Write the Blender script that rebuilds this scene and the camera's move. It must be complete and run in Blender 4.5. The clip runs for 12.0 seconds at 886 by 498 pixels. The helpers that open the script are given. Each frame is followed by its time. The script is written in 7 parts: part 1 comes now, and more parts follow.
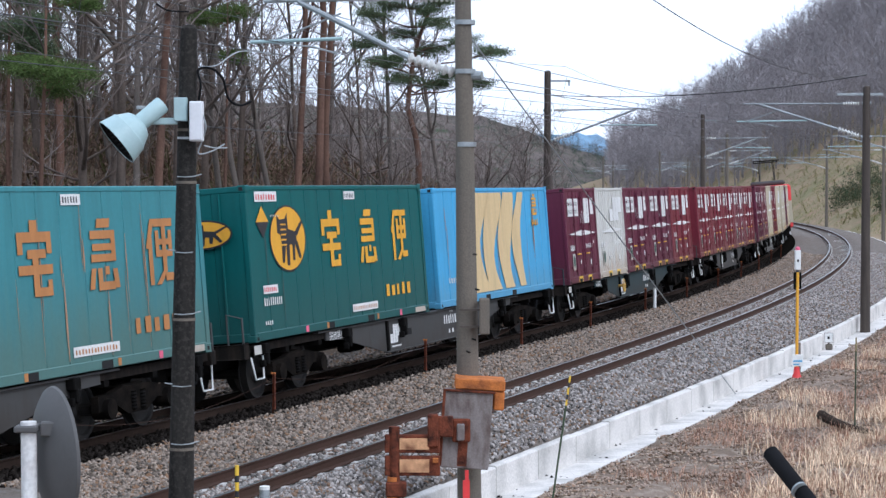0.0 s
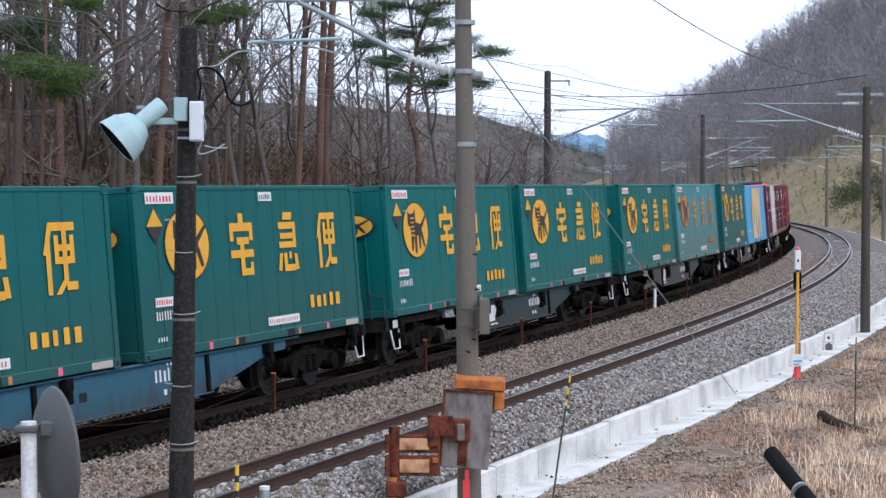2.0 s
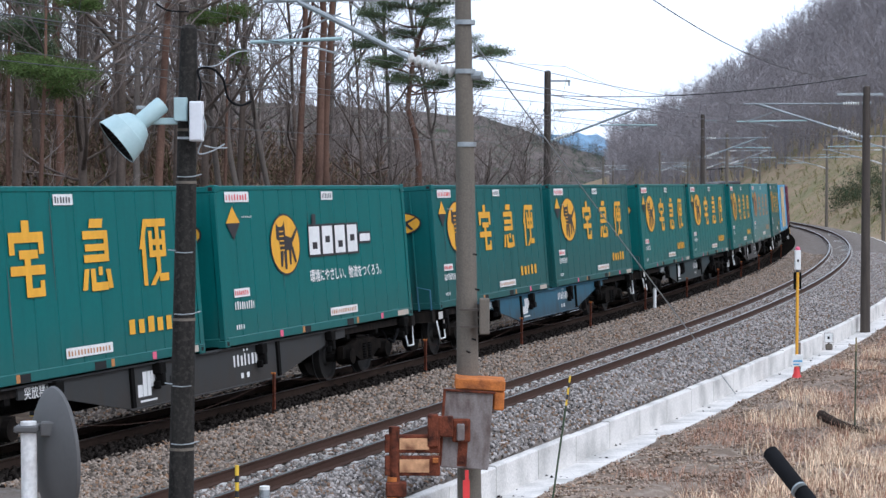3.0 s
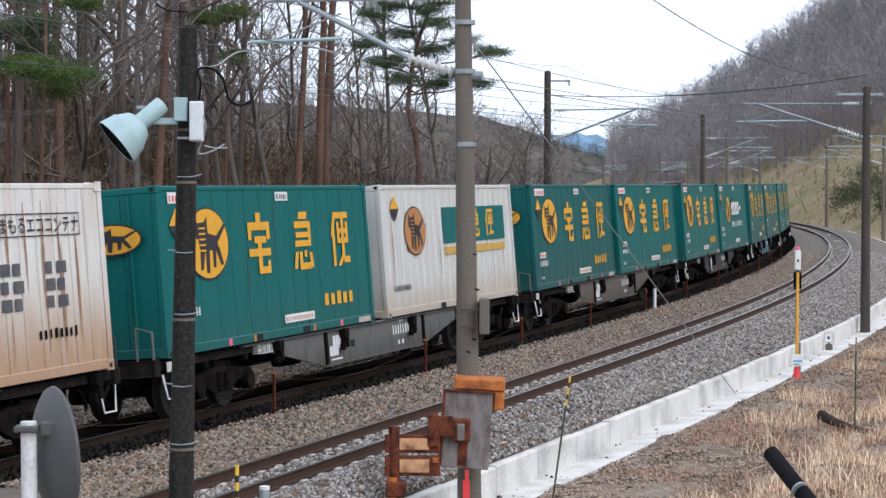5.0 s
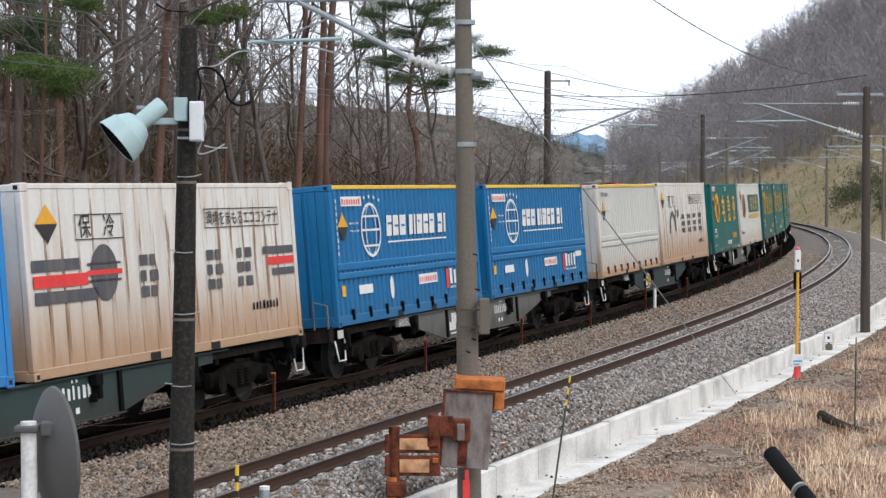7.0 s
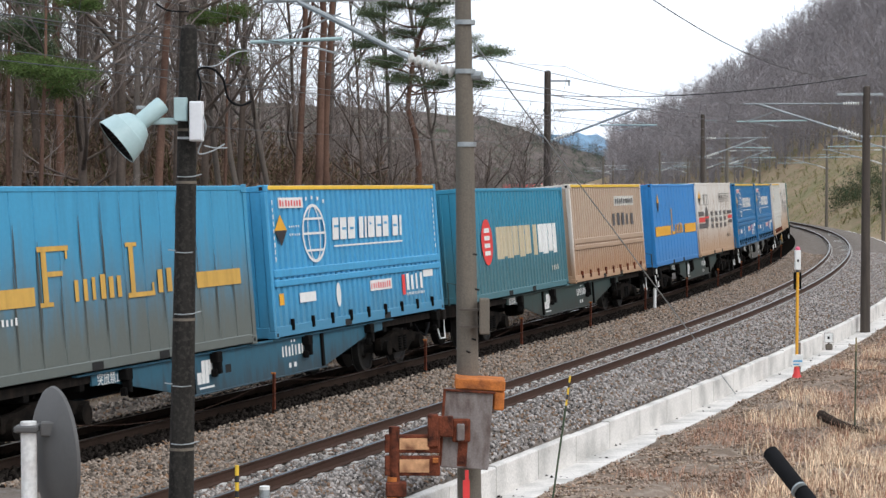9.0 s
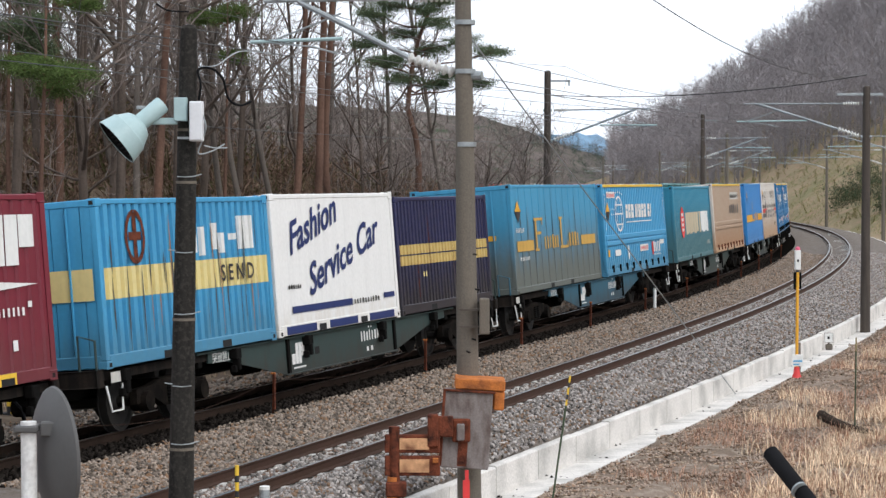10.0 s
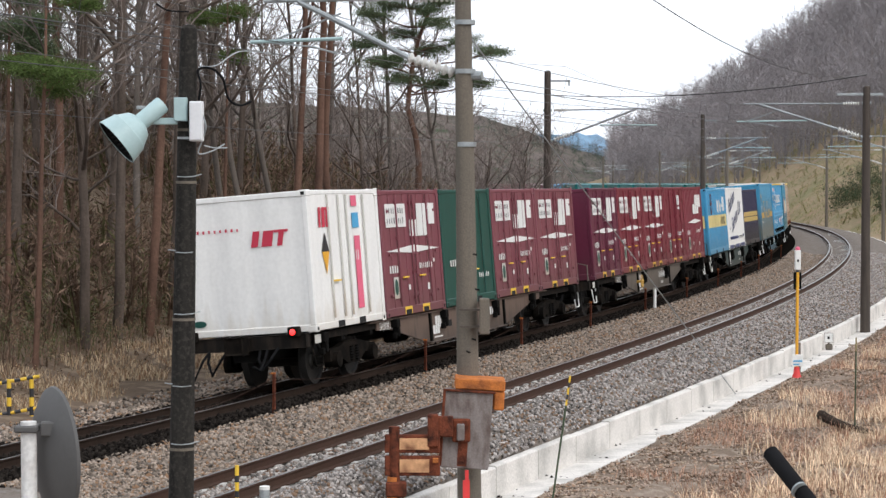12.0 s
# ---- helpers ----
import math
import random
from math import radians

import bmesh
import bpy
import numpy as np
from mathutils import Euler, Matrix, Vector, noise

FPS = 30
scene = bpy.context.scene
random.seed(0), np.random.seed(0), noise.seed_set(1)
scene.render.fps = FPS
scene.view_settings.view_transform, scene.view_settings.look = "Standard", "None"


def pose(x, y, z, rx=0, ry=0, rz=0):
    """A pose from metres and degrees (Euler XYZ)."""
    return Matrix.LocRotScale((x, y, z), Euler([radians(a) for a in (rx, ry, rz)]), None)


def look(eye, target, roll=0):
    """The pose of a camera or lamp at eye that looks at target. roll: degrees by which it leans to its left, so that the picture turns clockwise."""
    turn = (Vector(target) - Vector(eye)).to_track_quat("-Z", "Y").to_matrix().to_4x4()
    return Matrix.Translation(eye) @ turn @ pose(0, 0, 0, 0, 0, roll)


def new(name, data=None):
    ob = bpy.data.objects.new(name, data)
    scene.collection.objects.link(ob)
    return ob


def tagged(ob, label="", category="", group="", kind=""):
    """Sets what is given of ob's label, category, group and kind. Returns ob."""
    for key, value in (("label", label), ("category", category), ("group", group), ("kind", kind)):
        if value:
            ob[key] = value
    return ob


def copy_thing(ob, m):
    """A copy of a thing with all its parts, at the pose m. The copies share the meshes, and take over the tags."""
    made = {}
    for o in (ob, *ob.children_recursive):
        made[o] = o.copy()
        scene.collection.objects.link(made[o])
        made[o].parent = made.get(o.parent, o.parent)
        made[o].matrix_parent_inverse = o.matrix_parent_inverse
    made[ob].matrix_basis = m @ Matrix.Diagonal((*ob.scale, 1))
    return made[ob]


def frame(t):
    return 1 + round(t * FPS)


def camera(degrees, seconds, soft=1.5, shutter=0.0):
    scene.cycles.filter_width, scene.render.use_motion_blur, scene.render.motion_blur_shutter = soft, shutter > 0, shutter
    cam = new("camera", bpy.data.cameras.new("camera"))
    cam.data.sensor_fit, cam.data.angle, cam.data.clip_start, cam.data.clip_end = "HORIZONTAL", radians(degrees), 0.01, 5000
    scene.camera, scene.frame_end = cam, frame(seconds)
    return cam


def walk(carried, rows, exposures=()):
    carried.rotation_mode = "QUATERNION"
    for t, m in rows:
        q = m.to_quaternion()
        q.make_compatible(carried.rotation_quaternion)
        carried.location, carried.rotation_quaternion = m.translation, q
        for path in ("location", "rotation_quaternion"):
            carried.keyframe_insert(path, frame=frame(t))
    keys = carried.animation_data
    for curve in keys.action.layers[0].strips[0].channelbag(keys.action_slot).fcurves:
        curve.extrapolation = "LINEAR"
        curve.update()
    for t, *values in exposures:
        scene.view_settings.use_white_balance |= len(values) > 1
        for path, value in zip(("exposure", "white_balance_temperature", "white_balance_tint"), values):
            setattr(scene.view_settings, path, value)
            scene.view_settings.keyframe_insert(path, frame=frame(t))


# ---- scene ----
cam = camera(23.95, 12.0, soft=1.45)
EYE = (0, 0, 3.68)
walk(cam, [(0, look(EYE, (0, 100, 0.60))), (12, look(EYE, (0, 100, 0.60)))], exposures=[(0, 0.22, 5800, 12), (2.5, 0.22, 5850, 12), (5, 0.2, 6150, 11), (6.5, 0.2, 6450, 10), (9, 0.2, 6550, 10), (12, 0.24, 6750, 11)])

# ---- light: a bright overcast day ----
world = bpy.data.worlds.new("overcast_sky")
scene.world = world
world.use_nodes = True
wt = world.node_tree
wt.nodes.clear()
w_sky = wt.nodes.new("ShaderNodeTexSky")
w_sky.sky_type, w_sky.sun_disc = "NISHITA", False
w_sky.sun_elevation, w_sky.sun_rotation = radians(42.6), radians(132)
w_sky.air_density, w_sky.dust_density = 1.0, 3.0
w_gain = wt.nodes.new("ShaderNodeMix")
w_gain.data_type = "RGBA"
w_gain.inputs[0].default_value = 0.93
w_gain.inputs[7].default_value = (10.1, 10.9, 12.1, 1)
w_bg = wt.nodes.new("ShaderNodeBackground")
w_bg.inputs["Strength"].default_value = 0.106
w_out = wt.nodes.new("ShaderNodeOutputWorld")
wt.links.new(w_sky.outputs[0], w_gain.inputs[6])
wt.links.new(w_gain.outputs[2], w_bg.inputs[0])
wt.links.new(w_bg.outputs[0], w_out.inputs[0])
sun = new("sun", bpy.data.lights.new("sun", "SUN"))
sun.data.energy, sun.data.angle, sun.data.color = 1.3, radians(25), (1, 0.98, 0.95)
sun.matrix_basis = look((42, -38, 52), (0, 0, 0))


# ---- materials ----
def material(name, base, rough=0.6, metal=0.0, spots=None, amount=0.35, scale=3.0, stretch=(1, 1, 1), bump=0.1, grain=40.0,
             low=None, spec=0.4, glow=None, coords="Object", second=None, speck=0.35):
    """base colour, a second colour that comes in stains, a fine grain. low: (z0, z1, colour, strength), dirt thrown up from below."""
    m = bpy.data.materials.new(name)
    m.use_nodes = True
    n, link = m.node_tree.nodes, m.node_tree.links
    b = n["Principled BSDF"]
    b.inputs["Roughness"].default_value, b.inputs["Metallic"].default_value = rough, metal
    b.inputs["Specular IOR Level"].default_value = spec
    tc = n.new("ShaderNodeTexCoord")
    mp = n.new("ShaderNodeMapping")
    mp.inputs["Scale"].default_value = stretch
    link.new(tc.outputs[coords], mp.inputs[0])
    big, fine = n.new("ShaderNodeTexNoise"), n.new("ShaderNodeTexNoise")
    big.inputs["Scale"].default_value, big.inputs["Detail"].default_value = scale, 6
    fine.inputs["Scale"].default_value, fine.inputs["Detail"].default_value = grain, 3
    link.new(mp.outputs[0], big.inputs[0])
    link.new(tc.outputs[coords], fine.inputs[0])
    ramp = n.new("ShaderNodeMapRange")
    ramp.inputs[1].default_value, ramp.inputs[2].default_value = 0.42, 0.72
    ramp.inputs[4].default_value = amount
    link.new(big.outputs[0], ramp.inputs[0])
    mix = n.new("ShaderNodeMix")
    mix.data_type = "RGBA"
    mix.inputs[6].default_value = (*base, 1)
    mix.inputs[7].default_value = (*(spots or [c * 0.55 for c in base]), 1)
    link.new(ramp.outputs[0], mix.inputs[0])
    col = mix.outputs[2]
    if second:
        vor = n.new("ShaderNodeTexNoise")
        vor.inputs["Scale"].default_value = scale * 7
        link.new(tc.outputs[coords], vor.inputs[0])
        r2 = n.new("ShaderNodeMapRange")
        r2.inputs[1].default_value, r2.inputs[2].default_value = 0.5, 0.65
        link.new(vor.outputs[0], r2.inputs[0])
        m2 = n.new("ShaderNodeMix")
        m2.data_type = "RGBA"
        m2.inputs[7].default_value = (*second, 1)
        link.new(r2.outputs[0], m2.inputs[0])
        link.new(col, m2.inputs[6])
        col = m2.outputs[2]
    if low:
        z0, z1, colour, strength = low
        sep = n.new("ShaderNodeSeparateXYZ")
        link.new(tc.outputs["Object"], sep.inputs[0])
        add = n.new("ShaderNodeMath")
        add.operation = "MULTIPLY_ADD"
        add.inputs[1].default_value, add.inputs[2].default_value = 1.5, 0
        off = n.new("ShaderNodeMath")
        off.operation = "SUBTRACT"
        off.inputs[1].default_value = 0.5
        link.new(big.outputs[0], off.inputs[0])
        link.new(off.outputs[0], add.inputs[0])
        link.new(sep.outputs[2], add.inputs[2])
        r3 = n.new("ShaderNodeMapRange")
        r3.interpolation_type = "SMOOTHSTEP"
        r3.inputs[1].default_value, r3.inputs[2].default_value = z1, z0
        r3.inputs[4].default_value = strength
        link.new(add.outputs[0], r3.inputs[0])
        m3 = n.new("ShaderNodeMix")
        m3.data_type = "RGBA"
        m3.inputs[7].default_value = (*colour, 1)
        link.new(r3.outputs[0], m3.inputs[0])
        link.new(col, m3.inputs[6])
        col = m3.outputs[2]
    g = n.new("ShaderNodeMix")
    g.data_type, g.blend_type = "RGBA", "MULTIPLY"
    g.inputs[0].default_value = speck
    link.new(col, g.inputs[6])
    gr = n.new("ShaderNodeMapRange")
    gr.inputs[1].default_value, gr.inputs[2].default_value, gr.inputs[3].default_value, gr.inputs[4].default_value = 0.3, 0.7, 0.55, 1.35
    link.new(fine.outputs[0], gr.inputs[0])
    link.new(gr.outputs[0], g.inputs[7])
    link.new(g.outputs[2], b.inputs["Base Color"])
    if bump:
        bp = n.new("ShaderNodeBump")
        bp.inputs["Strength"].default_value, bp.inputs["Distance"].default_value = bump, 0.02
        link.new(fine.outputs[0], bp.inputs["Height"])
        link.new(bp.outputs[0], b.inputs["Normal"])
    if glow:
        b.inputs["Emission Color"].default_value, b.inputs["Emission Strength"].default_value = (*glow[:3], 1), glow[3]
    return m


def island(m, amount=0.5, warm=None):
    """Vary a material from piece to piece of a joined mesh."""
    n, link = m.node_tree.nodes, m.node_tree.links
    b = n["Principled BSDF"]
    src = b.inputs["Base Color"].links[0].from_socket
    geo, mr, mx = n.new("ShaderNodeNewGeometry"), n.new("ShaderNodeMapRange"), n.new("ShaderNodeMix")
    mr.inputs[3].default_value, mr.inputs[4].default_value = 1 - amount, 1 + amount
    mx.data_type, mx.blend_type = "RGBA", "MULTIPLY"
    mx.inputs[0].default_value = 1
    link.new(geo.outputs["Random Per Island"], mr.inputs[0])
    link.new(src, mx.inputs[6])
    link.new(mr.outputs[0], mx.inputs[7])
    out = mx.outputs[2]
    if warm:
        m2, th = n.new("ShaderNodeMix"), n.new("ShaderNodeMath")
        m2.data_type = "RGBA"
        mul, fr = n.new("ShaderNodeMath"), n.new("ShaderNodeMath")
        mul.operation, fr.operation, th.operation = "MULTIPLY", "FRACT", "GREATER_THAN"
        mul.inputs[1].default_value, th.inputs[1].default_value = 37.7, 1 - warm[3]
        link.new(geo.outputs["Random Per Island"], mul.inputs[0])
        link.new(mul.outputs[0], fr.inputs[0])
        link.new(fr.outputs[0], th.inputs[0])
        link.new(th.outputs[0], m2.inputs[0])
        link.new(out, m2.inputs[6])
        m2.inputs[7].default_value = (*warm[:3], 1)
        out = m2.outputs[2]
    link.new(out, b.inputs["Base Color"])
    return m


def paint(name, c, rough=0.45, low=None, spots=None, amount=0.3, **k):
    return material(name, c, rough, spots=spots, amount=amount, scale=2.0, stretch=(3, 3, 0.35), bump=0.03, grain=14, low=low, speck=0.1, **k)


GRIME = (0.06, 0.055, 0.045)
M = {}
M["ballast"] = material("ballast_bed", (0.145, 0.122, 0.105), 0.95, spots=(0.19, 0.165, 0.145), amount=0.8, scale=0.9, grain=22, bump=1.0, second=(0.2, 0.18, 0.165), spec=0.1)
M["stone"] = island(material("crushed_stone", (0.27, 0.247, 0.232), 0.9, amount=0.3, scale=6, grain=60, spec=0.15), 0.8, (0.19, 0.125, 0.085, 0.16))
M["stone_warm"] = island(material("rusty_crushed_stone", (0.23, 0.187, 0.153), 0.9, amount=0.3, scale=6, grain=60, spec=0.15), 0.8, (0.235, 0.14, 0.085, 0.15))
M["stone_pale"] = island(material("pale_crushed_stone", (0.30, 0.275, 0.255), 0.9, amount=0.3, scale=6, grain=60, spec=0.15), 0.75, (0.17, 0.11, 0.08, 0.2))
# near black for the shade under the train; the stone also makes drain crumbs
M["stone_shade_crumb"] = island(material("shade_black_stone_and_crumbs", (0.018, 0.015, 0.013), 0.9, amount=0.3, scale=6, grain=60, spec=0.02), 0.6)
M["shade_bed"] = material("shade_dark_ballast", (0.008, 0.007, 0.006), 0.95, scale=2, grain=26, bump=1.0, spec=0.0)
M["soil"] = material("soil_and_litter", (0.135, 0.1, 0.074), 1.0, spots=(0.085, 0.06, 0.04), amount=0.9, scale=0.35, grain=9, bump=0.8, second=(0.2, 0.155, 0.115), spec=0.05)
M["verge"] = material("gravelly_verge_soil", (0.235, 0.182, 0.145), 1.0, spots=(0.12, 0.09, 0.067), amount=0.8, scale=0.6, grain=22, bump=1.0, second=(0.29, 0.24, 0.195), spec=0.05)
M["stone_verge"] = island(material("verge_gravel", (0.33, 0.255, 0.205), 0.9, amount=0.3, scale=6, grain=60, spec=0.1), 0.5, (0.38, 0.31, 0.25, 0.25))
M["rail_rust"] = material("rail_side_rust", (0.06, 0.032, 0.023), 0.85, spots=(0.05, 0.03, 0.02), amount=0.7, scale=3, spec=0.2)
# far-track rail and sleeper colours darkened to hold the train's shade
M["rail_shade"] = material("shade_dark_rail_side", (0.034, 0.023, 0.018), 0.9, amount=0.5, scale=3, spec=0.05)
M["sleeper_shade"] = material("shade_dark_concrete_sleeper", (0.03, 0.027, 0.024), 0.9, amount=0.6, scale=5, grain=30, spec=0.05)
M["rail_top"] = material("polished_rail_head", (0.30, 0.30, 0.31), 0.3, 0.9, amount=0.3, scale=4)
M["sleeper"] = material("concrete_sleeper", (0.50, 0.485, 0.46), 0.9, amount=0.6, scale=5, grain=30)
M["concrete"] = material("drain_concrete", (0.66, 0.63, 0.595), 0.85, spots=(0.36, 0.35, 0.33), amount=0.8, scale=1.5, grain=30, bump=0.15, spec=0.2)
M["pole"] = material("weathered_concrete_pole", (0.152, 0.13, 0.106), 0.9, spots=(0.12, 0.11, 0.095), amount=0.7, scale=3, stretch=(3, 3, 0.25), grain=50, bump=0.2, spec=0.2)
M["pole_dark"] = material("algae_dark_concrete_pole", (0.024, 0.022, 0.0195), 0.9, spots=(0.009, 0.0085, 0.008), amount=0.95, scale=4, stretch=(4, 4, 0.22), grain=50, bump=0.25, spec=0.2, second=(0.036, 0.033, 0.029))
M["pole_brown"] = material("brown_weathered_concrete_pole", (0.082, 0.068, 0.058), 0.9, spots=(0.05, 0.042, 0.037), amount=0.8, scale=3, stretch=(3, 3, 0.25), grain=50, bump=0.2, spec=0.2)
M["galv"] = material("galvanised_steel", (0.34, 0.37, 0.38), 0.5, 0.5, amount=0.4, scale=6)
# near black, carrying underframe shade in its colour
M["dark_steel"] = material("dark_steel", (0.007, 0.0066, 0.0062), 0.75, 0.0, amount=0.5, scale=6, spec=0.05)
M["wire"] = material("wire", (0.05, 0.05, 0.05), 0.5, 0.4, bump=0)
M["porcelain"] = material("porcelain", (0.62, 0.62, 0.60), 0.3, bump=0)
M["rust"] = material("flaking_rust", (0.155, 0.045, 0.024), 0.9, spots=(0.024, 0.011, 0.009), amount=1.0, scale=9, grain=40, bump=0.5, spec=0.15)
M["rust_orange"] = material("orange_rust", (0.50, 0.165, 0.045), 0.9, spots=(0.20, 0.07, 0.03), amount=0.9, scale=6, grain=40, bump=0.4, spec=0.15)
M["grey_plate"] = material("weathered_grey_plate", (0.21, 0.182, 0.172), 0.75, spots=(0.07, 0.04, 0.03), amount=1.0, scale=4.2, stretch=(2, 2, 0.6), grain=40, bump=0.2)
M["lamp_paint"] = material("pale_green_enamel", (0.36, 0.49, 0.50), 0.4, amount=0.25, scale=5, speck=0.08, bump=0.02)
M["white_plastic"] = material("white_enamel", (0.66, 0.67, 0.69), 0.4, amount=0.2, scale=6, speck=0.08, bump=0.02)
M["grey_plastic"] = material("grey_moulded_shell", (0.088, 0.086, 0.085), 0.6, amount=0.3, scale=4, speck=0.1, bump=0.02)
M["white_worn"] = material("peeling_white_paint", (0.68, 0.68, 0.67), 0.5, spots=(0.16, 0.08, 0.05), amount=0.25, scale=7)
M["dark_green_rod"] = material("green_plastic_rod", (0.05, 0.075, 0.04), 0.6)
M["bark"] = material("grey_brown_bark", (0.108, 0.084, 0.07), 0.95, spots=(0.05, 0.04, 0.033), amount=0.9, scale=2.5, stretch=(2, 2, 0.4), grain=18, bump=0.8, spec=0.1)
M["bark_dark"] = material("rotten_dark_wood", (0.05, 0.036, 0.028), 0.95, spots=(0.025, 0.018, 0.014), amount=0.9, scale=2.5, grain=18, bump=0.8, spec=0.1)
M["bark_pale"] = material("pale_grey_bark", (0.135, 0.112, 0.096), 0.95, spots=(0.10, 0.09, 0.08), amount=0.8, scale=2.5, stretch=(2, 2, 0.4), grain=18, bump=0.6, spec=0.1)
M["bark_red"] = material("red_pine_bark", (0.148, 0.086, 0.063), 0.95, spots=(0.075, 0.045, 0.035), amount=0.9, scale=1.4, stretch=(2, 2, 0.5), grain=14, bump=0.9, spec=0.1)
M["twig"] = island(material("bare_twigs", (0.195, 0.163, 0.148), 0.95, bump=0, spec=0.1), 0.4)
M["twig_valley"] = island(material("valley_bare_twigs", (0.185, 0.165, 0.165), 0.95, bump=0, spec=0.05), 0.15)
# paler and bluer than near twigs: haze mixed into the colour
M["twig_far"] = island(material("haze_pale_bare_twigs", (0.305, 0.281, 0.29), 0.95, bump=0, spec=0.05), 0.15)
M["needles"] = island(material("pine_needles", (0.085, 0.12, 0.062), 0.8, bump=0, spec=0.2), 0.5)
M["needles_lit"] = island(material("fresh_pine_needles", (0.075, 0.115, 0.03), 0.8, bump=0, spec=0.2), 0.5)
M["dry_grass"] = island(material("dry_grass", (0.86, 0.67, 0.48), 0.9, bump=0, spec=0.1), 0.4, (0.33, 0.18, 0.115, 0.3))
M["weed"] = island(material("withered_red_weed", (0.5, 0.31, 0.22), 0.95, bump=0, spec=0.05), 0.5, (0.2, 0.105, 0.075, 0.3))
M["bank_straw"] = island(material("bank_straw", (0.50, 0.385, 0.26), 0.9, bump=0, spec=0.1), 0.45, (0.25, 0.15, 0.09, 0.35))
M["brush"] = island(material("withered_brush", (0.17, 0.115, 0.085), 0.95, bump=0, spec=0.05), 0.5, (0.09, 0.085, 0.04, 0.2))
M["leaf"] = island(material("fallen_leaf", (0.27, 0.18, 0.125), 0.9, bump=0, spec=0.1), 0.6, (0.34, 0.27, 0.2, 0.25))
M["cut_blade"] = island(material("yellowing_grass", (0.33, 0.275, 0.155), 0.9, bump=0, spec=0.05), 0.35, (0.2, 0.21, 0.09, 0.35))
M["bramble"] = island(material("olive_bramble_leaf", (0.10, 0.11, 0.055), 0.8, bump=0, spec=0.15), 0.5, (0.2, 0.14, 0.085, 0.4))
M["shrub"] = island(material("dark_evergreen_leaf", (0.055, 0.075, 0.038), 0.8, bump=0, spec=0.15), 0.5, (0.14, 0.12, 0.07, 0.25))
# darker brown than the leaves beside the drain
M["leaf_dark"] = island(material("dark_fallen_leaf", (0.13, 0.085, 0.055), 0.9, bump=0, spec=0.1), 0.6, (0.2, 0.16, 0.12, 0.2))
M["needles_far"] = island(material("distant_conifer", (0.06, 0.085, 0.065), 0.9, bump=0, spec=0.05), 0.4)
M["hill_brown"] = material("wooded_hill", (0.15, 0.125, 0.115), 1.0, spots=(0.075, 0.07, 0.06), amount=0.9, scale=0.03, grain=0.5, bump=0.6, spec=0.0, second=(0.06, 0.075, 0.05))
# blue of distance haze put straight into the hill colour
M["hill_blue"] = material("haze_blue_hill", (0.20, 0.32, 0.44), 1.0, amount=0.3, scale=0.004, grain=0.02, bump=0, spec=0.0)
M["black"] = material("black_rubber", (0.008, 0.008, 0.009), 0.85, bump=0.03, spec=0.12)
M["yellow"] = paint("safety_yellow", (0.75, 0.48, 0.05))
M["red"] = paint("signal_red", (0.70, 0.05, 0.05))
M["white"] = paint("white_lettering", (0.74, 0.74, 0.72), amount=0.25)
M["ink"] = paint("black_lettering", (0.03, 0.03, 0.035), amount=0.2)
M["ink_faded"] = paint("faded_dark_lettering", (0.075, 0.078, 0.09), amount=0.5, spots=(0.2, 0.17, 0.14))
M["amber_dull"] = paint("grimy_amber_lettering", (0.58, 0.345, 0.08), amount=0.5)
M["amber"] = paint("amber_lettering", (0.74, 0.37, 0.035), amount=0.3)
M["amber_faded"] = paint("faded_orange_lettering", (0.46, 0.20, 0.07), amount=0.4)
M["teal"] = paint("teal_paint", (0.003, 0.12, 0.114), low=(0.0, 0.9, GRIME, 0.2), spec=0.25)
M["teal_dull"] = paint("dull_teal_paint", (0.005, 0.102, 0.1), low=(0.0, 1.6, (0.035, 0.065, 0.058), 0.4), spec=0.25)
M["teal_faded"] = paint("faded_teal_paint", (0.05, 0.225, 0.25), low=(0.0, 1.7, (0.085, 0.15, 0.125), 0.8), amount=0.4)
M["skyblue"] = paint("sky_blue_paint", (0.07, 0.36, 0.62), low=(0, 0.8, (0.12, 0.25, 0.33), 0.5))
M["sky_dirty"] = paint("soot_stained_blue_paint", (0.05, 0.29, 0.48), low=(0.3, 2.1, (0.115, 0.12, 0.10), 0.95), amount=0.4)
M["blue"] = paint("deep_blue_paint", (0.004, 0.145, 0.34), low=(0, 0.6, GRIME, 0.2))
M["blue_bright"] = paint("bright_blue_paint", (0.025, 0.22, 0.55), low=(0, 0.7, GRIME, 0.2))
M["blue_light"] = paint("light_blue_paint", (0.055, 0.31, 0.54), low=(0, 0.9, (0.07, 0.14, 0.17), 0.5))
M["maroon"] = paint("maroon_paint", (0.175, 0.019, 0.034), low=(0, 0.9, GRIME, 0.25), amount=0.35)
M["maroon_worn"] = paint("chalky_maroon_paint", (0.195, 0.056, 0.072), low=(0, 0.9, GRIME, 0.3), amount=0.4)
M["purple"] = paint("purple_maroon_paint", (0.115, 0.016, 0.04), low=(0, 0.9, GRIME, 0.2))
M["green"] = paint("dark_green_paint", (0.006, 0.062, 0.048))
M["green_nx"] = paint("blue_green_paint", (0.03, 0.235, 0.36), low=(0.4, 2.3, (0.06, 0.14, 0.15), 0.85))
M["pale_paint"] = paint("yellowed_white_paint", (0.55, 0.47, 0.33), amount=0.4)
M["cream"] = paint("cream_paint", (0.52, 0.46, 0.34), low=(0, 0.8, (0.3, 0.2, 0.1), 0.4))
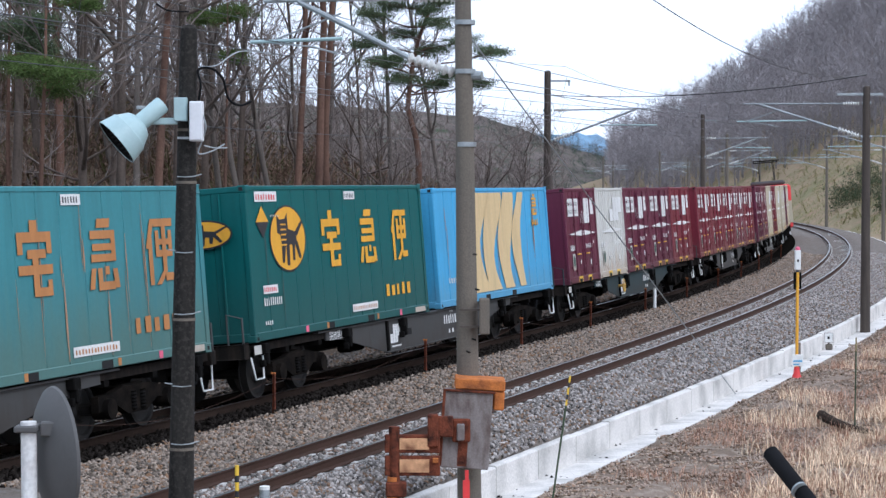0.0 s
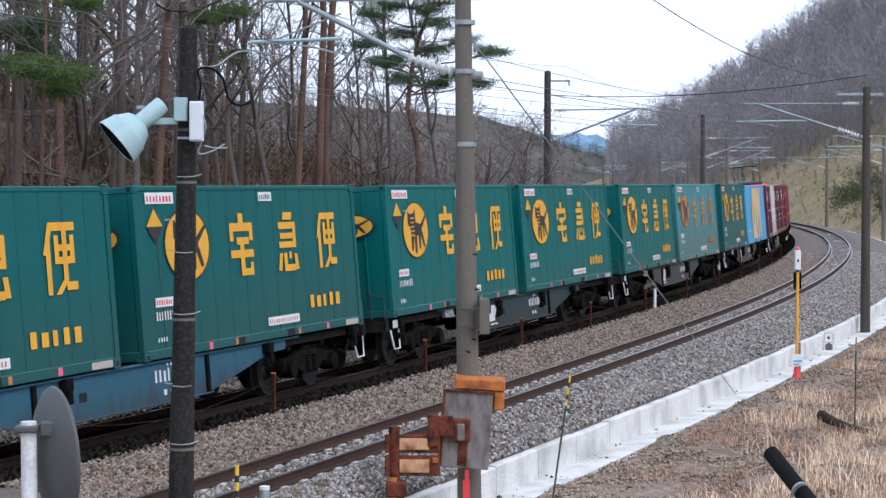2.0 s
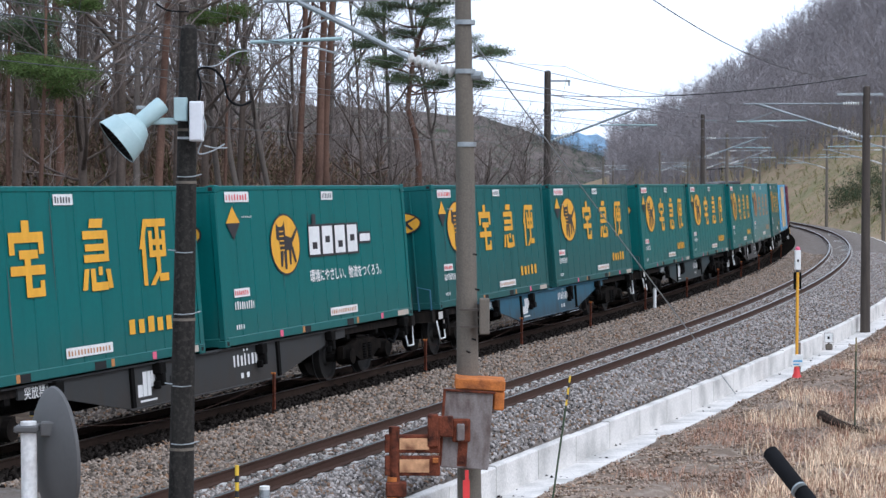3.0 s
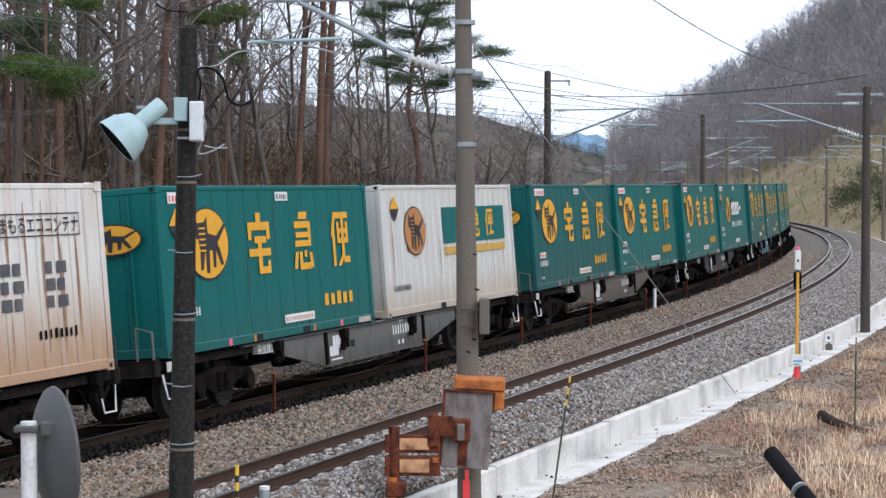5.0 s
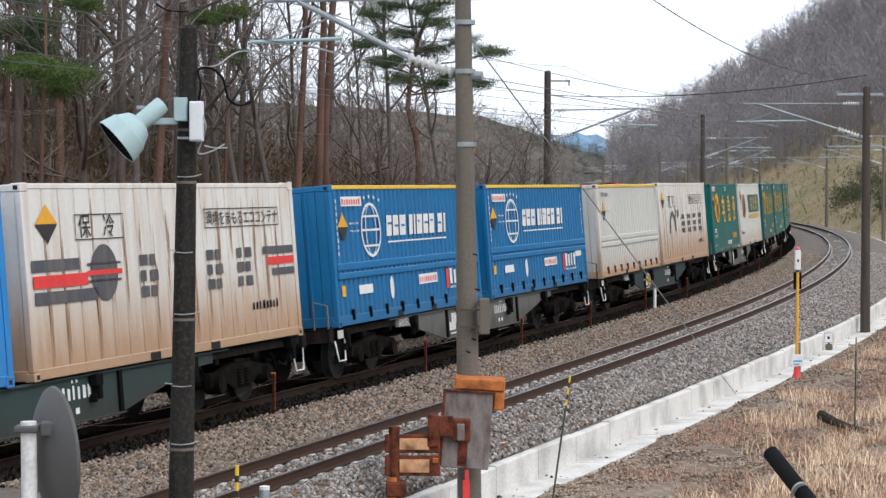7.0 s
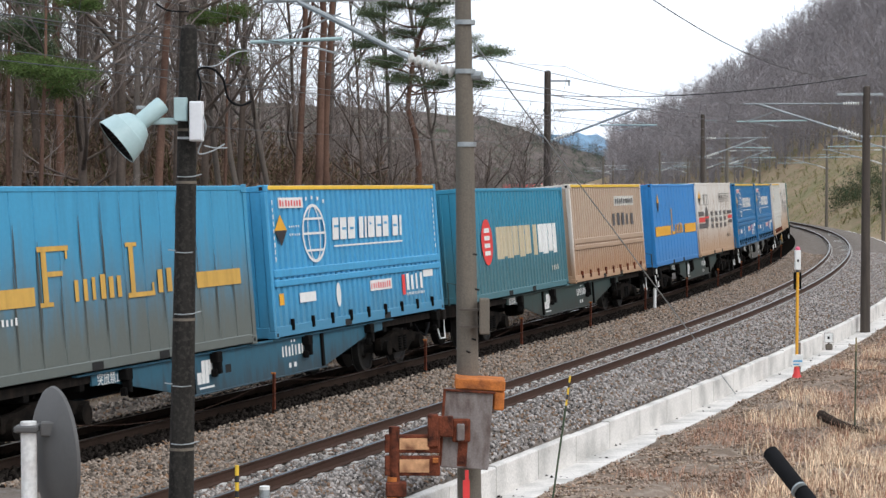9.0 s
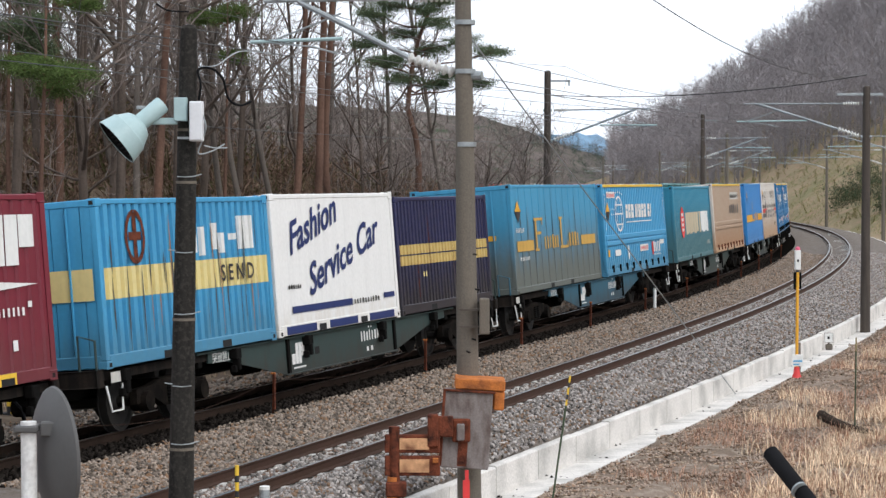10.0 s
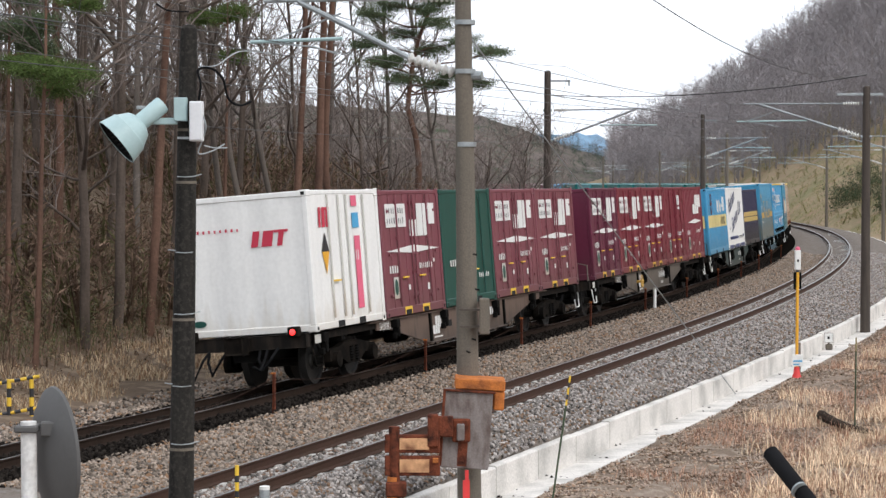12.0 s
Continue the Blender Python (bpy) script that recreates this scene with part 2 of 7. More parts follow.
M["white_box"] = paint("white_container_paint", (0.79, 0.785, 0.765), low=(0, 0.5, (0.45, 0.38, 0.28), 0.3), amount=0.15)
M["white_grey"] = paint("grimy_white_paint", (0.56, 0.55, 0.51), low=(0, 0.8, (0.34, 0.23, 0.14), 0.55), amount=0.3)
M["rusty_white"] = paint("rust_washed_white_paint", (0.67, 0.65, 0.61), low=(0.05, 1.5, (0.385, 0.22, 0.115), 0.9), spots=(0.47, 0.34, 0.24), amount=0.5)
M["brown_box"] = paint("brown_washed_paint", (0.42, 0.32, 0.24), low=(0.1, 1.5, (0.34, 0.19, 0.105), 0.9), spots=(0.36, 0.23, 0.16), amount=0.5)
M["navy"] = paint("faded_navy_paint", (0.022, 0.024, 0.075), low=(0, 1.5, (0.026, 0.022, 0.022), 0.9), amount=0.4)
M["navy_ink"] = paint("navy_lettering", (0.012, 0.03, 0.13))
M["sand"] = paint("sand_band_paint", (0.66, 0.49, 0.26), amount=0.35)
M["crimson"] = paint("crimson_lettering", (0.52, 0.035, 0.07), amount=0.15)
M["band"] = paint("pale_yellow_band", (0.74, 0.62, 0.28), amount=0.3)
M["band_dull"] = paint("dull_yellow_band", (0.58, 0.42, 0.15), amount=0.4)
M["pink"] = paint("pink_band", (0.72, 0.13, 0.22), amount=0.2)
M["cream_rust"] = material("rust_stained_cream_paint", (0.60, 0.33, 0.17), 0.8, spots=(0.14, 0.045, 0.022), amount=1.0, scale=5, grain=40, bump=0.3)
M["stain"] = material("rust_run", (0.38, 0.225, 0.135), 0.9, spots=(0.26, 0.14, 0.08), amount=0.8, scale=4, bump=0)
M["soot_run"] = material("soot_run", (0.075, 0.085, 0.08), 0.9, amount=0.4, scale=4, bump=0)
M["pocket"] = material("pocket_shadow", (0.012, 0.012, 0.012), 0.9, bump=0)
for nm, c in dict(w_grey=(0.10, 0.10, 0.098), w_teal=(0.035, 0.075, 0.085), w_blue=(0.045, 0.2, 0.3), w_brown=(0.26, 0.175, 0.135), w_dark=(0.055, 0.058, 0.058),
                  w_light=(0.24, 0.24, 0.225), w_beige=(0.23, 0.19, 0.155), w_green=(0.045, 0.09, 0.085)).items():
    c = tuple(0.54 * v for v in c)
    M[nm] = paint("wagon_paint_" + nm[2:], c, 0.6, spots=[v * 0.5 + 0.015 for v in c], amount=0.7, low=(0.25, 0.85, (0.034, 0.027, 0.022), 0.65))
# near-black steel with browner spots, for outer webs and end beams
M["blackish_steel"] = material("near_black_steel", (0.013, 0.0115, 0.0105), 0.85, spots=(0.034, 0.026, 0.021), amount=0.7, scale=4, stretch=(2, 2, 0.5), spec=0.06)
# shade under the wagons set into the near-black base, brake dust in spots
M["bogie"] = material("brake_dust_and_shade_steel", (0.0065, 0.0058, 0.0052), 0.85, spots=(0.026, 0.02, 0.016), amount=0.6, scale=5, spec=0.03)
# wheel colour lowered as well for the shade beneath the wagons
M["wheel"] = material("wheel_steel", (0.022, 0.02, 0.018), 0.65, 0.1, amount=0.5, scale=5)
M["taillight"] = material("red_tail_lamp", (0.7, 0.02, 0.02), 0.3, bump=0, glow=(1, 0.03, 0.03, 3))


# ---- mesh helpers ----
def part(name, bm, mat, parent=None, label="", mat2=None):
    me = bpy.data.meshes.new(name)
    bm.to_mesh(me)
    bm.free()
    me.shade_smooth()
    me.set_sharp_from_angle(angle=radians(32))
    me.materials.append(mat)
    if mat2:
        me.materials.append(mat2)
    ob = new(name, me)
    ob.parent = parent
    if label:
        ob["label"] = label
    return ob


def shared(name, me, parent, m=None):
    ob = new(name, me)
    ob.parent = parent
    if m is not None:
        ob.matrix_basis = m
    return ob


def thing(name, label, category, group="", kind="", m=None):
    e = tagged(new(name), label, category, group, kind)
    if m is not None:
        e.matrix_basis = m
    return e


def box(bm, x0, x1, y0, y1, z0, z1, bevel=0.0, m=None):
    r = bmesh.ops.create_cube(bm, size=1)
    vs = r["verts"]
    for v in vs:
        v.co = Vector((x0 + (v.co.x + .5) * (x1 - x0), y0 + (v.co.y + .5) * (y1 - y0), z0 + (v.co.z + .5) * (z1 - z0)))
    if m is not None:
        bmesh.ops.transform(bm, matrix=m, verts=vs)
    if bevel:
        es = list({e for v in vs for e in v.link_edges})
        bmesh.ops.bevel(bm, geom=es, offset=bevel, segments=1, affect="EDGES", profile=0.6)
    return bm


def boxes(*rows, bevel=0.0):
    bm = bmesh.new()
    for r in rows:
        box(bm, *r, bevel=bevel)
    return bm


def tube(bm, pts, r0, r1=None, n=8, caps=True):
    """A tapering tube along points."""
    r1 = r0 if r1 is None else r1
    pts = [Vector(p) for p in pts]
    rings = []
    for i, p in enumerate(pts):
        d = (pts[min(i + 1, len(pts) - 1)] - pts[max(i - 1, 0)]).normalized()
        a = d.orthogonal().normalized() if abs(d.z) > 0.9 else d.cross(Vector((0, 0, 1))).normalized()
        b = d.cross(a)
        r = r0 + (r1 - r0) * i / max(1, len(pts) - 1)
        rings.append([bm.verts.new(p + (a * math.cos(t) + b * math.sin(t)) * r) for t in [2 * math.pi * k / n for k in range(n)]])
    for A, B in zip(rings, rings[1:]):
        for k in range(n):
            bm.faces.new((A[k], A[(k + 1) % n], B[(k + 1) % n], B[k]))
    if caps and n > 2:
        bm.faces.new(rings[0][::-1])
        bm.faces.new(rings[-1])
    return bm


def lathe(bm, prof, axis_m, n=20):
    """Turn (radius, height) pairs about the z axis of axis_m."""
    rings = [[bm.verts.new(axis_m @ Vector((r * math.cos(2 * math.pi * k / n), r * math.sin(2 * math.pi * k / n), h))) for k in range(n)] for r, h in prof]
    for A, B in zip(rings, rings[1:]):
        for k in range(n):
            bm.faces.new((A[k], A[(k + 1) % n], B[(k + 1) % n], B[k]))
    return bm


def raw(name, verts, faces, mat, parent=None, label=""):
    me = bpy.data.meshes.new(name)
    if isinstance(verts, np.ndarray):
        k = faces.shape[1]
        me.vertices.add(len(verts))
        me.vertices.foreach_set("co", verts.astype(np.float32).ravel())
        me.loops.add(faces.size)
        me.loops.foreach_set("vertex_index", faces.astype(np.int32).ravel())
        me.polygons.add(len(faces))
        me.polygons.foreach_set("loop_start", np.arange(0, faces.size, k, dtype=np.int32))
        me.update(calc_edges=True)
    else:
        me.from_pydata(verts, [], faces)
    me.materials.append(mat)
    ob = new(name, me)
    ob.parent = parent
    if label:
        ob["label"] = label
    return ob


# ---- the line of the track: nearly straight, then a long left-hand curve ----
CANT, CANT2, GRADE, SPACING, DZ = 0.0795, 0.0834, 0.00082, 4.13, 0.018
KNOTS, BEND = (-15, 20, 55, 90, 125, 200), (-0.00035, -0.00199, -0.00155, -0.00166, -0.00176, -0.00177)
UU = np.arange(-90, 700.5, 0.5)
KK = np.where(UU < -15, 0, np.interp(UU, KNOTS, BEND))
HEAD = np.cumsum(KK) * 0.5
HEAD = HEAD - np.interp(0, UU, HEAD) + 0.31258
TX, TY = np.cumsum(np.sin(HEAD)) * 0.5, np.cumsum(np.cos(HEAD)) * 0.5
TX, TY = TX - np.interp(0, UU, TX), TY - np.interp(0, UU, TY) + 47.18


def at(u, lat=0.0, z=0.0):
    """World place at u metres along the far track, lat metres to its right, z metres above its rails."""
    h = np.interp(u, UU, HEAD)
    return Vector((np.interp(u, UU, TX) + lat * math.cos(h), np.interp(u, UU, TY) - lat * math.sin(h), z + GRADE * u))


def at_np(u, lat, z):
    h = np.interp(u, UU, HEAD)
    return np.stack([np.interp(u, UU, TX) + lat * np.cos(h), np.interp(u, UU, TY) - lat * np.sin(h), z + GRADE * u], -1)


def along(u, lat=0.0, z=0.0, cant=0.0):
    """A pose there: x forward along the track, y to its left, leaning into the curve."""
    h = np.interp(u, UU, HEAD)
    return Matrix.Translation(at(u, lat, z)) @ Matrix.Rotation(math.pi / 2 - h, 4, "Z") @ Matrix.Rotation(-cant, 4, "X")


def smooth(x, a, b):
    t = np.clip((np.asarray(x, float) - a) / (b - a), 0, 1)
    return t * t * (3 - 2 * t)


def wall_lat(u):
    return np.interp(u, (-90, -17, 20, 45, 700), (4.6, 6.0, 7.2, 7.7, 7.9))


def relief(u, lat):
    """Ground height over the rails of the far track."""
    u, lat = np.broadcast_arrays(np.asarray(u, float), np.asarray(lat, float))
    z = np.interp(lat, (-9.0, -5.0, -2.6, -1.5, 1.4, 2.2, 2.8, 3.45, 4.8, 5.05, 5.5, 5.8, 6.3), (-0.15, -0.2, -0.36, -0.26, -0.03, -0.1, -0.21, -0.212, -0.118, -0.05, 0.0, -0.03, -0.4))
    far_left = np.maximum(0, -lat - 5.0)
    bank = np.minimum(far_left * 0.37, 6.3) + np.clip(far_left - 17, 0, 60) * 0.03
    z = z + bank * (1 - smooth(u, 25, 80))
    d = lat - wall_lat(u)
    z = np.where(lat > 5.3, -0.36 * np.clip((lat - 5.3) / (wall_lat(u) - 5.3), 0, 1), z)
    z = np.where(d > -0.06, np.interp(d, (0, 0.5, 0.62, 1.6, 6, 40), (-1.1, -1.1, -0.83, -0.74, -0.8, -1.6)), z)
    right = np.maximum(0, lat - 10.0)
    cut = np.minimum(right * 0.66, 11) + np.maximum(0, right - 17) * 0.8
    cut = np.minimum(cut, 75) * smooth(u, 85, 150) * (1 - smooth(u, 285, 415))
    wild = np.where((lat < -4.2) | (d > 0.7), np.clip((np.abs(lat) - 4) / 8, 0.12, 1.3), 0.0)
    rough = 0.10 * np.sin(0.9 * u + 1.3 * lat) + 0.08 * np.sin(2.1 * u - 1.7 * lat + 1) + 0.05 * np.sin(3.7 * u + 2.9 * lat + 2) + 0.04 * np.sin(6.3 * u - 5.1 * lat)
    return z + np.where(lat > 9, cut, 0) + rough * wild


# ---- ground ----
def build_ground():
    us = np.concatenate([np.arange(-88, 80, 1.0), np.arange(80, 260, 4.0), np.arange(260, 700, 12.0)])
    ls = np.concatenate([np.arange(-260, -40, 12.0), np.arange(-40, -6, 1.0), np.arange(-6, 4.5, 0.3), np.arange(4.5, 9.0, 0.12), np.arange(9, 40, 1.0), np.arange(40, 330, 12.0)])
    A, B = np.meshgrid(us, ls, indexing="ij")
    Z = relief(A, B)
    jolt = np.array([noise.noise((a * 1.7, b * 1.7, 0)) for a, b in zip(A.ravel(), B.ravel())]).reshape(A.shape)
    Z = Z + jolt * np.where((B > -4) & (B < wall_lat(A)), 0.03, 0.05)
    V = at_np(A, B, Z).reshape(-1, 3)
    n, m = A.shape
    i = np.arange((n - 1) * (m - 1))
    r, c = i // (m - 1), i % (m - 1)
    q = r * m + c
    F = np.stack([q, q + m, q + m + 1, q + 1], 1)
    k = len(V)
    # the plain beyond, out to the horizon
    far = np.array([(-4000, -1500, -5), (4000, -1500, -5), (4000, 4500, -5), (-4000, 4500, -5)], float)
    V = np.concatenate([V, far])
    F = np.concatenate([F, [[k, k + 1, k + 2, k + 3]]])
    g = raw("ground", V, F, M["soil"])
    me = g.data
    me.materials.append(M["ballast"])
    me.materials.append(M["shade_bed"])
    me.materials.append(M["cut_grass"])
    me.materials.append(M["verge"])
    lat_c = (B[:-1, :-1] + B[1:, 1:]).ravel() / 2
    u_c = (A[:-1, :-1] + A[1:, 1:]).ravel() / 2
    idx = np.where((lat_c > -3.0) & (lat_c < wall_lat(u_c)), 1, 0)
    # strip of bed coloured as the shade below the train
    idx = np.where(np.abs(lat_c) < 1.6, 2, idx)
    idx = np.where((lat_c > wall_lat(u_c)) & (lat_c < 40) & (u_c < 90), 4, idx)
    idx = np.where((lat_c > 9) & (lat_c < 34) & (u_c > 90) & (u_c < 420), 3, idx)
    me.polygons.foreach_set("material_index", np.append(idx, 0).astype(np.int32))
    me.flip_normals()
    tagged(g, "ballasted railway bed with soil banks and litter either side", "ground", kind="structure")


M["cut_grass"] = material("grassy_cutting", (0.275, 0.215, 0.14), 1.0, spots=(0.15, 0.15, 0.075), amount=1.0, scale=0.09, grain=2.2, bump=0.6, second=(0.28, 0.2, 0.135), spec=0.05)
build_ground()


def sweep(name, us, lat, z, prof, mat, parent, cant=0.0, pivot=0.0, top=None):
    """Sweep a closed cross-section (lateral, height) along the line."""
    bm = bmesh.new()
    rings = []
    for u in us:
        ring = []
        for a, h in prof:
            la = lat(u) if callable(lat) else lat
            y, hh = a + la - pivot, h
            ring.append(bm.verts.new(at(u, pivot + y * math.cos(cant) - hh * math.sin(cant), z + y * math.sin(cant) + hh * math.cos(cant))))
        rings.append(ring)
    k = len(prof)
    for A, B in zip(rings, rings[1:]):
        for i in range(k):
            f = bm.faces.new((A[i], A[(i + 1) % k], B[(i + 1) % k], B[i]))
            if top is not None and i in top:
                f.material_index = 1
    bm.faces.new(rings[0])
    bm.faces.new(rings[-1][::-1])
    bmesh.ops.recalc_face_normals(bm, faces=bm.faces)
    return part(name, bm, mat, parent, mat2=M["rail_top"] if top is not None else None)


RAIL = [(-0.065, -0.15), (-0.065, -0.135), (-0.012, -0.115), (-0.012, -0.035), (-0.034, -0.025), (-0.034, -0.002), (-0.026, 0.0), (0.026, 0.0), (0.034, -0.002), (0.034, -0.025), (0.012, -0.035), (0.012, -0.115), (0.065, -0.135), (0.065, -0.15)]
US = np.concatenate([np.arange(-70, 130, 2.0), np.arange(130, 560, 5.0)])


def build_track(name, lat, dz, cant, first, last, label):
    t = thing(name, label, "railway track", kind="structure")
    for s in (-0.565, 0.565):
        sweep("rail", US, lat + s, dz, RAIL, M["rail_shade" if lat == 0 else "rail_rust"], t, cant, lat, top=(5, 6, 7))
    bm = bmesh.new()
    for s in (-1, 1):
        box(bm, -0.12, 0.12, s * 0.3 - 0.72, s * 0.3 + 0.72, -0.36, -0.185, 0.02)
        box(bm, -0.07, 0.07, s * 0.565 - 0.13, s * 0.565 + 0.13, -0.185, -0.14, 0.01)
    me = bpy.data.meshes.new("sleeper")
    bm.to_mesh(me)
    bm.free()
    me.materials.append(M["sleeper_shade" if lat == 0 else "sleeper"])
    for i in range(first, last):
        shared("sleeper", me, t, along(i * 0.61, lat, dz, cant))
    return t


build_track("track_1", 0.0, 0.0, CANT, -60, 0, "rusty-sided rails on dark ballast, blackened for the shade under the train")
build_track("track_2", SPACING, DZ, CANT2, -60, 190, "rusty-sided rails on concrete sleepers in pale ballast")

# ---- loose stones on the bed ----
ICO_V = np.array([(0.2, 0.1, 1), (1.0, 0.1, 0.1), (0.1, 1.0, -0.1), (-1.0, 0.0, 0.15), (-0.1, -1.0, 0.0), (0, -0.1, -1)]) * 1.12
ICO_F = np.array([(0, 1, 2), (0, 2, 3), (0, 3, 4), (0, 4, 1), (5, 2, 1), (5, 3, 2), (5, 4, 3), (5, 1, 4)])


def spin(n, rng):
    q = rng.normal(size=(n, 4))
    q /= np.linalg.norm(q, axis=1)[:, None]
    w, x, y, z = q.T
    return np.stack([np.stack([1 - 2 * (y * y + z * z), 2 * (x * y - w * z), 2 * (x * z + w * y)], -1), np.stack([2 * (x * y + w * z), 1 - 2 * (x * x + z * z), 2 * (y * z - w * x)], -1), np.stack([2 * (x * z - w * y), 2 * (y * z + w * x), 1 - 2 * (x * x + y * y)], -1)], 1)


def scatter_stones(name, label, mat, n, u0, u1, l0, l1, size, seed, keep=None, clear=True, lift=0.0):
    rng = np.random.default_rng(seed)
    u = u0 + (u1 - u0) * rng.random(n) ** 1.35
    lat = rng.uniform(l0, l1, n)
    if clear:
        for c in (-0.565, 0.565, SPACING - 0.565, SPACING + 0.565):
            ok = np.abs(lat - c) > 0.09
            u, lat = u[ok], lat[ok]
    if keep is not None:
        ok = keep(u, lat)
        u, lat = u[ok], lat[ok]
    n = len(u)
    s = size * rng.uniform(0.55, 1.25, n)
    P = at_np(u, lat, relief(u, lat) + 0.25 * s + lift)
    R = spin(n, rng)
    base = ICO_V[None] * rng.uniform(0.75, 1.25, (n, len(ICO_V), 1)) * (s[:, None, None] * rng.uniform(0.6, 1.1, (n, 1, 3)))
    V = np.einsum("nij,nkj->nki", R, base) + P[:, None, :]
    F = ICO_F[None] + (np.arange(n) * len(ICO_V))[:, None, None]
    tagged(raw(name, V.reshape(-1, 3), F.reshape(-1, 3), mat), label, "ballast", kind="stuff")


near_bed = lambda u, lat: lat < wall_lat(u) - 0.04
scatter_stones("ballast_stones", "grey crushed-stone ballast beside the near rails", M["stone"], 62000, -22, 70, 4.78, 7.6, 0.034, 1, near_bed)
scatter_stones("ballast_stones", "brownish crushed-stone ballast between the two tracks", M["stone_warm"], 58000, -22, 70, 1.5, 3.6, 0.034, 2)
scatter_stones("ballast_stones", "pale crushed stone between the near rails", M["stone_pale"], 24000, -22, 70, 3.5, 4.8, 0.034, 3, lambda u, lat: (np.abs((u + 0.305) % 0.61 - 0.305) > 0.1) | (np.sin(u * 91.7 + lat * 57.3) > 0.45))
scatter_stones("ballast_stones", "dark stone blackened for the shade under the train", M["stone_shade_crumb"], 23000, -24, 60, -1.6, 1.62, 0.042, 6)
scatter_stones("ballast_stones", "brown crushed stone on the outer shoulder", M["stone_warm"], 12000, -24, 40, -3.1, -1.35, 0.042, 4)
scatter_stones("gravel", "loose gravel spilled beside the concrete drain", M["stone_verge"], 80000, -19, 26, 6.4, 14.5, 0.026, 5, lambda u, lat: (lat > wall_lat(u) + 0.6) & (lat < wall_lat(u) + 6.5), clear=False)
scatter_stones("drain_litter", "dark crumbs of soil and leaves lying in the drain", M["stone_shade_crumb"], 1500, -18, 35, 6.0, 8.0, 0.035, 8, lambda u, lat: (lat > wall_lat(u) + 0.09) & (lat < wall_lat(u) + 0.5) & (np.sin(u * 3.1) + np.sin(u * 7.7) > 0.6), clear=False, lift=0.27)

# ---- concrete drain beside the near track ----
drain = thing("concrete_drain", "white concrete drain wall and channel along the track", "drain", kind="structure")
for i in range(-24, 68):
    us = np.linspace(i * 2.0 + 0.01, i * 2.0 + 1.985, 4)
    sweep("wall_panel", us, wall_lat, -0.95 + 0.012 * math.sin(i * 2.3), [(-0.07, 0), (-0.07, 0.58), (0.05, 0.58), (0.07, 0.56), (0.07, 0)], M["concrete"], drain)
    sweep("channel_slab", us, wall_lat, -0.95, [(0.07, 0.0), (0.07, 0.13), (0.64, 0.15), (0.64, 0.0)], M["concrete"], drain)


# ---- decals: flat paint on the container sides ----
# face "s": the right side, a along the train, b up;  face "r": the rear end, a to the train's right, b up
APART = {"notice_plate", "livery_rule", "livery_band", "livery_stripe", "livery_panel", "fork_pocket_rim", "freight_mark"}


def decal(parent, polys, mat, face, depth, name="decal", label=""):
    if name in APART and len(polys) > 1:
        return [decal(parent, [p], mat, face, depth, name, label) for p in polys]
    vs, fs = [], []
    for i, poly in enumerate(polys):
        k = len(vs)
        lift = depth + (i * 0.0006 if len(polys) < 14 else (i % 7) * 0.0007)
        vs += [(a, -lift, b) if face == "s" else (-lift, -a, b) for a, b in poly]
        fs.append(tuple(range(k, k + len(poly))))
    ob = raw(name, vs, fs, mat, parent, label)
    if len(polys) > 1 and name in ("livery", "dirt_run", "number_strip", "notice_print", "emblem_halo", "emblem_hatching", "livery_notch", "livery_shadow"):
        ob["kind"] = "stuff"
    return ob


def rect(a, b, w, h, lean=0.0):
    return [(a, b), (a + w, b), (a + w + lean * h, b + h), (a + lean * h, b + h)]


def oval(a, b, rx, ry, n=28):
    return [(a + rx * math.cos(2 * math.pi * i / n), b + ry * math.sin(2 * math.pi * i / n)) for i in range(n)]


def ring(a, b, rx, ry, w, n=28):
    o, i = oval(a, b, rx, ry, n), oval(a, b, rx - w, ry - w, n)
    return [[o[k], o[(k + 1) % n], i[(k + 1) % n], i[k]] for k in range(n)]


def bars(a, b, w, h, n, gap=0.25, seed=0, lean=0.0):
    """A row of plain bars the size of unreadable writing."""
    rng = random.Random(seed)
    out, step = [], w / n
    for i in range(n):
        x = a + i * step
        s = step * (1 - gap)
        out.append(rect(x, b, s * rng.uniform(0.5, 0.8), h * rng.uniform(0.8, 1), lean))
    return out


def lettering(parent, body, a, b, size, mat, face, depth, bold=0.0, shear=0.0, tilt=0.0, squeeze=1.0, name="lettering", label=""):
    cu = bpy.data.curves.new("lettering", "FONT")
    cu.body, cu.size, cu.offset, cu.shear, cu.resolution_u = body, size, bold, shear, 3
    ob = bpy.data.objects.new("lettering", cu)
    me = bpy.data.meshes.new_from_object(ob)
    bpy.data.objects.remove(ob)
    bpy.data.curves.remove(cu)
    m = Matrix.Translation((a, -depth, b)) if face == "s" else Matrix.Translation((-depth, -a, b)) @ Matrix.Rotation(-math.pi / 2, 4, "Z")
    me.transform(m @ Matrix.Rotation(math.pi / 2, 4, "X") @ Matrix.Rotation(tilt, 4, "Z") @ Matrix.Diagonal((squeeze, 1, 1, 1)))
    me.materials.clear()
    me.materials.append(mat)
    o = new(name, me)
    o.parent = parent
    if label:
        o["label"] = label
    return o


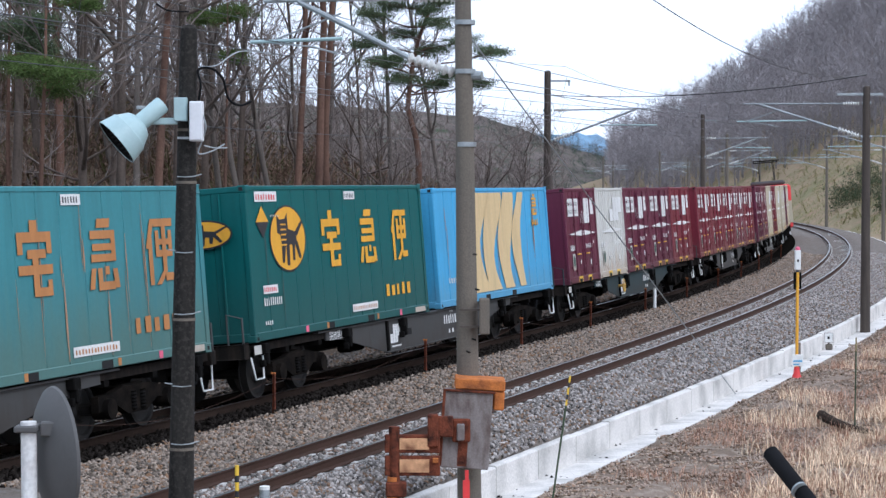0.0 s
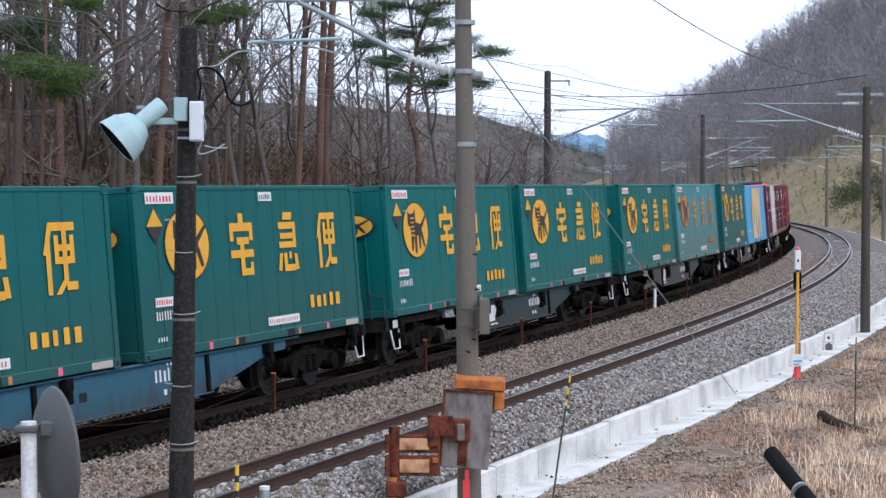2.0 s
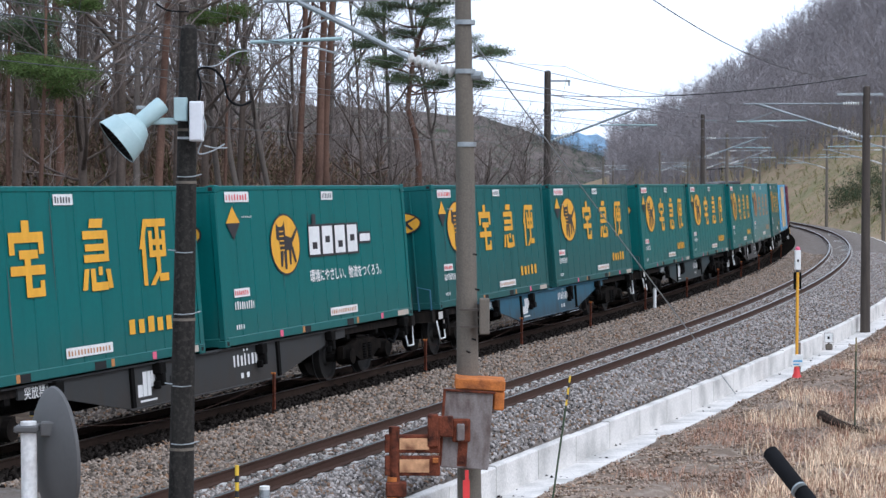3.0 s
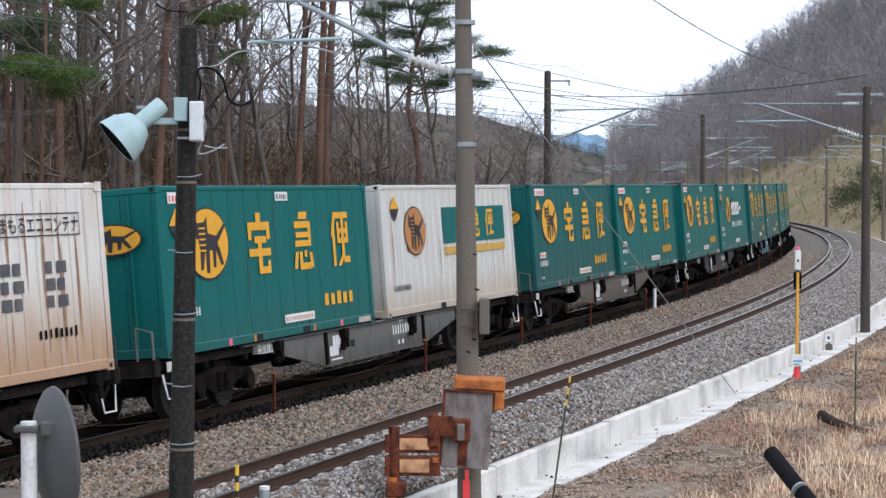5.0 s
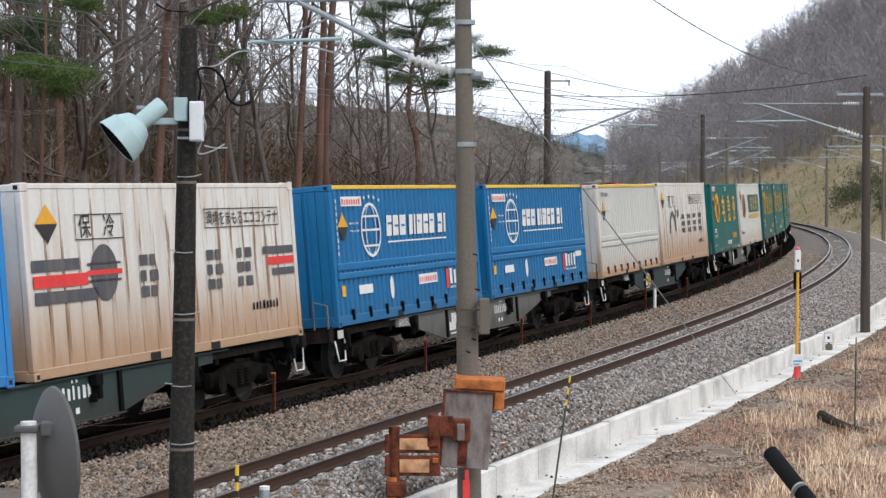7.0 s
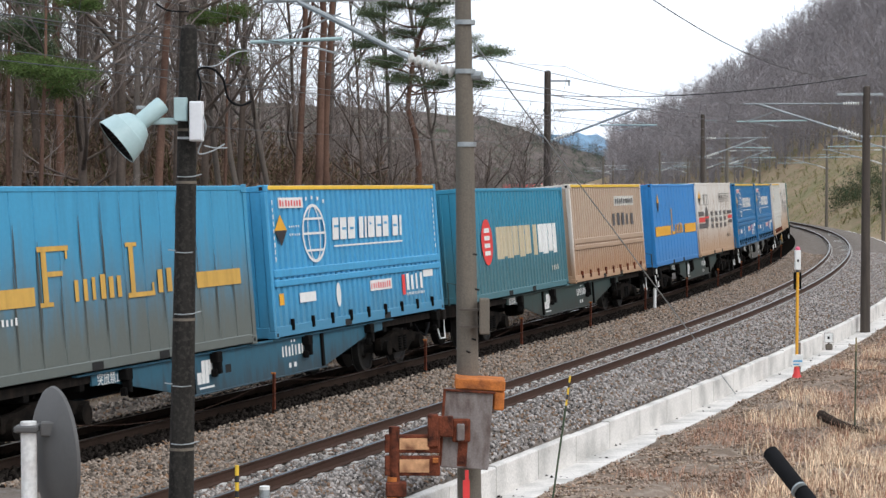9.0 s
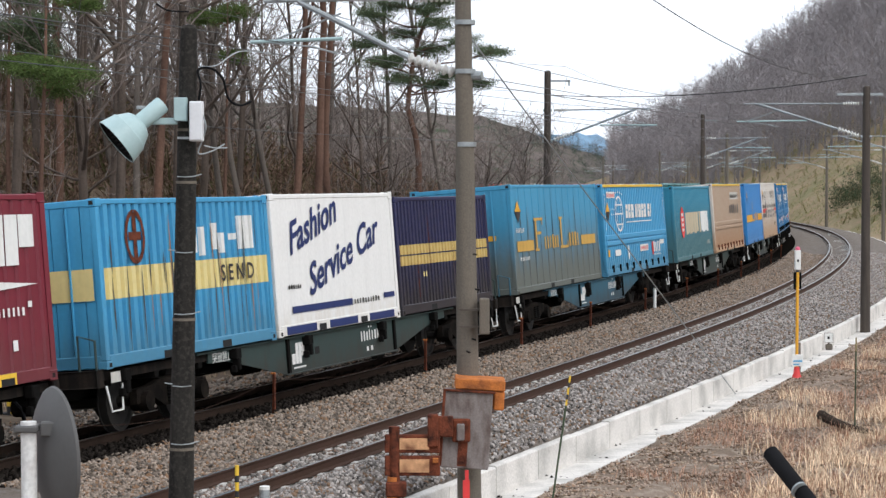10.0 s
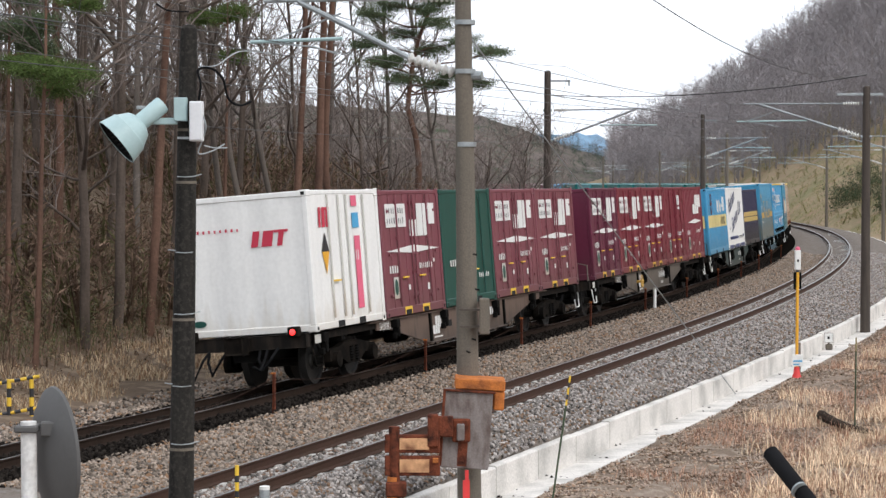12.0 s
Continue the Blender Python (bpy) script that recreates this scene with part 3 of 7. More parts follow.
def glyph_blocks(a, b, s, kind):
    """Three stout emblems built of plain bars."""
    R = lambda x, y, w, h, l=0.0: rect(a + x * s, b + y * s, w * s, h * s, l)
    if kind == 0:
        return [R(0.36, 0.88, 0.2, 0.16), R(0.0, 0.74, 0.92, 0.14), R(0.0, 0.58, 0.14, 0.16), R(0.78, 0.58, 0.14, 0.16), R(0.25, 0.52, 0.5, 0.12),
                R(0.0, 0.3, 0.92, 0.13), R(0.38, 0.0, 0.16, 0.52), R(0.54, 0.0, 0.34, 0.12), R(0.76, 0.12, 0.12, 0.1)]
    if kind == 1:
        return [R(0.3, 0.9, 0.4, 0.13, 0.3), R(0.1, 0.74, 0.75, 0.12), R(0.15, 0.57, 0.7, 0.1), R(0.1, 0.41, 0.75, 0.11), R(0.72, 0.41, 0.13, 0.42),
                R(0.0, 0.02, 0.14, 0.3, 0.3), R(0.27, 0.0, 0.14, 0.32), R(0.27, 0.0, 0.5, 0.12), R(0.5, 0.22, 0.12, 0.12), R(0.78, 0.02, 0.14, 0.28, -0.2)]
    return [R(0.1, 0.0, 0.13, 0.72), R(0.02, 0.55, 0.13, 0.45, 0.4), R(0.3, 0.88, 0.64, 0.12), R(0.34, 0.42, 0.56, 0.1), R(0.34, 0.6, 0.56, 0.09), R(0.34, 0.42, 0.12, 0.4),
            R(0.78, 0.42, 0.12, 0.4), R(0.56, 0.2, 0.13, 0.7), R(0.3, 0.0, 0.16, 0.2, 1.2), R(0.62, 0.05, 0.32, 0.12)]


def warning_mark(c, a, b, w, h, d):
    decal(c, [[(a, b), (a - w, b), (a, b + h), (a + w, b)]], M["amber"], "s", d, "hazard_mark")
    decal(c, [[(a, b), (a + w, b), (a, b - h), (a - w, b)]], M["ink"], "s", d, "hazard_mark")


def round_emblem(c, a, b, rx, ry, face, d, amber):
    decal(c, [oval(a, b, rx + 0.035, ry + 0.03)], M["ink"], face, d - 0.002, "emblem_rim", "thin dark rim")
    decal(c, [oval(a, b, rx, ry)], M[amber], face, d, "round_emblem", "amber disc with a dark figure")
    P = lambda *q: [(a + x * rx, b + y * ry) for x, y in q]
    decal(c, [P((-0.6, 0.75), (-0.45, 0.6), (-0.15, 0.62), (0, 0.8), (0.02, 0.25), (-0.2, 0.0), (-0.62, 0.2)), P((-0.45, 0.15), (0.0, 0.3), (0.45, 0.2), (0.5, -0.2), (0.1, -0.2), (-0.4, -0.15)),
              P((0.4, 0.2), (0.8, 0.55), (0.9, 0.5), (0.5, 0.05)), P((-0.4, -0.1), (-0.15, -0.15), (-0.3, -0.75), (-0.42, -0.75)), P((-0.15, -0.15), (0.05, -0.15), (0.0, -0.85), (-0.15, -0.85)),
              P((0.2, -0.15), (0.36, -0.18), (0.32, -0.7), (0.2, -0.7)), P((0.36, -0.18), (0.52, -0.1), (0.7, -0.62), (0.58, -0.66))], M["ink"], face, d + 0.003, "emblem_figure")
    if face == "s":
        decal(c, [rect(a - 0.42 * rx, b + (0.1 - 0.16 * i) * ry, 0.3 * rx, 0.05 * ry) for i in range(-2, 3)], M[amber], face, d + 0.006, "emblem_hatching")


# ---- containers ----
def side_profile(L, style, pitch, depth):
    """Plan line of a side wall: x and how far it stands back."""
    x0, x1 = -L / 2 + 0.09, L / 2 - 0.09
    pts = [(x0, 0)]
    n = max(1, round((x1 - x0) / pitch))
    p = (x1 - x0) / n
    for i in range(n):
        x = x0 + i * p
        if style == "seam":
            if i:
                pts += [(x - 0.022, 0), (x - 0.012, depth), (x + 0.012, depth), (x + 0.022, 0)]
        else:
            pts += [(x + p * 0.10, 0), (x + p * 0.19, depth), (x + p * 0.50, depth), (x + p * 0.59, 0)]
    pts.append((x1, 0))
    return pts


def wall_mesh(pts, y, z0, z1, axis="x", flip=1):
    bm = bmesh.new()
    lo = [bm.verts.new((x, y + flip * d, z0) if axis == "x" else (y + flip * d, x, z0)) for x, d in pts]
    hi = [bm.verts.new((x, y + flip * d, z1) if axis == "x" else (y + flip * d, x, z1)) for x, d in pts]
    for i in range(len(pts) - 1):
        bm.faces.new((lo[i], lo[i + 1], hi[i + 1], hi[i]))
    return bm


def container(name, label, L, H, mat, style="seam", pitch=0.62, depth=0.016, frame_mat=None, W=2.45, rear_style="seam", post=0.11, skirt=0.16, category="freight container"):
    c = thing(name, label, category, "containers on the train")
    f = frame_mat or mat
    y, x = W / 2, L / 2
    inset = 0.012
    for s in (1, -1):
        part("side_wall", wall_mesh(side_profile(L, style, pitch, depth), -s * (y - inset), skirt - 0.01, H - 0.07, "x", s), mat, c)
        prof = [(a * (W / L), d) for a, d in side_profile(L, rear_style, pitch * L / W, depth)]
        part("end_wall", wall_mesh(prof, -s * (x - inset), skirt - 0.01, H - 0.07, "y", s), mat, c)
        part("top_rail", boxes((-x + 0.1, x - 0.1, -s * y, -s * (y - 0.09), H - 0.09, H - 0.01), bevel=0.012), f, c)
        part("bottom_rail", boxes((-x + 0.1, x - 0.1, -s * y, -s * (y - 0.1), 0.015, skirt), bevel=0.012), f, c)
        part("end_beam", boxes((-s * x, -s * (x - 0.1), -y + 0.1, y - 0.1, 0.015, skirt), bevel=0.012), f, c)
        part("end_header", boxes((-s * x, -s * (x - 0.09), -y + 0.1, y - 0.1, H - 0.11, H - 0.01), bevel=0.012), f, c)
        for q in (1, -1):
            part("corner_post", boxes((s * x, s * (x - post), q * y, q * (y - post), 0.12, H - 0.12), bevel=0.015), f, c)
            for z0 in (0, H - 0.12):
                part("corner_casting", boxes((s * (x + 0.004), s * (x - 0.17), q * (y + 0.004), q * (y - 0.15), z0, z0 + 0.12), bevel=0.012), f, c)
    if L > 5 and rear_style == "seam":
        for a in (-0.75, -0.18, 0.18, 0.75):
            part("door_rod", tube(bmesh.new(), [(-x - 0.018, a, skirt), (-x - 0.018, a, H - 0.12)], 0.018, n=6), f, c)
        part("door_gap", boxes((-x - 0.002, -x + 0.02, -0.012, 0.012, skirt, H - 0.12)), M["dark_steel"], c)
    roof = boxes((-x + 0.05, x - 0.05, -y + 0.05, y - 0.05, H - 0.06, H - 0.03))
    part("roof", roof, f, c)
    part("floor", boxes((-x + 0.08, x - 0.08, -y + 0.08, y - 0.08, 0.05, 0.12)), M["dark_steel"], c)
    for px in (-1, 1):
        off = 1.05 if L > 5 else 0.55
        decal(c, [rect(px * off - 0.17, 0.02, 0.34, 0.115)], M["pocket"], "s", y + 0.003, "fork_pocket")
    for px in (-1, 1):
        decal(c, [rect(px * (L / 2 - 0.085) - 0.04, 0.03, 0.08, 0.06)], M["pocket"], "s", y + 0.0065, "casting_hole")
        decal(c, [rect(px * (y - 0.075) - 0.035, H - 0.09, 0.07, 0.06)], M["pocket"], "r", x + 0.0065, "casting_hole")
    return c


L31, H31 = 8.93, 2.6


def small_print(c, L, H, d, seed, mat="white"):
    decal(c, [rect(-L / 2 + 0.35, H - 0.28, 0.95, 0.17)], M["white"], "s", d, "notice_plate")
    decal(c, bars(-L / 2 + 0.4, H - 0.25, 0.85, 0.1, 8, 0.3, seed), M["red"], "s", d + 0.003, "notice_print")
    decal(c, [rect(0.05, H - 0.27, 0.55, 0.15)], M["white"], "s", d, "notice_plate")
    decal(c, bars(0.09, H - 0.24, 0.46, 0.09, 6, 0.3, seed + 1), M["ink"], "s", d + 0.003, "notice_print")
    decal(c, [rect(-L / 2 + 0.45, 0.78, 0.62, 0.14)], M["white"], "s", d, "notice_plate")
    decal(c, bars(-L / 2 + 0.48, 0.81, 0.55, 0.08, 7, 0.3, seed + 2), M["red"], "s", d + 0.003, "notice_print")
    decal(c, bars(-L / 2 + 0.45, 0.58, 0.8, 0.14, 9, 0.3, seed + 3), M["white"], "s", d, "number_strip")
    decal(c, bars(-L / 2 + 0.45, 0.26, 0.35, 0.08, 4, 0.3, seed + 4), M["white"], "s", d, "number_strip")
    decal(c, [rect(0.1, 0.24, 1.35, 0.14)], M["white"], "s", d, "notice_plate")
    decal(c, bars(0.15, 0.27, 1.25, 0.075, 14, 0.3, seed + 5), M["amber_faded"], "s", d + 0.003, "notice_print")
    for a in (-L / 2 + 2.2, L / 2 - 1.8):
        decal(c, [rect(a, 0.03, 0.13, 0.11)], M["pink"], "s", W2 + 0.008, "reflector")
    for a in (-L / 2 + 3.2, L / 2 - 3.1):
        decal(c, [rect(a, 0.03, 0.1, 0.11)], M["amber_faded"], "s", W2 + 0.008, "lashing_mark")
    decal(c, [rect(L / 2 - 0.85, 0.03, 0.62, 0.1)], M["white_grey"], "s", W2 + 0.008, "notice_plate")


W2 = 1.225


def stains(c, L, H, n, mat, seed, pitch=0.62):
    """Thin runs of dirt below the panel seams."""
    rng = random.Random(seed)
    polys = []
    seams = int((L - 0.2) / pitch)
    for _ in range(n):
        a = -L / 2 + 0.09 + pitch * rng.randint(1, seams - 1) + rng.uniform(-0.04, 0.04)
        z1 = rng.uniform(1.0, H - 0.15)
        z0 = max(0.2, z1 - rng.uniform(0.4, 1.5))
        w = rng.uniform(0.006, 0.024)
        zm = z0 + (z1 - z0) * rng.uniform(0.35, 0.7)
        polys.append([(a - w * 0.2, z0), (a + w * 0.2, z0), (a + w, zm), (a + w * 0.25, z1), (a - w * 0.25, z1), (a - w, zm)])
    decal(c, polys, M[mat], "s", W2 + 0.001, "dirt_run")


def parcel_box(mat, amber, label, seed=1, emblem=True, words=True):
    c = container("freight_container", label, L31, H31, M[mat])
    d = W2 + 0.006
    small_print(c, L31, H31, d, seed)
    stains(c, L31, H31, {"teal": 2, "teal_dull": 6, "teal_faded": 30}[mat], "stain" if mat == "teal_faded" else "soot_run", seed + 40)
    warning_mark(c, -3.86, 1.98, 0.27, 0.27, d)
    decal(c, bars(-3.5, 2.06, 0.42, 0.035, 6, 0.3, seed + 6), M["white_grey"], "s", d, "number_strip")
    if emblem:
        round_emblem(c, -2.78, 1.68, 0.77, 0.545, "s", d, amber)
        round_emblem(c, 0.45, 1.83, 0.48, 0.215, "r", L31 / 2 + 0.045, amber)
    if words:
        for i, a in enumerate((-1.2, 0.7, 2.48)):
            decal(c, glyph_blocks(a, 1.12, 0.98, i), M[amber], "s", d, "livery", "bold block emblem")
        decal(c, bars(2.0, 0.44, 1.5, 0.24, 5, 0.12, seed + 9), M[amber], "s", d, "livery")
    return c


def eco_parcel(label):
    c = parcel_box("teal", "amber", label, 31, words=False, emblem=False)
    d = W2 + 0.006
    round_emblem(c, -1.75, 1.58, 0.62, 0.5, "s", d, "amber")
    round_emblem(c, 0.45, 1.83, 0.48, 0.215, "r", L31 / 2 + 0.045, "amber")
    decal(c, [rect(-0.72 + i * 0.62, 1.32, 0.6, 0.58, 0.05) for i in range(4)] + [rect(1.78, 1.5, 0.62, 0.22, 0.05), rect(-0.5, 1.88, 0.18, 0.2, 0.1)], M["ink"], "s", d, "livery_shadow")
    decal(c, [rect(-0.69 + i * 0.62, 1.36, 0.5, 0.5, 0.05) for i in range(4)] + [rect(1.82, 1.54, 0.54, 0.14, 0.05)], M["white"], "s", d + 0.003, "livery", "rounded white block livery")
    decal(c, [rect(-0.54 + i * 0.62, 1.46 + 0.1 * (i % 2), 0.22, 0.12, 0.05) for i in range(4)], M["ink"], "s", d + 0.006, "livery_notch")
    lettering(c, "環境にやさしい、物流をつくろう。", -0.75, 0.9, 0.235, M["white"], "s", d, 0.004, name="lettering")
    return c


def white_parcel(label):
    c = container("freight_container", label, L31, H31, M["white_grey"], "rib", 0.42, 0.025)
    d = W2 + 0.006
    stains(c, L31, H31, 14, "stain", 33, 0.42)
    warning_mark(c, -3.7, 2.12, 0.26, 0.25, d)
    round_emblem(c, -2.55, 1.66, 0.62, 0.47, "s", d, "amber_faded")
    decal(c, [rect(-0.75, 1.36, 4.5, 0.76)], M["teal"], "s", d, "livery_panel")
    for i, a in enumerate((0.2, 1.25, 2.3)):
        decal(c, glyph_blocks(a, 1.45, 0.6, i), M["amber"], "s", d + 0.003, "livery")
    decal(c, [rect(-0.7, 1.12, 4.4, 0.16)], M["amber_dull"], "s", d, "livery_panel")
    decal(c, bars(-4.0, 0.5, 1.0, 0.12, 9, 0.3, 3), M["ink"], "s", d, "number_strip")
    return c


def ribbed_liner(mat, label, logo=True, top="yellow", name="freight_container"):
    c = container(name, label, L31, H31, M[mat], "rib", 0.26, 0.045, skirt=0.2, frame_mat=None if logo else M["rusty_white"])
    d = W2 + 0.006
    part("top_trim", boxes((-L31 / 2 + 0.12, L31 / 2 - 0.12, -W2 - 0.01, -W2 + 0.05, H31 - 0.085, H31 - 0.012), bevel=0.008), M[top], c, "yellow roof-edge strip")
    part("side_flap_rail", boxes((-L31 / 2 + 0.13, L31 / 2 - 0.13, -W2 - 0.025, -W2 + 0.05, 0.86, 0.98), (-L31 / 2 + 0.13, L31 / 2 - 0.13, -W2 - 0.018, -W2 + 0.05, 1.02, 1.16), bevel=0.015), M[mat], c)
    for i in range(9):
        a = -L31 / 2 + 0.75 + i * 0.93
        part("flap_hinge", boxes((a - 0.03, a + 0.03, -W2 - 0.04, -W2 + 0.02, 0.1, 0.30), bevel=0.01), M["dark_steel"] if logo else M["rust"], c)
    if logo:
        decal(c, ring(-2.42, 1.74, 0.55, 0.52, 0.055) + [rect(-2.42 - w, 1.72 + q, 2 * w, 0.04) for q, w in ((-0.3, 0.44), (0.0, 0.5), (0.26, 0.44))] + ring(-2.42, 1.74, 0.3, 0.5, 0.03), M["white"], "s", d, "globe_emblem", "white oval hoop emblem")
        decal(c, [rect(-2.42 + q * 0.6 - 0.04, 2.26 + 0.08 * (1 - q * q), 0.08, 0.06) for q in (-0.9, -0.45, 0, 0.45, 0.9)], M["white"], "s", d, "emblem_halo")
        decal(c, [rect(-1.55 + a, 1.6, w, 0.4, 0.14) for a, w in ((0, 0.3), (0.38, 0.32), (0.78, 0.36), (1.36, 0.22), (1.66, 0.1), (1.84, 0.34), (2.26, 0.3), (2.64, 0.32), (3.2, 0.3), (3.6, 0.12))], M["white"], "s", d, "livery", "slanted white block livery")
        decal(c, [rect(-1.55 + a, 1.72 + h, w, 0.045) for a, w, h in ((0.1, 0.24, 0.1), (0.5, 0.2, 0.05), (0.9, 0.2, 0.05), (1.95, 0.1, 0.12), (2.36, 0.24, 0.08), (2.74, 0.18, 0.12), (3.26, 0.2, 0.06))], M[mat], "s", d + 0.003, "livery_notch")
        decal(c, [rect(-1.5, 1.47, 3.7, 0.03)], M["white"], "s", d, "livery_rule")
        warning_mark(c, -3.92, 1.82, 0.27, 0.27, d)
        decal(c, bars(-3.55, 1.86, 0.5, 0.04, 5, 0.3, 12) + bars(-3.55, 1.72, 0.5, 0.04, 6, 0.3, 13), M["white"], "s", d, "number_strip")
        decal(c, [rect(-3.95, 2.2, 1.1, 0.18)], M["white"], "s", d, "notice_plate")
        decal(c, bars(-3.9, 2.23, 1.0, 0.11, 8, 0.3, 2), M["red"], "s", d + 0.003, "notice_print")
        decal(c, [rect(-4.2, 0.55, 0.2, 0.2)], M["amber"], "s", d, "notice_plate")
        decal(c, [rect(-3.3, 0.55, 0.75, 0.17), rect(0.2, 0.58, 1.2, 0.2), rect(3.3, 0.72, 0.6, 0.14)], M["white"], "s", d, "notice_plate")
        decal(c, bars(0.25, 0.62, 1.1, 0.12, 9, 0.3, 4), M["red"], "s", d + 0.003, "notice_print")
        decal(c, [oval(-1.45, 0.6, 0.11, 0.22)], M["white"], "s", d, "notice_plate")
        decal(c, [rect(2.0, 0.42, 0.18, 0.4)], M["red"], "s", d, "livery")
        decal(c, bars(2.25, 0.5, 1.1, 0.34, 4, 0.2, 6) + bars(2.25, 0.4, 1.1, 0.06, 12, 0.3, 6), M["white"], "s", d, "livery")
    if mat == "white_grey":
        warning_mark(c, -3.72, 1.85, 0.22, 0.27, d)
        decal(c, bars(-3.95, 2.26, 1.0, 0.11, 7, 0.3, 5) + bars(-3.4, 1.82, 0.4, 0.04, 5, 0.3, 6), M["ink_faded"], "s", d, "number_strip")
    for q in (-L31 / 2 + 0.22, L31 / 2 - 0.28) if logo else ():
        decal(c, [r for i in range(9) for r in bars(q, 1.3 + i * 0.12, 0.07, 0.08, 1, 0.1, i)], M["white"], "s", d, "number_strip")
    return c


def rusty_box(mat, label, bands=False):
    H = 2.64
    c = container("freight_container", label, 9.2, H, M[mat], "seam", 0.46, 0.03)
    stains(c, 9.2, H, 60, "stain", 3, 0.46)
    d = W2 + 0.006
    frame = lambda a, b, w, h, t: [rect(a, b, w, t), rect(a, b + h - t, w, t), rect(a, b + t, t, h - 2 * t), rect(a + w - t, b + t, t, h - 2 * t)]
    shift = -0.62 if bands else -0.5
    faint = M["ink_faded"]
    decal(c, frame(-2.6 + shift, 1.84, 1.45, 0.36, 0.016), M["ink"], "s", d, "notice_frame")
    lettering(c, "保　冷", -2.5 + shift, 1.9, 0.36, M["ink"], "s", d, 0.002)
    decal(c, frame(0.95, 1.92, 2.95, 0.31, 0.016), M["ink"], "s", d, "notice_frame")
    lettering(c, "環境をまもるエココンテナ", 1.03, 1.985, 0.245, M["ink"], "s", d, 0.002, squeeze=0.97)
    warning_mark(c, -4.0, 2.08, 0.3, 0.27, d)
    arch = lambda cx, cy, r0, r1, a0, a1: [[(cx + r * math.cos(t), cy + r * 1.2 * math.sin(t)) for r, t in ((r0, a0 + (a1 - a0) * i / 8), (r1, a0 + (a1 - a0) * i / 8), (r1, a0 + (a1 - a0) * (i + 1) / 8), (r0, a0 + (a1 - a0) * (i + 1) / 8))] for i in range(8)]
    if bands:
        decal(c, [oval(-2.45, 1.37, 0.4, 0.4)], faint, "s", d, "livery_mark")
        decal(c, [rect(-2.98, 1.34, 1.06, 0.07), rect(-4.46, 1.22, 1.5, 0.17)], M["red"], "s", d + 0.003, "livery_stripe")
        decal(c, [rect(-4.48, 1.44, 1.32, 0.16), rect(-4.44, 1.0, 1.75, 0.17), rect(-2.95, 1.48, 1.0, 0.035), rect(-2.95, 1.24, 1.0, 0.035)], faint, "s", d, "livery_stripe")
        decal(c, [rect(3.15, 1.44, 1.3, 0.13), rect(3.5, 1.08, 0.95, 0.12)], faint, "s", d, "livery_stripe")
        decal(c, [rect(3.3, 1.26, 1.15, 0.13)], M["red"], "s", d, "livery_stripe")
    else:
        decal(c, arch(-2.4, 1.0, 0.46, 0.6, 0.1, math.pi) + arch(-1.38, 1.28, 0.42, 0.54, math.pi * 0.7, math.pi * 1.15), faint, "s", d, "livery_mark")
        decal(c, [oval(-1.3, 1.62, 0.15, 0.14)], faint, "s", d, "livery_mark")
    for i in range(4):
        a0 = -1.35 + i * 1.15 if bands else -0.62 + i * 1.16
        decal(c, [rect(a0 + 0.32 * j, 0.96 + 0.23 * k, 0.26 - 0.07 * ((i + j + k) % 2), 0.16) for j in range(2) for k in range(3)], faint, "s", d, "livery")
    decal(c, bars(2.6, 0.55, 1.1, 0.14, 8, 0.3, 4), M["dark_steel"], "s", d, "number_strip")
    return c


def plain_31(mat, label, style="seam"):
    return container("freight_container", label, L31, H31, M[mat], style)


def wave_box(label):
    c = container("freight_container", label, L31, 2.53, M["skyblue"])
    d = W2 + 0.006
    polys = []
    for k, (a0, w) in enumerate(((-1.75, 0.95), (-0.72, 0.98), (0.5, 0.92), (1.68, 0.62))):
        sway = lambda z: -0.42 * math.sin(math.pi * min(1.0, z / 2.3) * 0.95 + 0.25) + 0.06 * k * math.cos(2.2 * z)
        fat = lambda z: w * (1 + 0.22 * math.cos(2.6 * z + k))
        for i in range(14):
            z0, z1 = 0.2 + i * 0.158, 0.2 + (i + 1) * 0.158
            polys.append([(a0 + sway(z0), z0), (a0 + sway(z0) + fat(z0), z0), (a0 + sway(z1) + fat(z1), z1), (a0 + sway(z1), z1)])
    stains(c, L31, 2.53, 26, "stain", 21)
    decal(c, polys, M["sand"], "s", d, "wave_band", "sand-coloured wavy bands")
    decal(c, glyph_blocks(3.0, 1.85, 0.5, 1) + bars(2.95, 1.6, 0.6, 0.16, 4, 0.2, 3), M["amber"], "s", d, "livery")
    decal(c, bars(-3.8, 0.5, 0.9, 0.12, 6, 0.3, 1), M["white"], "s", d, "number_strip")
    return c


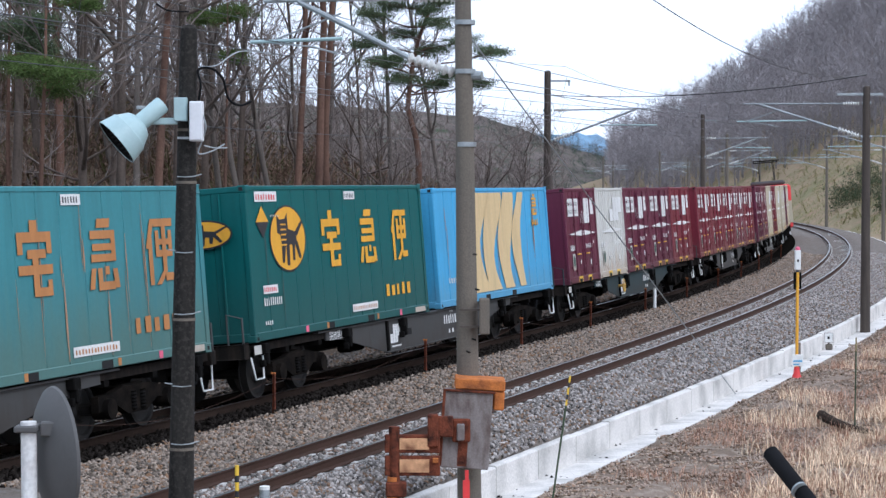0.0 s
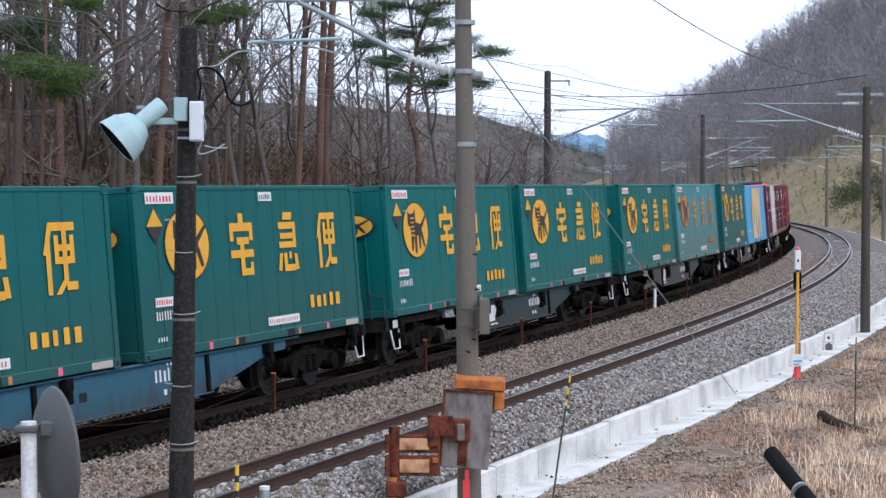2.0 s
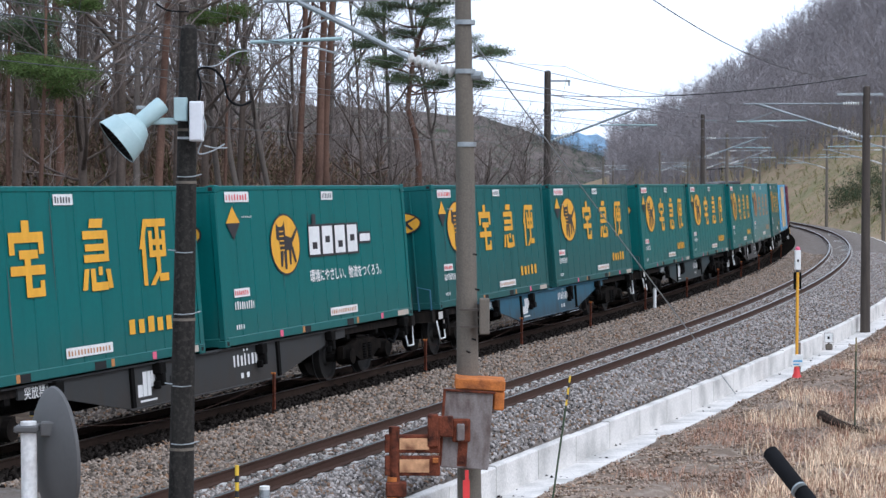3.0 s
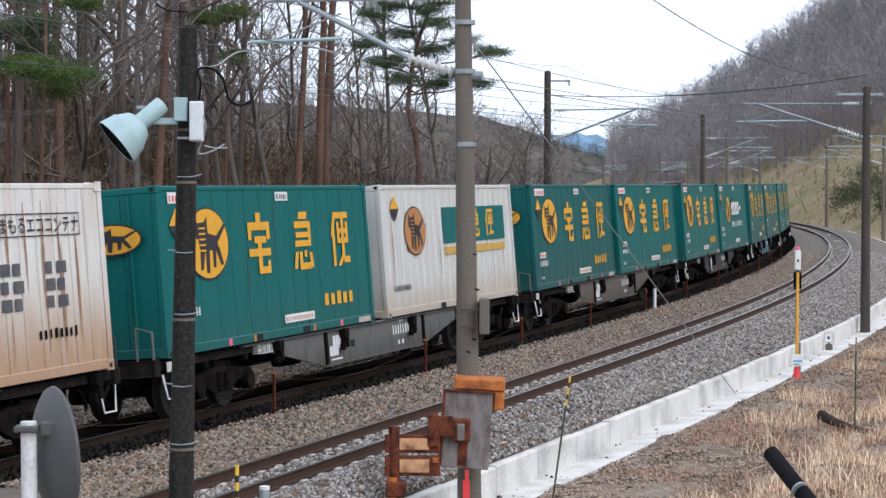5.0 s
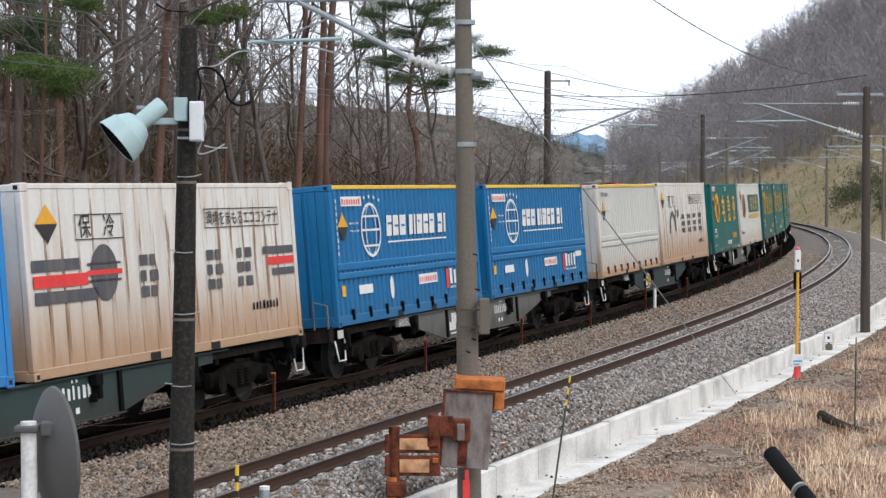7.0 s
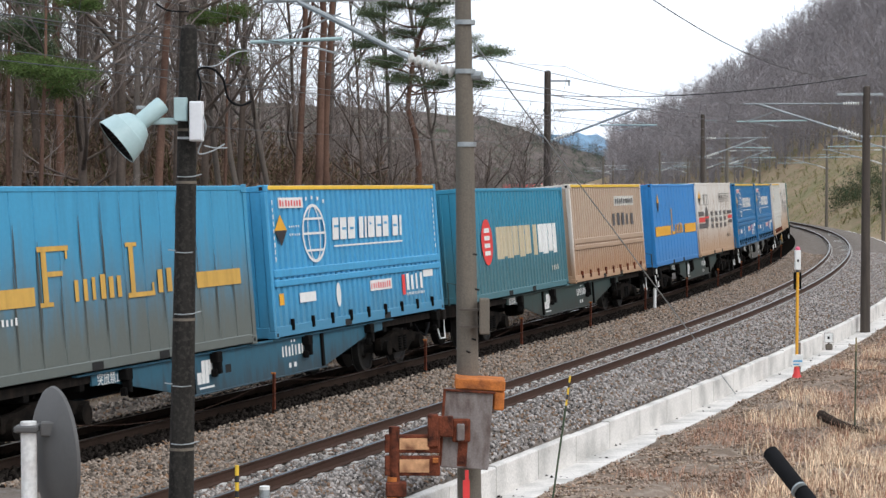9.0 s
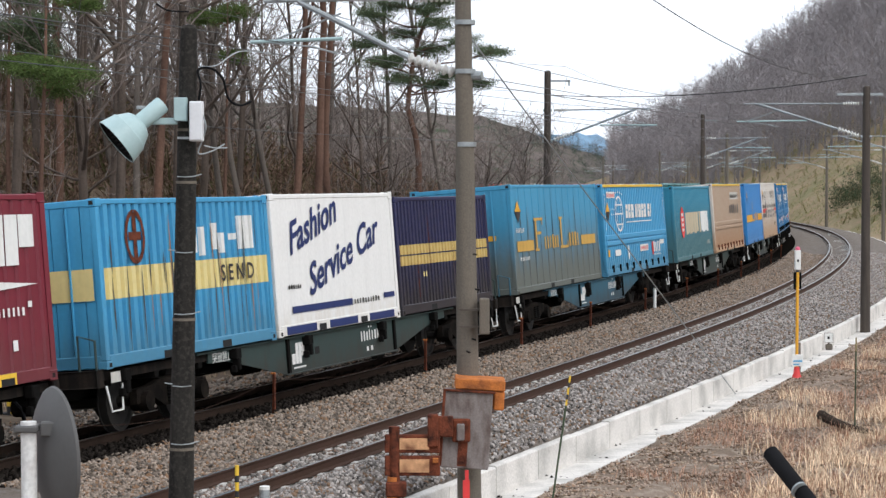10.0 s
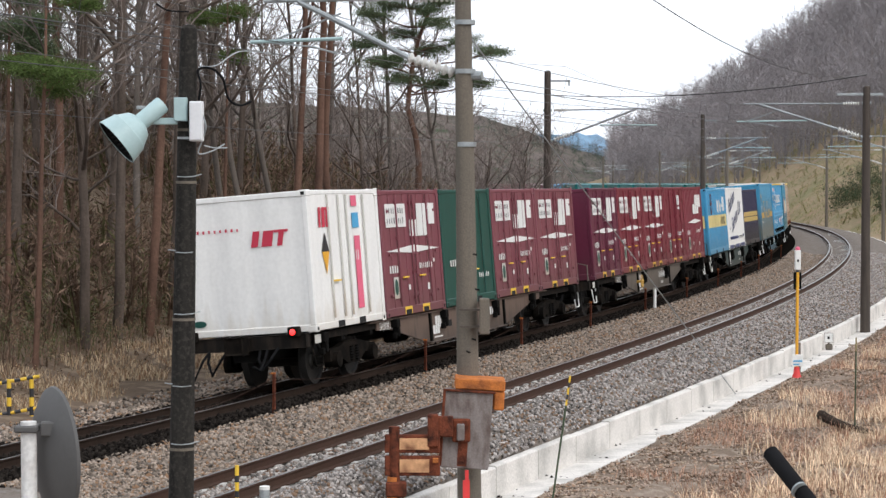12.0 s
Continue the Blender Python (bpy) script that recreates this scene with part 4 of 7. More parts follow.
def freight_sooty(label):
    c = plain_31("sky_dirty", label)
    stains(c, L31, H31, 34, "soot_run", 8)
    d = W2 + 0.006
    decal(c, [rect(-4.2, 1.0, 1.55, 0.25), rect(2.35, 1.0, 1.65, 0.25)], M["amber_dull"], "s", d, "livery_band", "yellow band")
    decal(c, [rect(-2.42, 0.97, 0.14, 0.8), rect(-2.52, 0.97, 0.36, 0.06), rect(-2.52, 1.71, 0.86, 0.07), rect(-1.76, 1.6, 0.06, 0.14), rect(-2.28, 1.37, 0.42, 0.07), rect(0.12, 0.97, 0.14, 0.8), rect(0.02, 1.71, 0.36, 0.06), rect(0.02, 0.97, 0.86, 0.07), rect(0.8, 1.0, 0.06, 0.16)], M["amber_dull"], "s", d, "livery")
    decal(c, bars(-1.55, 1.0, 1.5, 0.36, 6, 0.25, 4) + bars(1.0, 1.0, 1.2, 0.36, 4, 0.25, 5), M["amber_dull"], "s", d, "livery")
    decal(c, [rect(-0.75, 1.75, 0.75, 0.12, 0.0), rect(-0.75, 1.5, 0.6, 0.1), rect(-0.72, 1.3, 0.12, 0.5, 0.2), rect(0.2, 1.3, 0.14, 0.6, 0.3), rect(0.2, 1.3, 0.6, 0.12)], M["amber"], "r", L31 / 2 + 0.006, "livery")
    warning_mark(c, -3.95, 1.95, 0.27, 0.27, d)
    decal(c, bars(-4.2, 1.45, 0.75, 0.12, 6, 0.3, 1) + bars(-4.0, 0.78, 0.9, 0.1, 8, 0.3, 2), M["white"], "s", d, "number_strip")
    return c


def express_box(label):
    c = container("freight_container", label, L31, 2.52, M["green_nx"], "rib", 0.27, 0.05)
    d = W2 + 0.004
    decal(c, [oval(-2.75, 1.3, 0.45, 0.52)], M["red"], "s", d, "livery_mark", "worn red oval")
    decal(c, [rect(-2.98, 1.0 + 0.17 * k, 0.44, 0.1) for k in range(4)], M["white"], "s", d + 0.003, "livery")
    decal(c, [oval(0.0, 1.95, 0.34, 0.17)], M["red"], "r", L31 / 2 + 0.045, "livery_mark")
    decal(c, [rect(-0.2, 1.88, 0.4, 0.14)], M["white"], "r", L31 / 2 + 0.049, "livery")
    for k, (a0, w) in enumerate(((-1.95, 0.6), (-1.3, 0.22), (-1.02, 0.46), (-0.5, 0.46), (0.02, 0.5), (0.58, 0.5), (1.3, 0.44), (1.8, 0.46), (2.32, 0.4), (2.78, 0.4), (3.22, 0.4))):
        rib_patch(c, L31, 0.27, 0.05, a0, a0 + w, 0.88 + 0.05 * (k % 2), 1.62, "pale_paint" if k < 7 else "white", "livery", "pale block livery")
    decal(c, bars(2.9, 0.45, 0.7, 0.14, 4, 0.2, 4), M["white_grey"], "s", d, "number_strip")
    return c


def brown_freezer(label):
    c = ribbed_liner("brown_box", label, False)
    d = W2 + 0.006
    rib_patch(c, L31, 0.26, 0.045, 0.8, 3.4, 1.98, 2.26, "white_grey", "notice_plate")
    decal(c, bars(0.9, 2.04, 2.4, 0.16, 9, 0.25, 3), M["ink_faded"], "s", d + 0.003, "notice_print")
    decal(c, bars(0.4, 1.42, 3.0, 0.36, 5, 0.3, 5), M["ink_faded"], "s", d, "livery")
    return c


def band_box(label):
    c = plain_31("blue_bright", label)
    d = W2 + 0.006
    decal(c, [rect(-4.25, 0.95, 3.0, 0.3), rect(1.7, 0.95, 2.55, 0.3)], M["amber"], "s", d, "livery_band", "yellow band")
    decal(c, [rect(-1.0, 0.95, 0.12, 0.85), rect(-1.0, 0.95, 0.6, 0.1)] + bars(-0.3, 0.97, 1.6, 0.36, 5, 0.3, 4), M["amber"], "s", d, "livery")
    warning_mark(c, -3.5, 2.0, 0.2, 0.3, d)
    return c


L20 = 6.06


def twenty(mat, label, H, pitch=0.2, style="rib"):
    return container("freight_container", label, L20, H, M[mat], style, pitch, 0.075, skirt=0.2)


def rib_band(c, pitch, z0, z1, mat="band"):
    """A painted band that follows the ribs of a side wall."""
    part("livery_band", wall_mesh(side_profile(L20, "rib", pitch, 0.075), -(W2 - 0.008), z0, z1, "x", 1), M[mat], c, "pale yellow band")


def rib_patch(c, L, pitch, depth, a0, a1, z0, z1, mat, name, label=""):
    """Paint on a stretch of a ribbed side wall, following its ribs."""
    pts = side_profile(L, "rib", pitch, depth)
    xs, ds = [p[0] for p in pts], [p[1] for p in pts]
    cut = [(a0, float(np.interp(a0, xs, ds)))] + [p for p in pts if a0 < p[0] < a1] + [(a1, float(np.interp(a1, xs, ds)))]
    return part(name, wall_mesh(cut, -(W2 - 0.008), z0, z1, "x", 1), M[mat], c, label)


def striped_twenty(label):
    c = twenty("blue_light", label, 2.42, 0.24)
    stains(c, L20, 2.42, 26, "soot_run", 12, 0.245)
    stains(c, L20, 2.42, 9, "stain", 13, 0.245)
    d = W2 + 0.004
    rib_band(c, 0.24, 0.98, 1.43)
    decal(c, [rect(-1.1, 0.98, 2.2, 0.45)], M["band"], "r", L20 / 2 + 0.004, "livery_band")
    decal(c, ring(-1.9, 1.85, 0.32, 0.4, 0.08) + [rect(-2.1, 1.8, 0.4, 0.12), rect(-1.96, 1.5, 0.12, 0.7)], M["rust"], "s", d, "round_emblem", "dark red ringed emblem")
    for a0, a1, z0, z1 in ((0.0, 0.22, 1.55, 2.0), (0.36, 0.62, 1.5, 1.95), (0.74, 1.0, 1.58, 2.0), (1.04, 1.34, 1.52, 1.84), (1.4, 1.72, 1.72, 1.82), (1.84, 2.4, 1.56, 2.1)):
        rib_patch(c, L20, 0.24, 0.075, a0, a1, z0, z1, "white", "livery", "white block livery")
    lettering(c, "S E N D", 1.0, 1.08, 0.36, M["ink"], "s", d + 0.003, 0.006, squeeze=1.1)
    return c


def fashion_twenty(label):
    c = container("freight_container", label, L20, 2.45, M["white_box"], "flat", 99, 0.0, skirt=0.2)
    d = W2 + 0.006
    for body, a, b in (("Fashion", -2.35, 1.38), ("Service Car", -1.55, 0.64)):
        lettering(c, body, a, b, 0.76, M["navy_ink"], "s", d, 0.014, 0.38, 0.24, 1.04, label="navy script lettering")
    decal(c, [rect(-2.4, 0.38, 2.9, 0.12), rect(2.2, 0.42, 0.6, 0.1)], M["navy_ink"], "s", d, "livery_rule")
    decal(c, bars(0.6, 0.39, 1.4, 0.1, 10, 0.4, 4) + bars(-2.5, 0.8, 0.6, 0.08, 6, 0.3, 5), M["dark_steel"], "s", d, "number_strip")
    part("lower_panel", boxes((-2.7, -1.35, -W2 - 0.012, -W2 + 0.02, 0.03, 0.17), (-0.7, 0.7, -W2 - 0.012, -W2 + 0.02, 0.03, 0.17), (1.35, 2.7, -W2 - 0.012, -W2 + 0.02, 0.03, 0.17), bevel=0.006), M["navy_ink"], c, "navy skirt panel")
    return c


def navy_twenty(label):
    c = twenty("navy", label, 2.36)
    stains(c, L20, 2.36, 7, "rust", 17, 0.2)
    d = W2 + 0.004
    rib_band(c, 0.2, 1.2, 1.39, "band_dull")
    rib_band(c, 0.2, 0.98, 1.17, "band_dull")
    decal(c, bars(-1.6, 0.72, 0.3, 0.12, 2, 0.3, 3), M["band"], "s", d, "number_strip")
    return c


L12 = 3.64


def freight_mark(c, a, b, w, h, d, face="s"):
    """The railway's white block mark, as plain slanted slabs."""
    polys = [rect(a - 0.02 * w, b, 0.27 * w, 0.5 * h, 0.04), rect(a + 0.27 * w, b, 0.23 * w, h, 0.04), rect(a + 0.52 * w, b, 0.2 * w, h, 0.04), rect(a + 0.74 * w, b + 0.35 * h, 0.24 * w, 0.65 * h, 0.04)]
    decal(c, polys, M["white"], face, d, "freight_mark", "white slab mark")


def twelve(mat, label, plain=False, sign=True, small=False):
    H = 2.5
    c = container("freight_container", label, L12, H, M[mat], "rib" if plain else "seam", 0.3 if plain else 0.45, 0.03, post=0.1, skirt=0.18)
    d = W2 + 0.006
    if not plain:
        for i, a in enumerate((-0.95, -0.1, 0.1, 0.95)):
            bm = tube(bmesh.new(), [(a, -W2 - 0.022, 0.2), (a, -W2 - 0.022, H - 0.1)], 0.018, n=6)
            for z in (0.3, 0.8, 1.5, 2.2):
                box(bm, a - 0.035, a + 0.035, -W2 - 0.03, -W2 + 0.01, z, z + 0.07)
            part("lock_rod", bm, M[mat], c)
        for a in (-0.62, 0.42):
            part("door_handle", boxes((a - 0.14, a + 0.14, -W2 - 0.05, -W2 + 0.0, 0.74, 0.775), bevel=0.008), M["yellow"], c, "yellow door handle")
        for a in (-1.5, -0.05, 1.38):
            for z in (0.4, 1.2, 2.05):
                part("door_hinge", boxes((a, a + 0.12, -W2 - 0.025, -W2 + 0.0, z, z + 0.05)), M[mat], c)
        if not small:
            decal(c, [[(-1.65, 1.29), (0.0, 1.23), (1.65, 1.29), (0.0, 1.39)]], M["white"], "s", d + 0.004, "stripe", "white tapering stripe")
    else:
        decal(c, [[(-1.35, 1.27), (0.1, 1.23), (1.5, 1.3), (0.1, 1.38)]], M["white"], "s", d, "stripe", "white tapering stripe")
    if sign:
        decal(c, [rect(-1.55, 1.76, 1.2, 0.46)], M["white"], "s", d, "notice_plate")
        decal(c, bars(-1.48, 2.03, 1.06, 0.12, 8, 0.45, 3) + bars(-1.48, 1.83, 1.06, 0.12, 8, 0.45, 4), M["ink_faded"], "s", d + 0.003, "notice_print")
    if small:
        decal(c, [rect(0.5, 1.9, 0.16, 0.32), rect(0.72, 1.9, 0.36, 0.32), rect(0.55, 1.76, 0.45, 0.08)], M["white"], "s", d, "rail_mark", "small white block mark")
    else:
        freight_mark(c, -0.12, 1.56, 1.62, 0.66, d)
    decal(c, bars(-1.5, 0.86, 0.55, 0.15, 4, 0.25, 5) + bars(0.3, 0.9, 0.85, 0.12, 7, 0.3, 6), M["white"], "s", d, "number_strip")
    decal(c, [rect(-1.32, 0.36, 0.28, 0.42)], M["white_grey"], "s", d, "eco_sticker")
    decal(c, [oval(-1.18, 0.58, 0.1, 0.16)], M["green"], "s", d + 0.003, "eco_sticker_leaf")
    decal(c, [rect(-0.45, 0.5, 0.12, 0.1), rect(0.75, 0.45, 0.12, 0.14), rect(1.2, 1.0, 0.1, 0.08)], M["white"], "s", d, "notice_plate")
    for a in (-0.55, 0.55):
        decal(c, [rect(a - 0.22, 0.115, 0.44, 0.06), rect(a - 0.22, 0.02, 0.05, 0.1), rect(a + 0.17, 0.02, 0.05, 0.1)], M["yellow"], "s", W2 + 0.009, "fork_pocket_rim", "yellow pocket rim")
    return c


def green_twelve(label):
    c = container("freight_container", label, L12, 2.5, M["green"], "seam", 1.2, 0.015, skirt=0.18)
    for a in (-0.12, 0.12, 0.95):
        part("lock_rod", tube(bmesh.new(), [(a, -W2 - 0.022, 0.2), (a, -W2 - 0.022, 2.4)], 0.018, n=6), M["green"], c)
    for a in (-0.35, 0.4):
        part("door_handle", boxes((a - 0.12, a + 0.12, -W2 - 0.05, -W2, 0.72, 0.75), bevel=0.008), M["yellow"], c, "yellow door handle")
    decal(c, bars(-1.4, 0.85, 0.9, 0.14, 6, 0.3, 5) + bars(0.6, 0.55, 0.8, 0.1, 6, 0.3, 6), M["white"], "s", W2 + 0.006, "number_strip")
    return c


def white_twelve(label):
    c = container("freight_container", label, L12, 2.52, M["white_box"], "seam", 0.9, 0.012, skirt=0.14, rear_style="flat")
    d = W2 + 0.006
    for a in (-0.9, -0.35, 0.05, 0.95):
        part("lock_rod", tube(bmesh.new(), [(a, -W2 - 0.022, 0.2), (a, -W2 - 0.022, 2.42)], 0.02, n=6), M["white_grey"], c, "grey door rod")
    part("door_handle", boxes((-0.9, -0.5, -W2 - 0.045, -W2, 0.85, 0.88)), M["yellow"], c)
    decal(c, [[(-1.1, 1.4), (-1.28, 1.4), (-1.1, 1.75), (-0.92, 1.4)]], M["ink"], "s", d, "hazard_mark")
    decal(c, [[(-1.1, 1.4), (-0.92, 1.4), (-1.1, 1.0), (-1.28, 1.4)]], M["amber"], "s", d, "hazard_mark")
    decal(c, [rect(0.4, 0.3, 0.3, 1.35), rect(0.35, 2.2, 0.3, 0.2)], M["pink"], "s", d, "livery_band", "pink band")
    decal(c, bars(0.43, 1.2, 0.2, 0.2, 2, 0.3, 3), M["white"], "s", d + 0.003, "livery")
    decal(c, [rect(-1.36, 1.84, 0.1, 0.36, 0.1), rect(-1.2, 1.84, 0.15, 0.36, 0.1), rect(-1.0, 1.84, 0.1, 0.36, 0.1), rect(-1.06, 2.15, 0.26, 0.05)], M["crimson"], "s", d, "livery", "crimson block livery")
    decal(c, [rect(0.1, 1.57, 0.13, 0.28, 0.2), rect(0.3, 1.57, 0.2, 0.28, 0.2), rect(0.6, 1.57, 0.1, 0.28, 0.2), rect(0.55, 1.81, 0.27, 0.045, 0.2)] + bars(-1.15, 1.87, 1.1, 0.06, 10, 0.5, 2), M["crimson"], "r", L12 / 2 + 0.006, "livery", "red block livery")
    decal(c, [oval(-1.0, 0.26, 0.13, 0.06)], M["green"], "r", L12 / 2 + 0.006, "round_mark")
    decal(c, [rect(0.35, 1.8, 0.35, 0.28)], M["skyblue"], "s", d, "notice_plate")
    return c


# ---- wagons ----
def wagon(mat, label, wheel=False, tail=False):
    w = thing("container_wagon", label, "railway wagon", "wagons of the train")
    mt = M[mat]
    HL = 9.62
    bm = bmesh.new()
    for s in (1, -1):
        prof = [(-5.9, 0.98), (5.9, 0.98), (5.9, 0.80), (5.2, 0.78), (2.8, 0.36), (-2.8, 0.36), (-5.2, 0.78), (-5.9, 0.80)]
        bm = bmesh.new()
        a = [bm.verts.new((x, -s * 1.10, z)) for x, z in prof]
        b = [bm.verts.new((x, -s * 1.07, z)) for x, z in prof]
        bm.faces.new(a)
        bm.faces.new(b[::-1])
        for i in range(len(prof)):
            bm.faces.new((a[i], b[i], b[(i + 1) % len(prof)], a[(i + 1) % len(prof)]))
        bmesh.ops.recalc_face_normals(bm, faces=bm.faces)
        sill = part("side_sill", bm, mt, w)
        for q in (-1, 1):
            part("end_web", boxes((q * 5.9, q * 9.5, -s * 1.08, -s * 1.04, 0.84, 0.96)), M["blackish_steel"], sill, "near-black end web")
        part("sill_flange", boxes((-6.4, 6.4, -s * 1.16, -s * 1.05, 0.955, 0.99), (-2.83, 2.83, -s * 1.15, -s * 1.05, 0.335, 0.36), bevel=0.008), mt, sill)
        for x in (-2.7, 2.7):
            part("sill_stiffener", boxes((x - 0.05, x + 0.05, -s * 1.14, -s * 1.09, 0.37, 0.95)), M["dark_steel"], sill)
    part("centre_sill", boxes((-HL, HL, -0.28, 0.28, 0.55, 0.9), *[(x - 0.07, x + 0.07, -1.07, 1.07, 0.75, 0.96) for x in np.linspace(-9.2, 9.2, 13)]), M["dark_steel"], w)
    part("deck", boxes((-9.5, 9.5, -1.07, -0.55, 0.95, 0.975), (-9.5, 9.5, 0.55, 1.07, 0.95, 0.975)), M["dark_steel"], w)
    for s in (1, -1):
        part("end_beam", boxes((s * 9.5, s * 9.68, -1.15, 1.15, 0.76, 1.0), bevel=0.015), M["blackish_steel"], w)
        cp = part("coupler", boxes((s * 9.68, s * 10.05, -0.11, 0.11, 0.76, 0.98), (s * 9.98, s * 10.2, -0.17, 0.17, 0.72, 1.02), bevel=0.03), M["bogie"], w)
        part("air_hose", tube(bmesh.new(), [(s * 9.66, -0.4, 0.75), (s * 9.85, -0.42, 0.6), (s * 10.0, -0.38, 0.42), (s * 10.12, -0.3, 0.5)], 0.028, n=6), M["black"], w)
        for y0 in (() if tail and s < 0 else (-1.12, 1.12)):
            part("end_handrail", tube(bmesh.new(), [(s * 9.62, y0, 1.0), (s * 9.62, y0, 1.42), (s * 9.62, y0 * 0.76, 1.5), (s * 9.62, y0 * 0.76, 1.0)], 0.02, n=6), mt, w)
        bm = bmesh.new()
        tube(bm, [(s * 9.45, -1.16, 0.77), (s * 9.38, -1.19, 0.4), (s * 9.04, -1.19, 0.4), (s * 8.97, -1.16, 0.77)], 0.018, n=6)
        if tail and s < 0:
            part("step", bm, M["bogie"], w)
            for y0, drop in ((0.35, 0.35), (0.7, 0.42), (-0.62, 0.3)):
                part("hanging_hose", tube(bmesh.new(), [(-9.66, y0, 0.78), (-9.9, y0 + 0.05, 0.62), (-9.92, y0 + 0.22, 0.72 - drop), (-9.8, y0 + 0.34, 0.6), (-9.66, y0 + 0.36, 0.74)], 0.026, n=7), M["black"], w)
        else:
            part("step", bm, M["white"], w, "white shunter's step")
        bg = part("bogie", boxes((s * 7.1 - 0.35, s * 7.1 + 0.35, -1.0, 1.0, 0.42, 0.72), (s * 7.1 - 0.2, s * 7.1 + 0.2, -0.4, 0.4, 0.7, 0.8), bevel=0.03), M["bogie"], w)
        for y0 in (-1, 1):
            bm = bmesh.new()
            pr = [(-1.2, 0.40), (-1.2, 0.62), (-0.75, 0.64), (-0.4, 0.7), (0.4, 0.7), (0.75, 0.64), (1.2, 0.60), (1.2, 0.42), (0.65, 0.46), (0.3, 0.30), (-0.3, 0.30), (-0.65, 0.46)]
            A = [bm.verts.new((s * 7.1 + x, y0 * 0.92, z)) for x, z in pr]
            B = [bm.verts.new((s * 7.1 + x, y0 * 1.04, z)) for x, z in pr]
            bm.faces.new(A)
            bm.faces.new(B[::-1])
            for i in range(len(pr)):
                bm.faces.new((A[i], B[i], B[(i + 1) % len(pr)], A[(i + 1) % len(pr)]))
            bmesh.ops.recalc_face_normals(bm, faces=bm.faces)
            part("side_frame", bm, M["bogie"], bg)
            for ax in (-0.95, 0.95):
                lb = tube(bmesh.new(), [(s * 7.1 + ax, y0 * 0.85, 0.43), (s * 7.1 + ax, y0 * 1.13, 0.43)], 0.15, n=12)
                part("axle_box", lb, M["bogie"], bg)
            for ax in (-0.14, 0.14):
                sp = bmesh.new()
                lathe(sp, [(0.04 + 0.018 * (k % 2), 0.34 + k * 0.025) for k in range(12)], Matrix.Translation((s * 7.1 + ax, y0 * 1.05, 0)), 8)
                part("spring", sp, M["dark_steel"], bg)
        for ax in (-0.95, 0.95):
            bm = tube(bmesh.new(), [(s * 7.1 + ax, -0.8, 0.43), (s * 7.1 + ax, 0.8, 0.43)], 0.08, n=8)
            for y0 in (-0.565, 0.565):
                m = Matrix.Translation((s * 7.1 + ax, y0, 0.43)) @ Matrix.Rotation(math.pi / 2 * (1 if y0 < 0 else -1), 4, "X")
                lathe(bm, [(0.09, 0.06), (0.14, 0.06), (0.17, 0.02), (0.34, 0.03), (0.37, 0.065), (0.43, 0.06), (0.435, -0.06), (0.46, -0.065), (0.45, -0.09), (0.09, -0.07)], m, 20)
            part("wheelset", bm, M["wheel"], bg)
    for x in (-8.9, -5.0, -1.9, 1.9, 5.0, 8.9):
        part("container_lock", boxes((x - 0.1, x + 0.1, -1.24, -1.1, 0.80, 0.97), (x - 0.05, x + 0.05, -1.25, -1.12, 0.62, 0.82), (x - 0.13, x - 0.06, -1.22, -1.12, 0.58, 0.7), bevel=0.015), M["dark_steel"], w)
    freight_mark(w, -2.5, 0.5, 0.58, 0.36, 1.105)
    decal(w, [rect(-2.45, 0.42, 0.55, 0.03)], M["white"], "s", 1.105, "mark_rule")
    decal(w, bars(0.9, 0.66, 1.0, 0.2, 7, 0.25, 3) + bars(1.15, 0.46, 0.45, 0.1, 2, 0.2, 4) + bars(1.3, 0.89, 0.25, 0.05, 2, 0.3, 4), M["white"], "s", 1.105, "number_strip")
    lettering(w, "突放禁止", -5.75, 0.80, 0.19, M["white"], "s", 1.105, 0.001)
    decal(w, [rect(-9.3, 0.8, 0.5, 0.15)], M["white_grey"], "s", 1.165, "data_plate")
    decal(w, [rect(-1.45, 0.6, 0.22, 0.13)], M["pocket"], "s", 1.106, "sill_opening")
    part("brake_cylinder", boxes((-3.4, -2.6, -0.6, -0.3, 0.42, 0.66), bevel=0.05), M["bogie"], w)
    part("air_tank", boxes((1.0, 2.2, -0.6, -0.2, 0.32, 0.6), bevel=0.05), M["bogie"], w)
    if wheel:
        bm = bmesh.new()
        P = [(-2.78 + 0.18 * math.cos(t), -1.26, 0.68 + 0.18 * math.sin(t)) for t in np.linspace(0, 2 * math.pi, 21)]
        tube(bm, P, 0.017, n=6, caps=False)
        for t in (0.3, 2.4, 4.5):
            tube(bm, [(-2.78, -1.25, 0.68), (-2.78 + 0.18 * math.cos(t), -1.26, 0.68 + 0.18 * math.sin(t))], 0.018, n=6)
        tube(bm, [(-2.78, -1.1, 0.68), (-2.78, -1.28, 0.68)], 0.04, n=8)
        part("brake_wheel", bm, M["amber_dull"], w, "faded yellow hand-brake wheel")
    if tail:
        for y0 in (-0.98, 0.98):
            h = part("tail_lamp_housing", boxes((-9.86, -9.68, y0 - 0.1, y0 + 0.1, 0.96, 1.14), bevel=0.02), M["bogie"], w)
            part("tail_lamp", lathe(bmesh.new(), [(0.0, 0.02), (0.035, 0.015), (0.055, 0.0)], Matrix.Translation((-9.865, y0, 1.05)) @ Matrix.Rotation(-math.pi / 2, 4, "Y"), 14), M["taillight"], h, "lit red tail lamp")
    return w


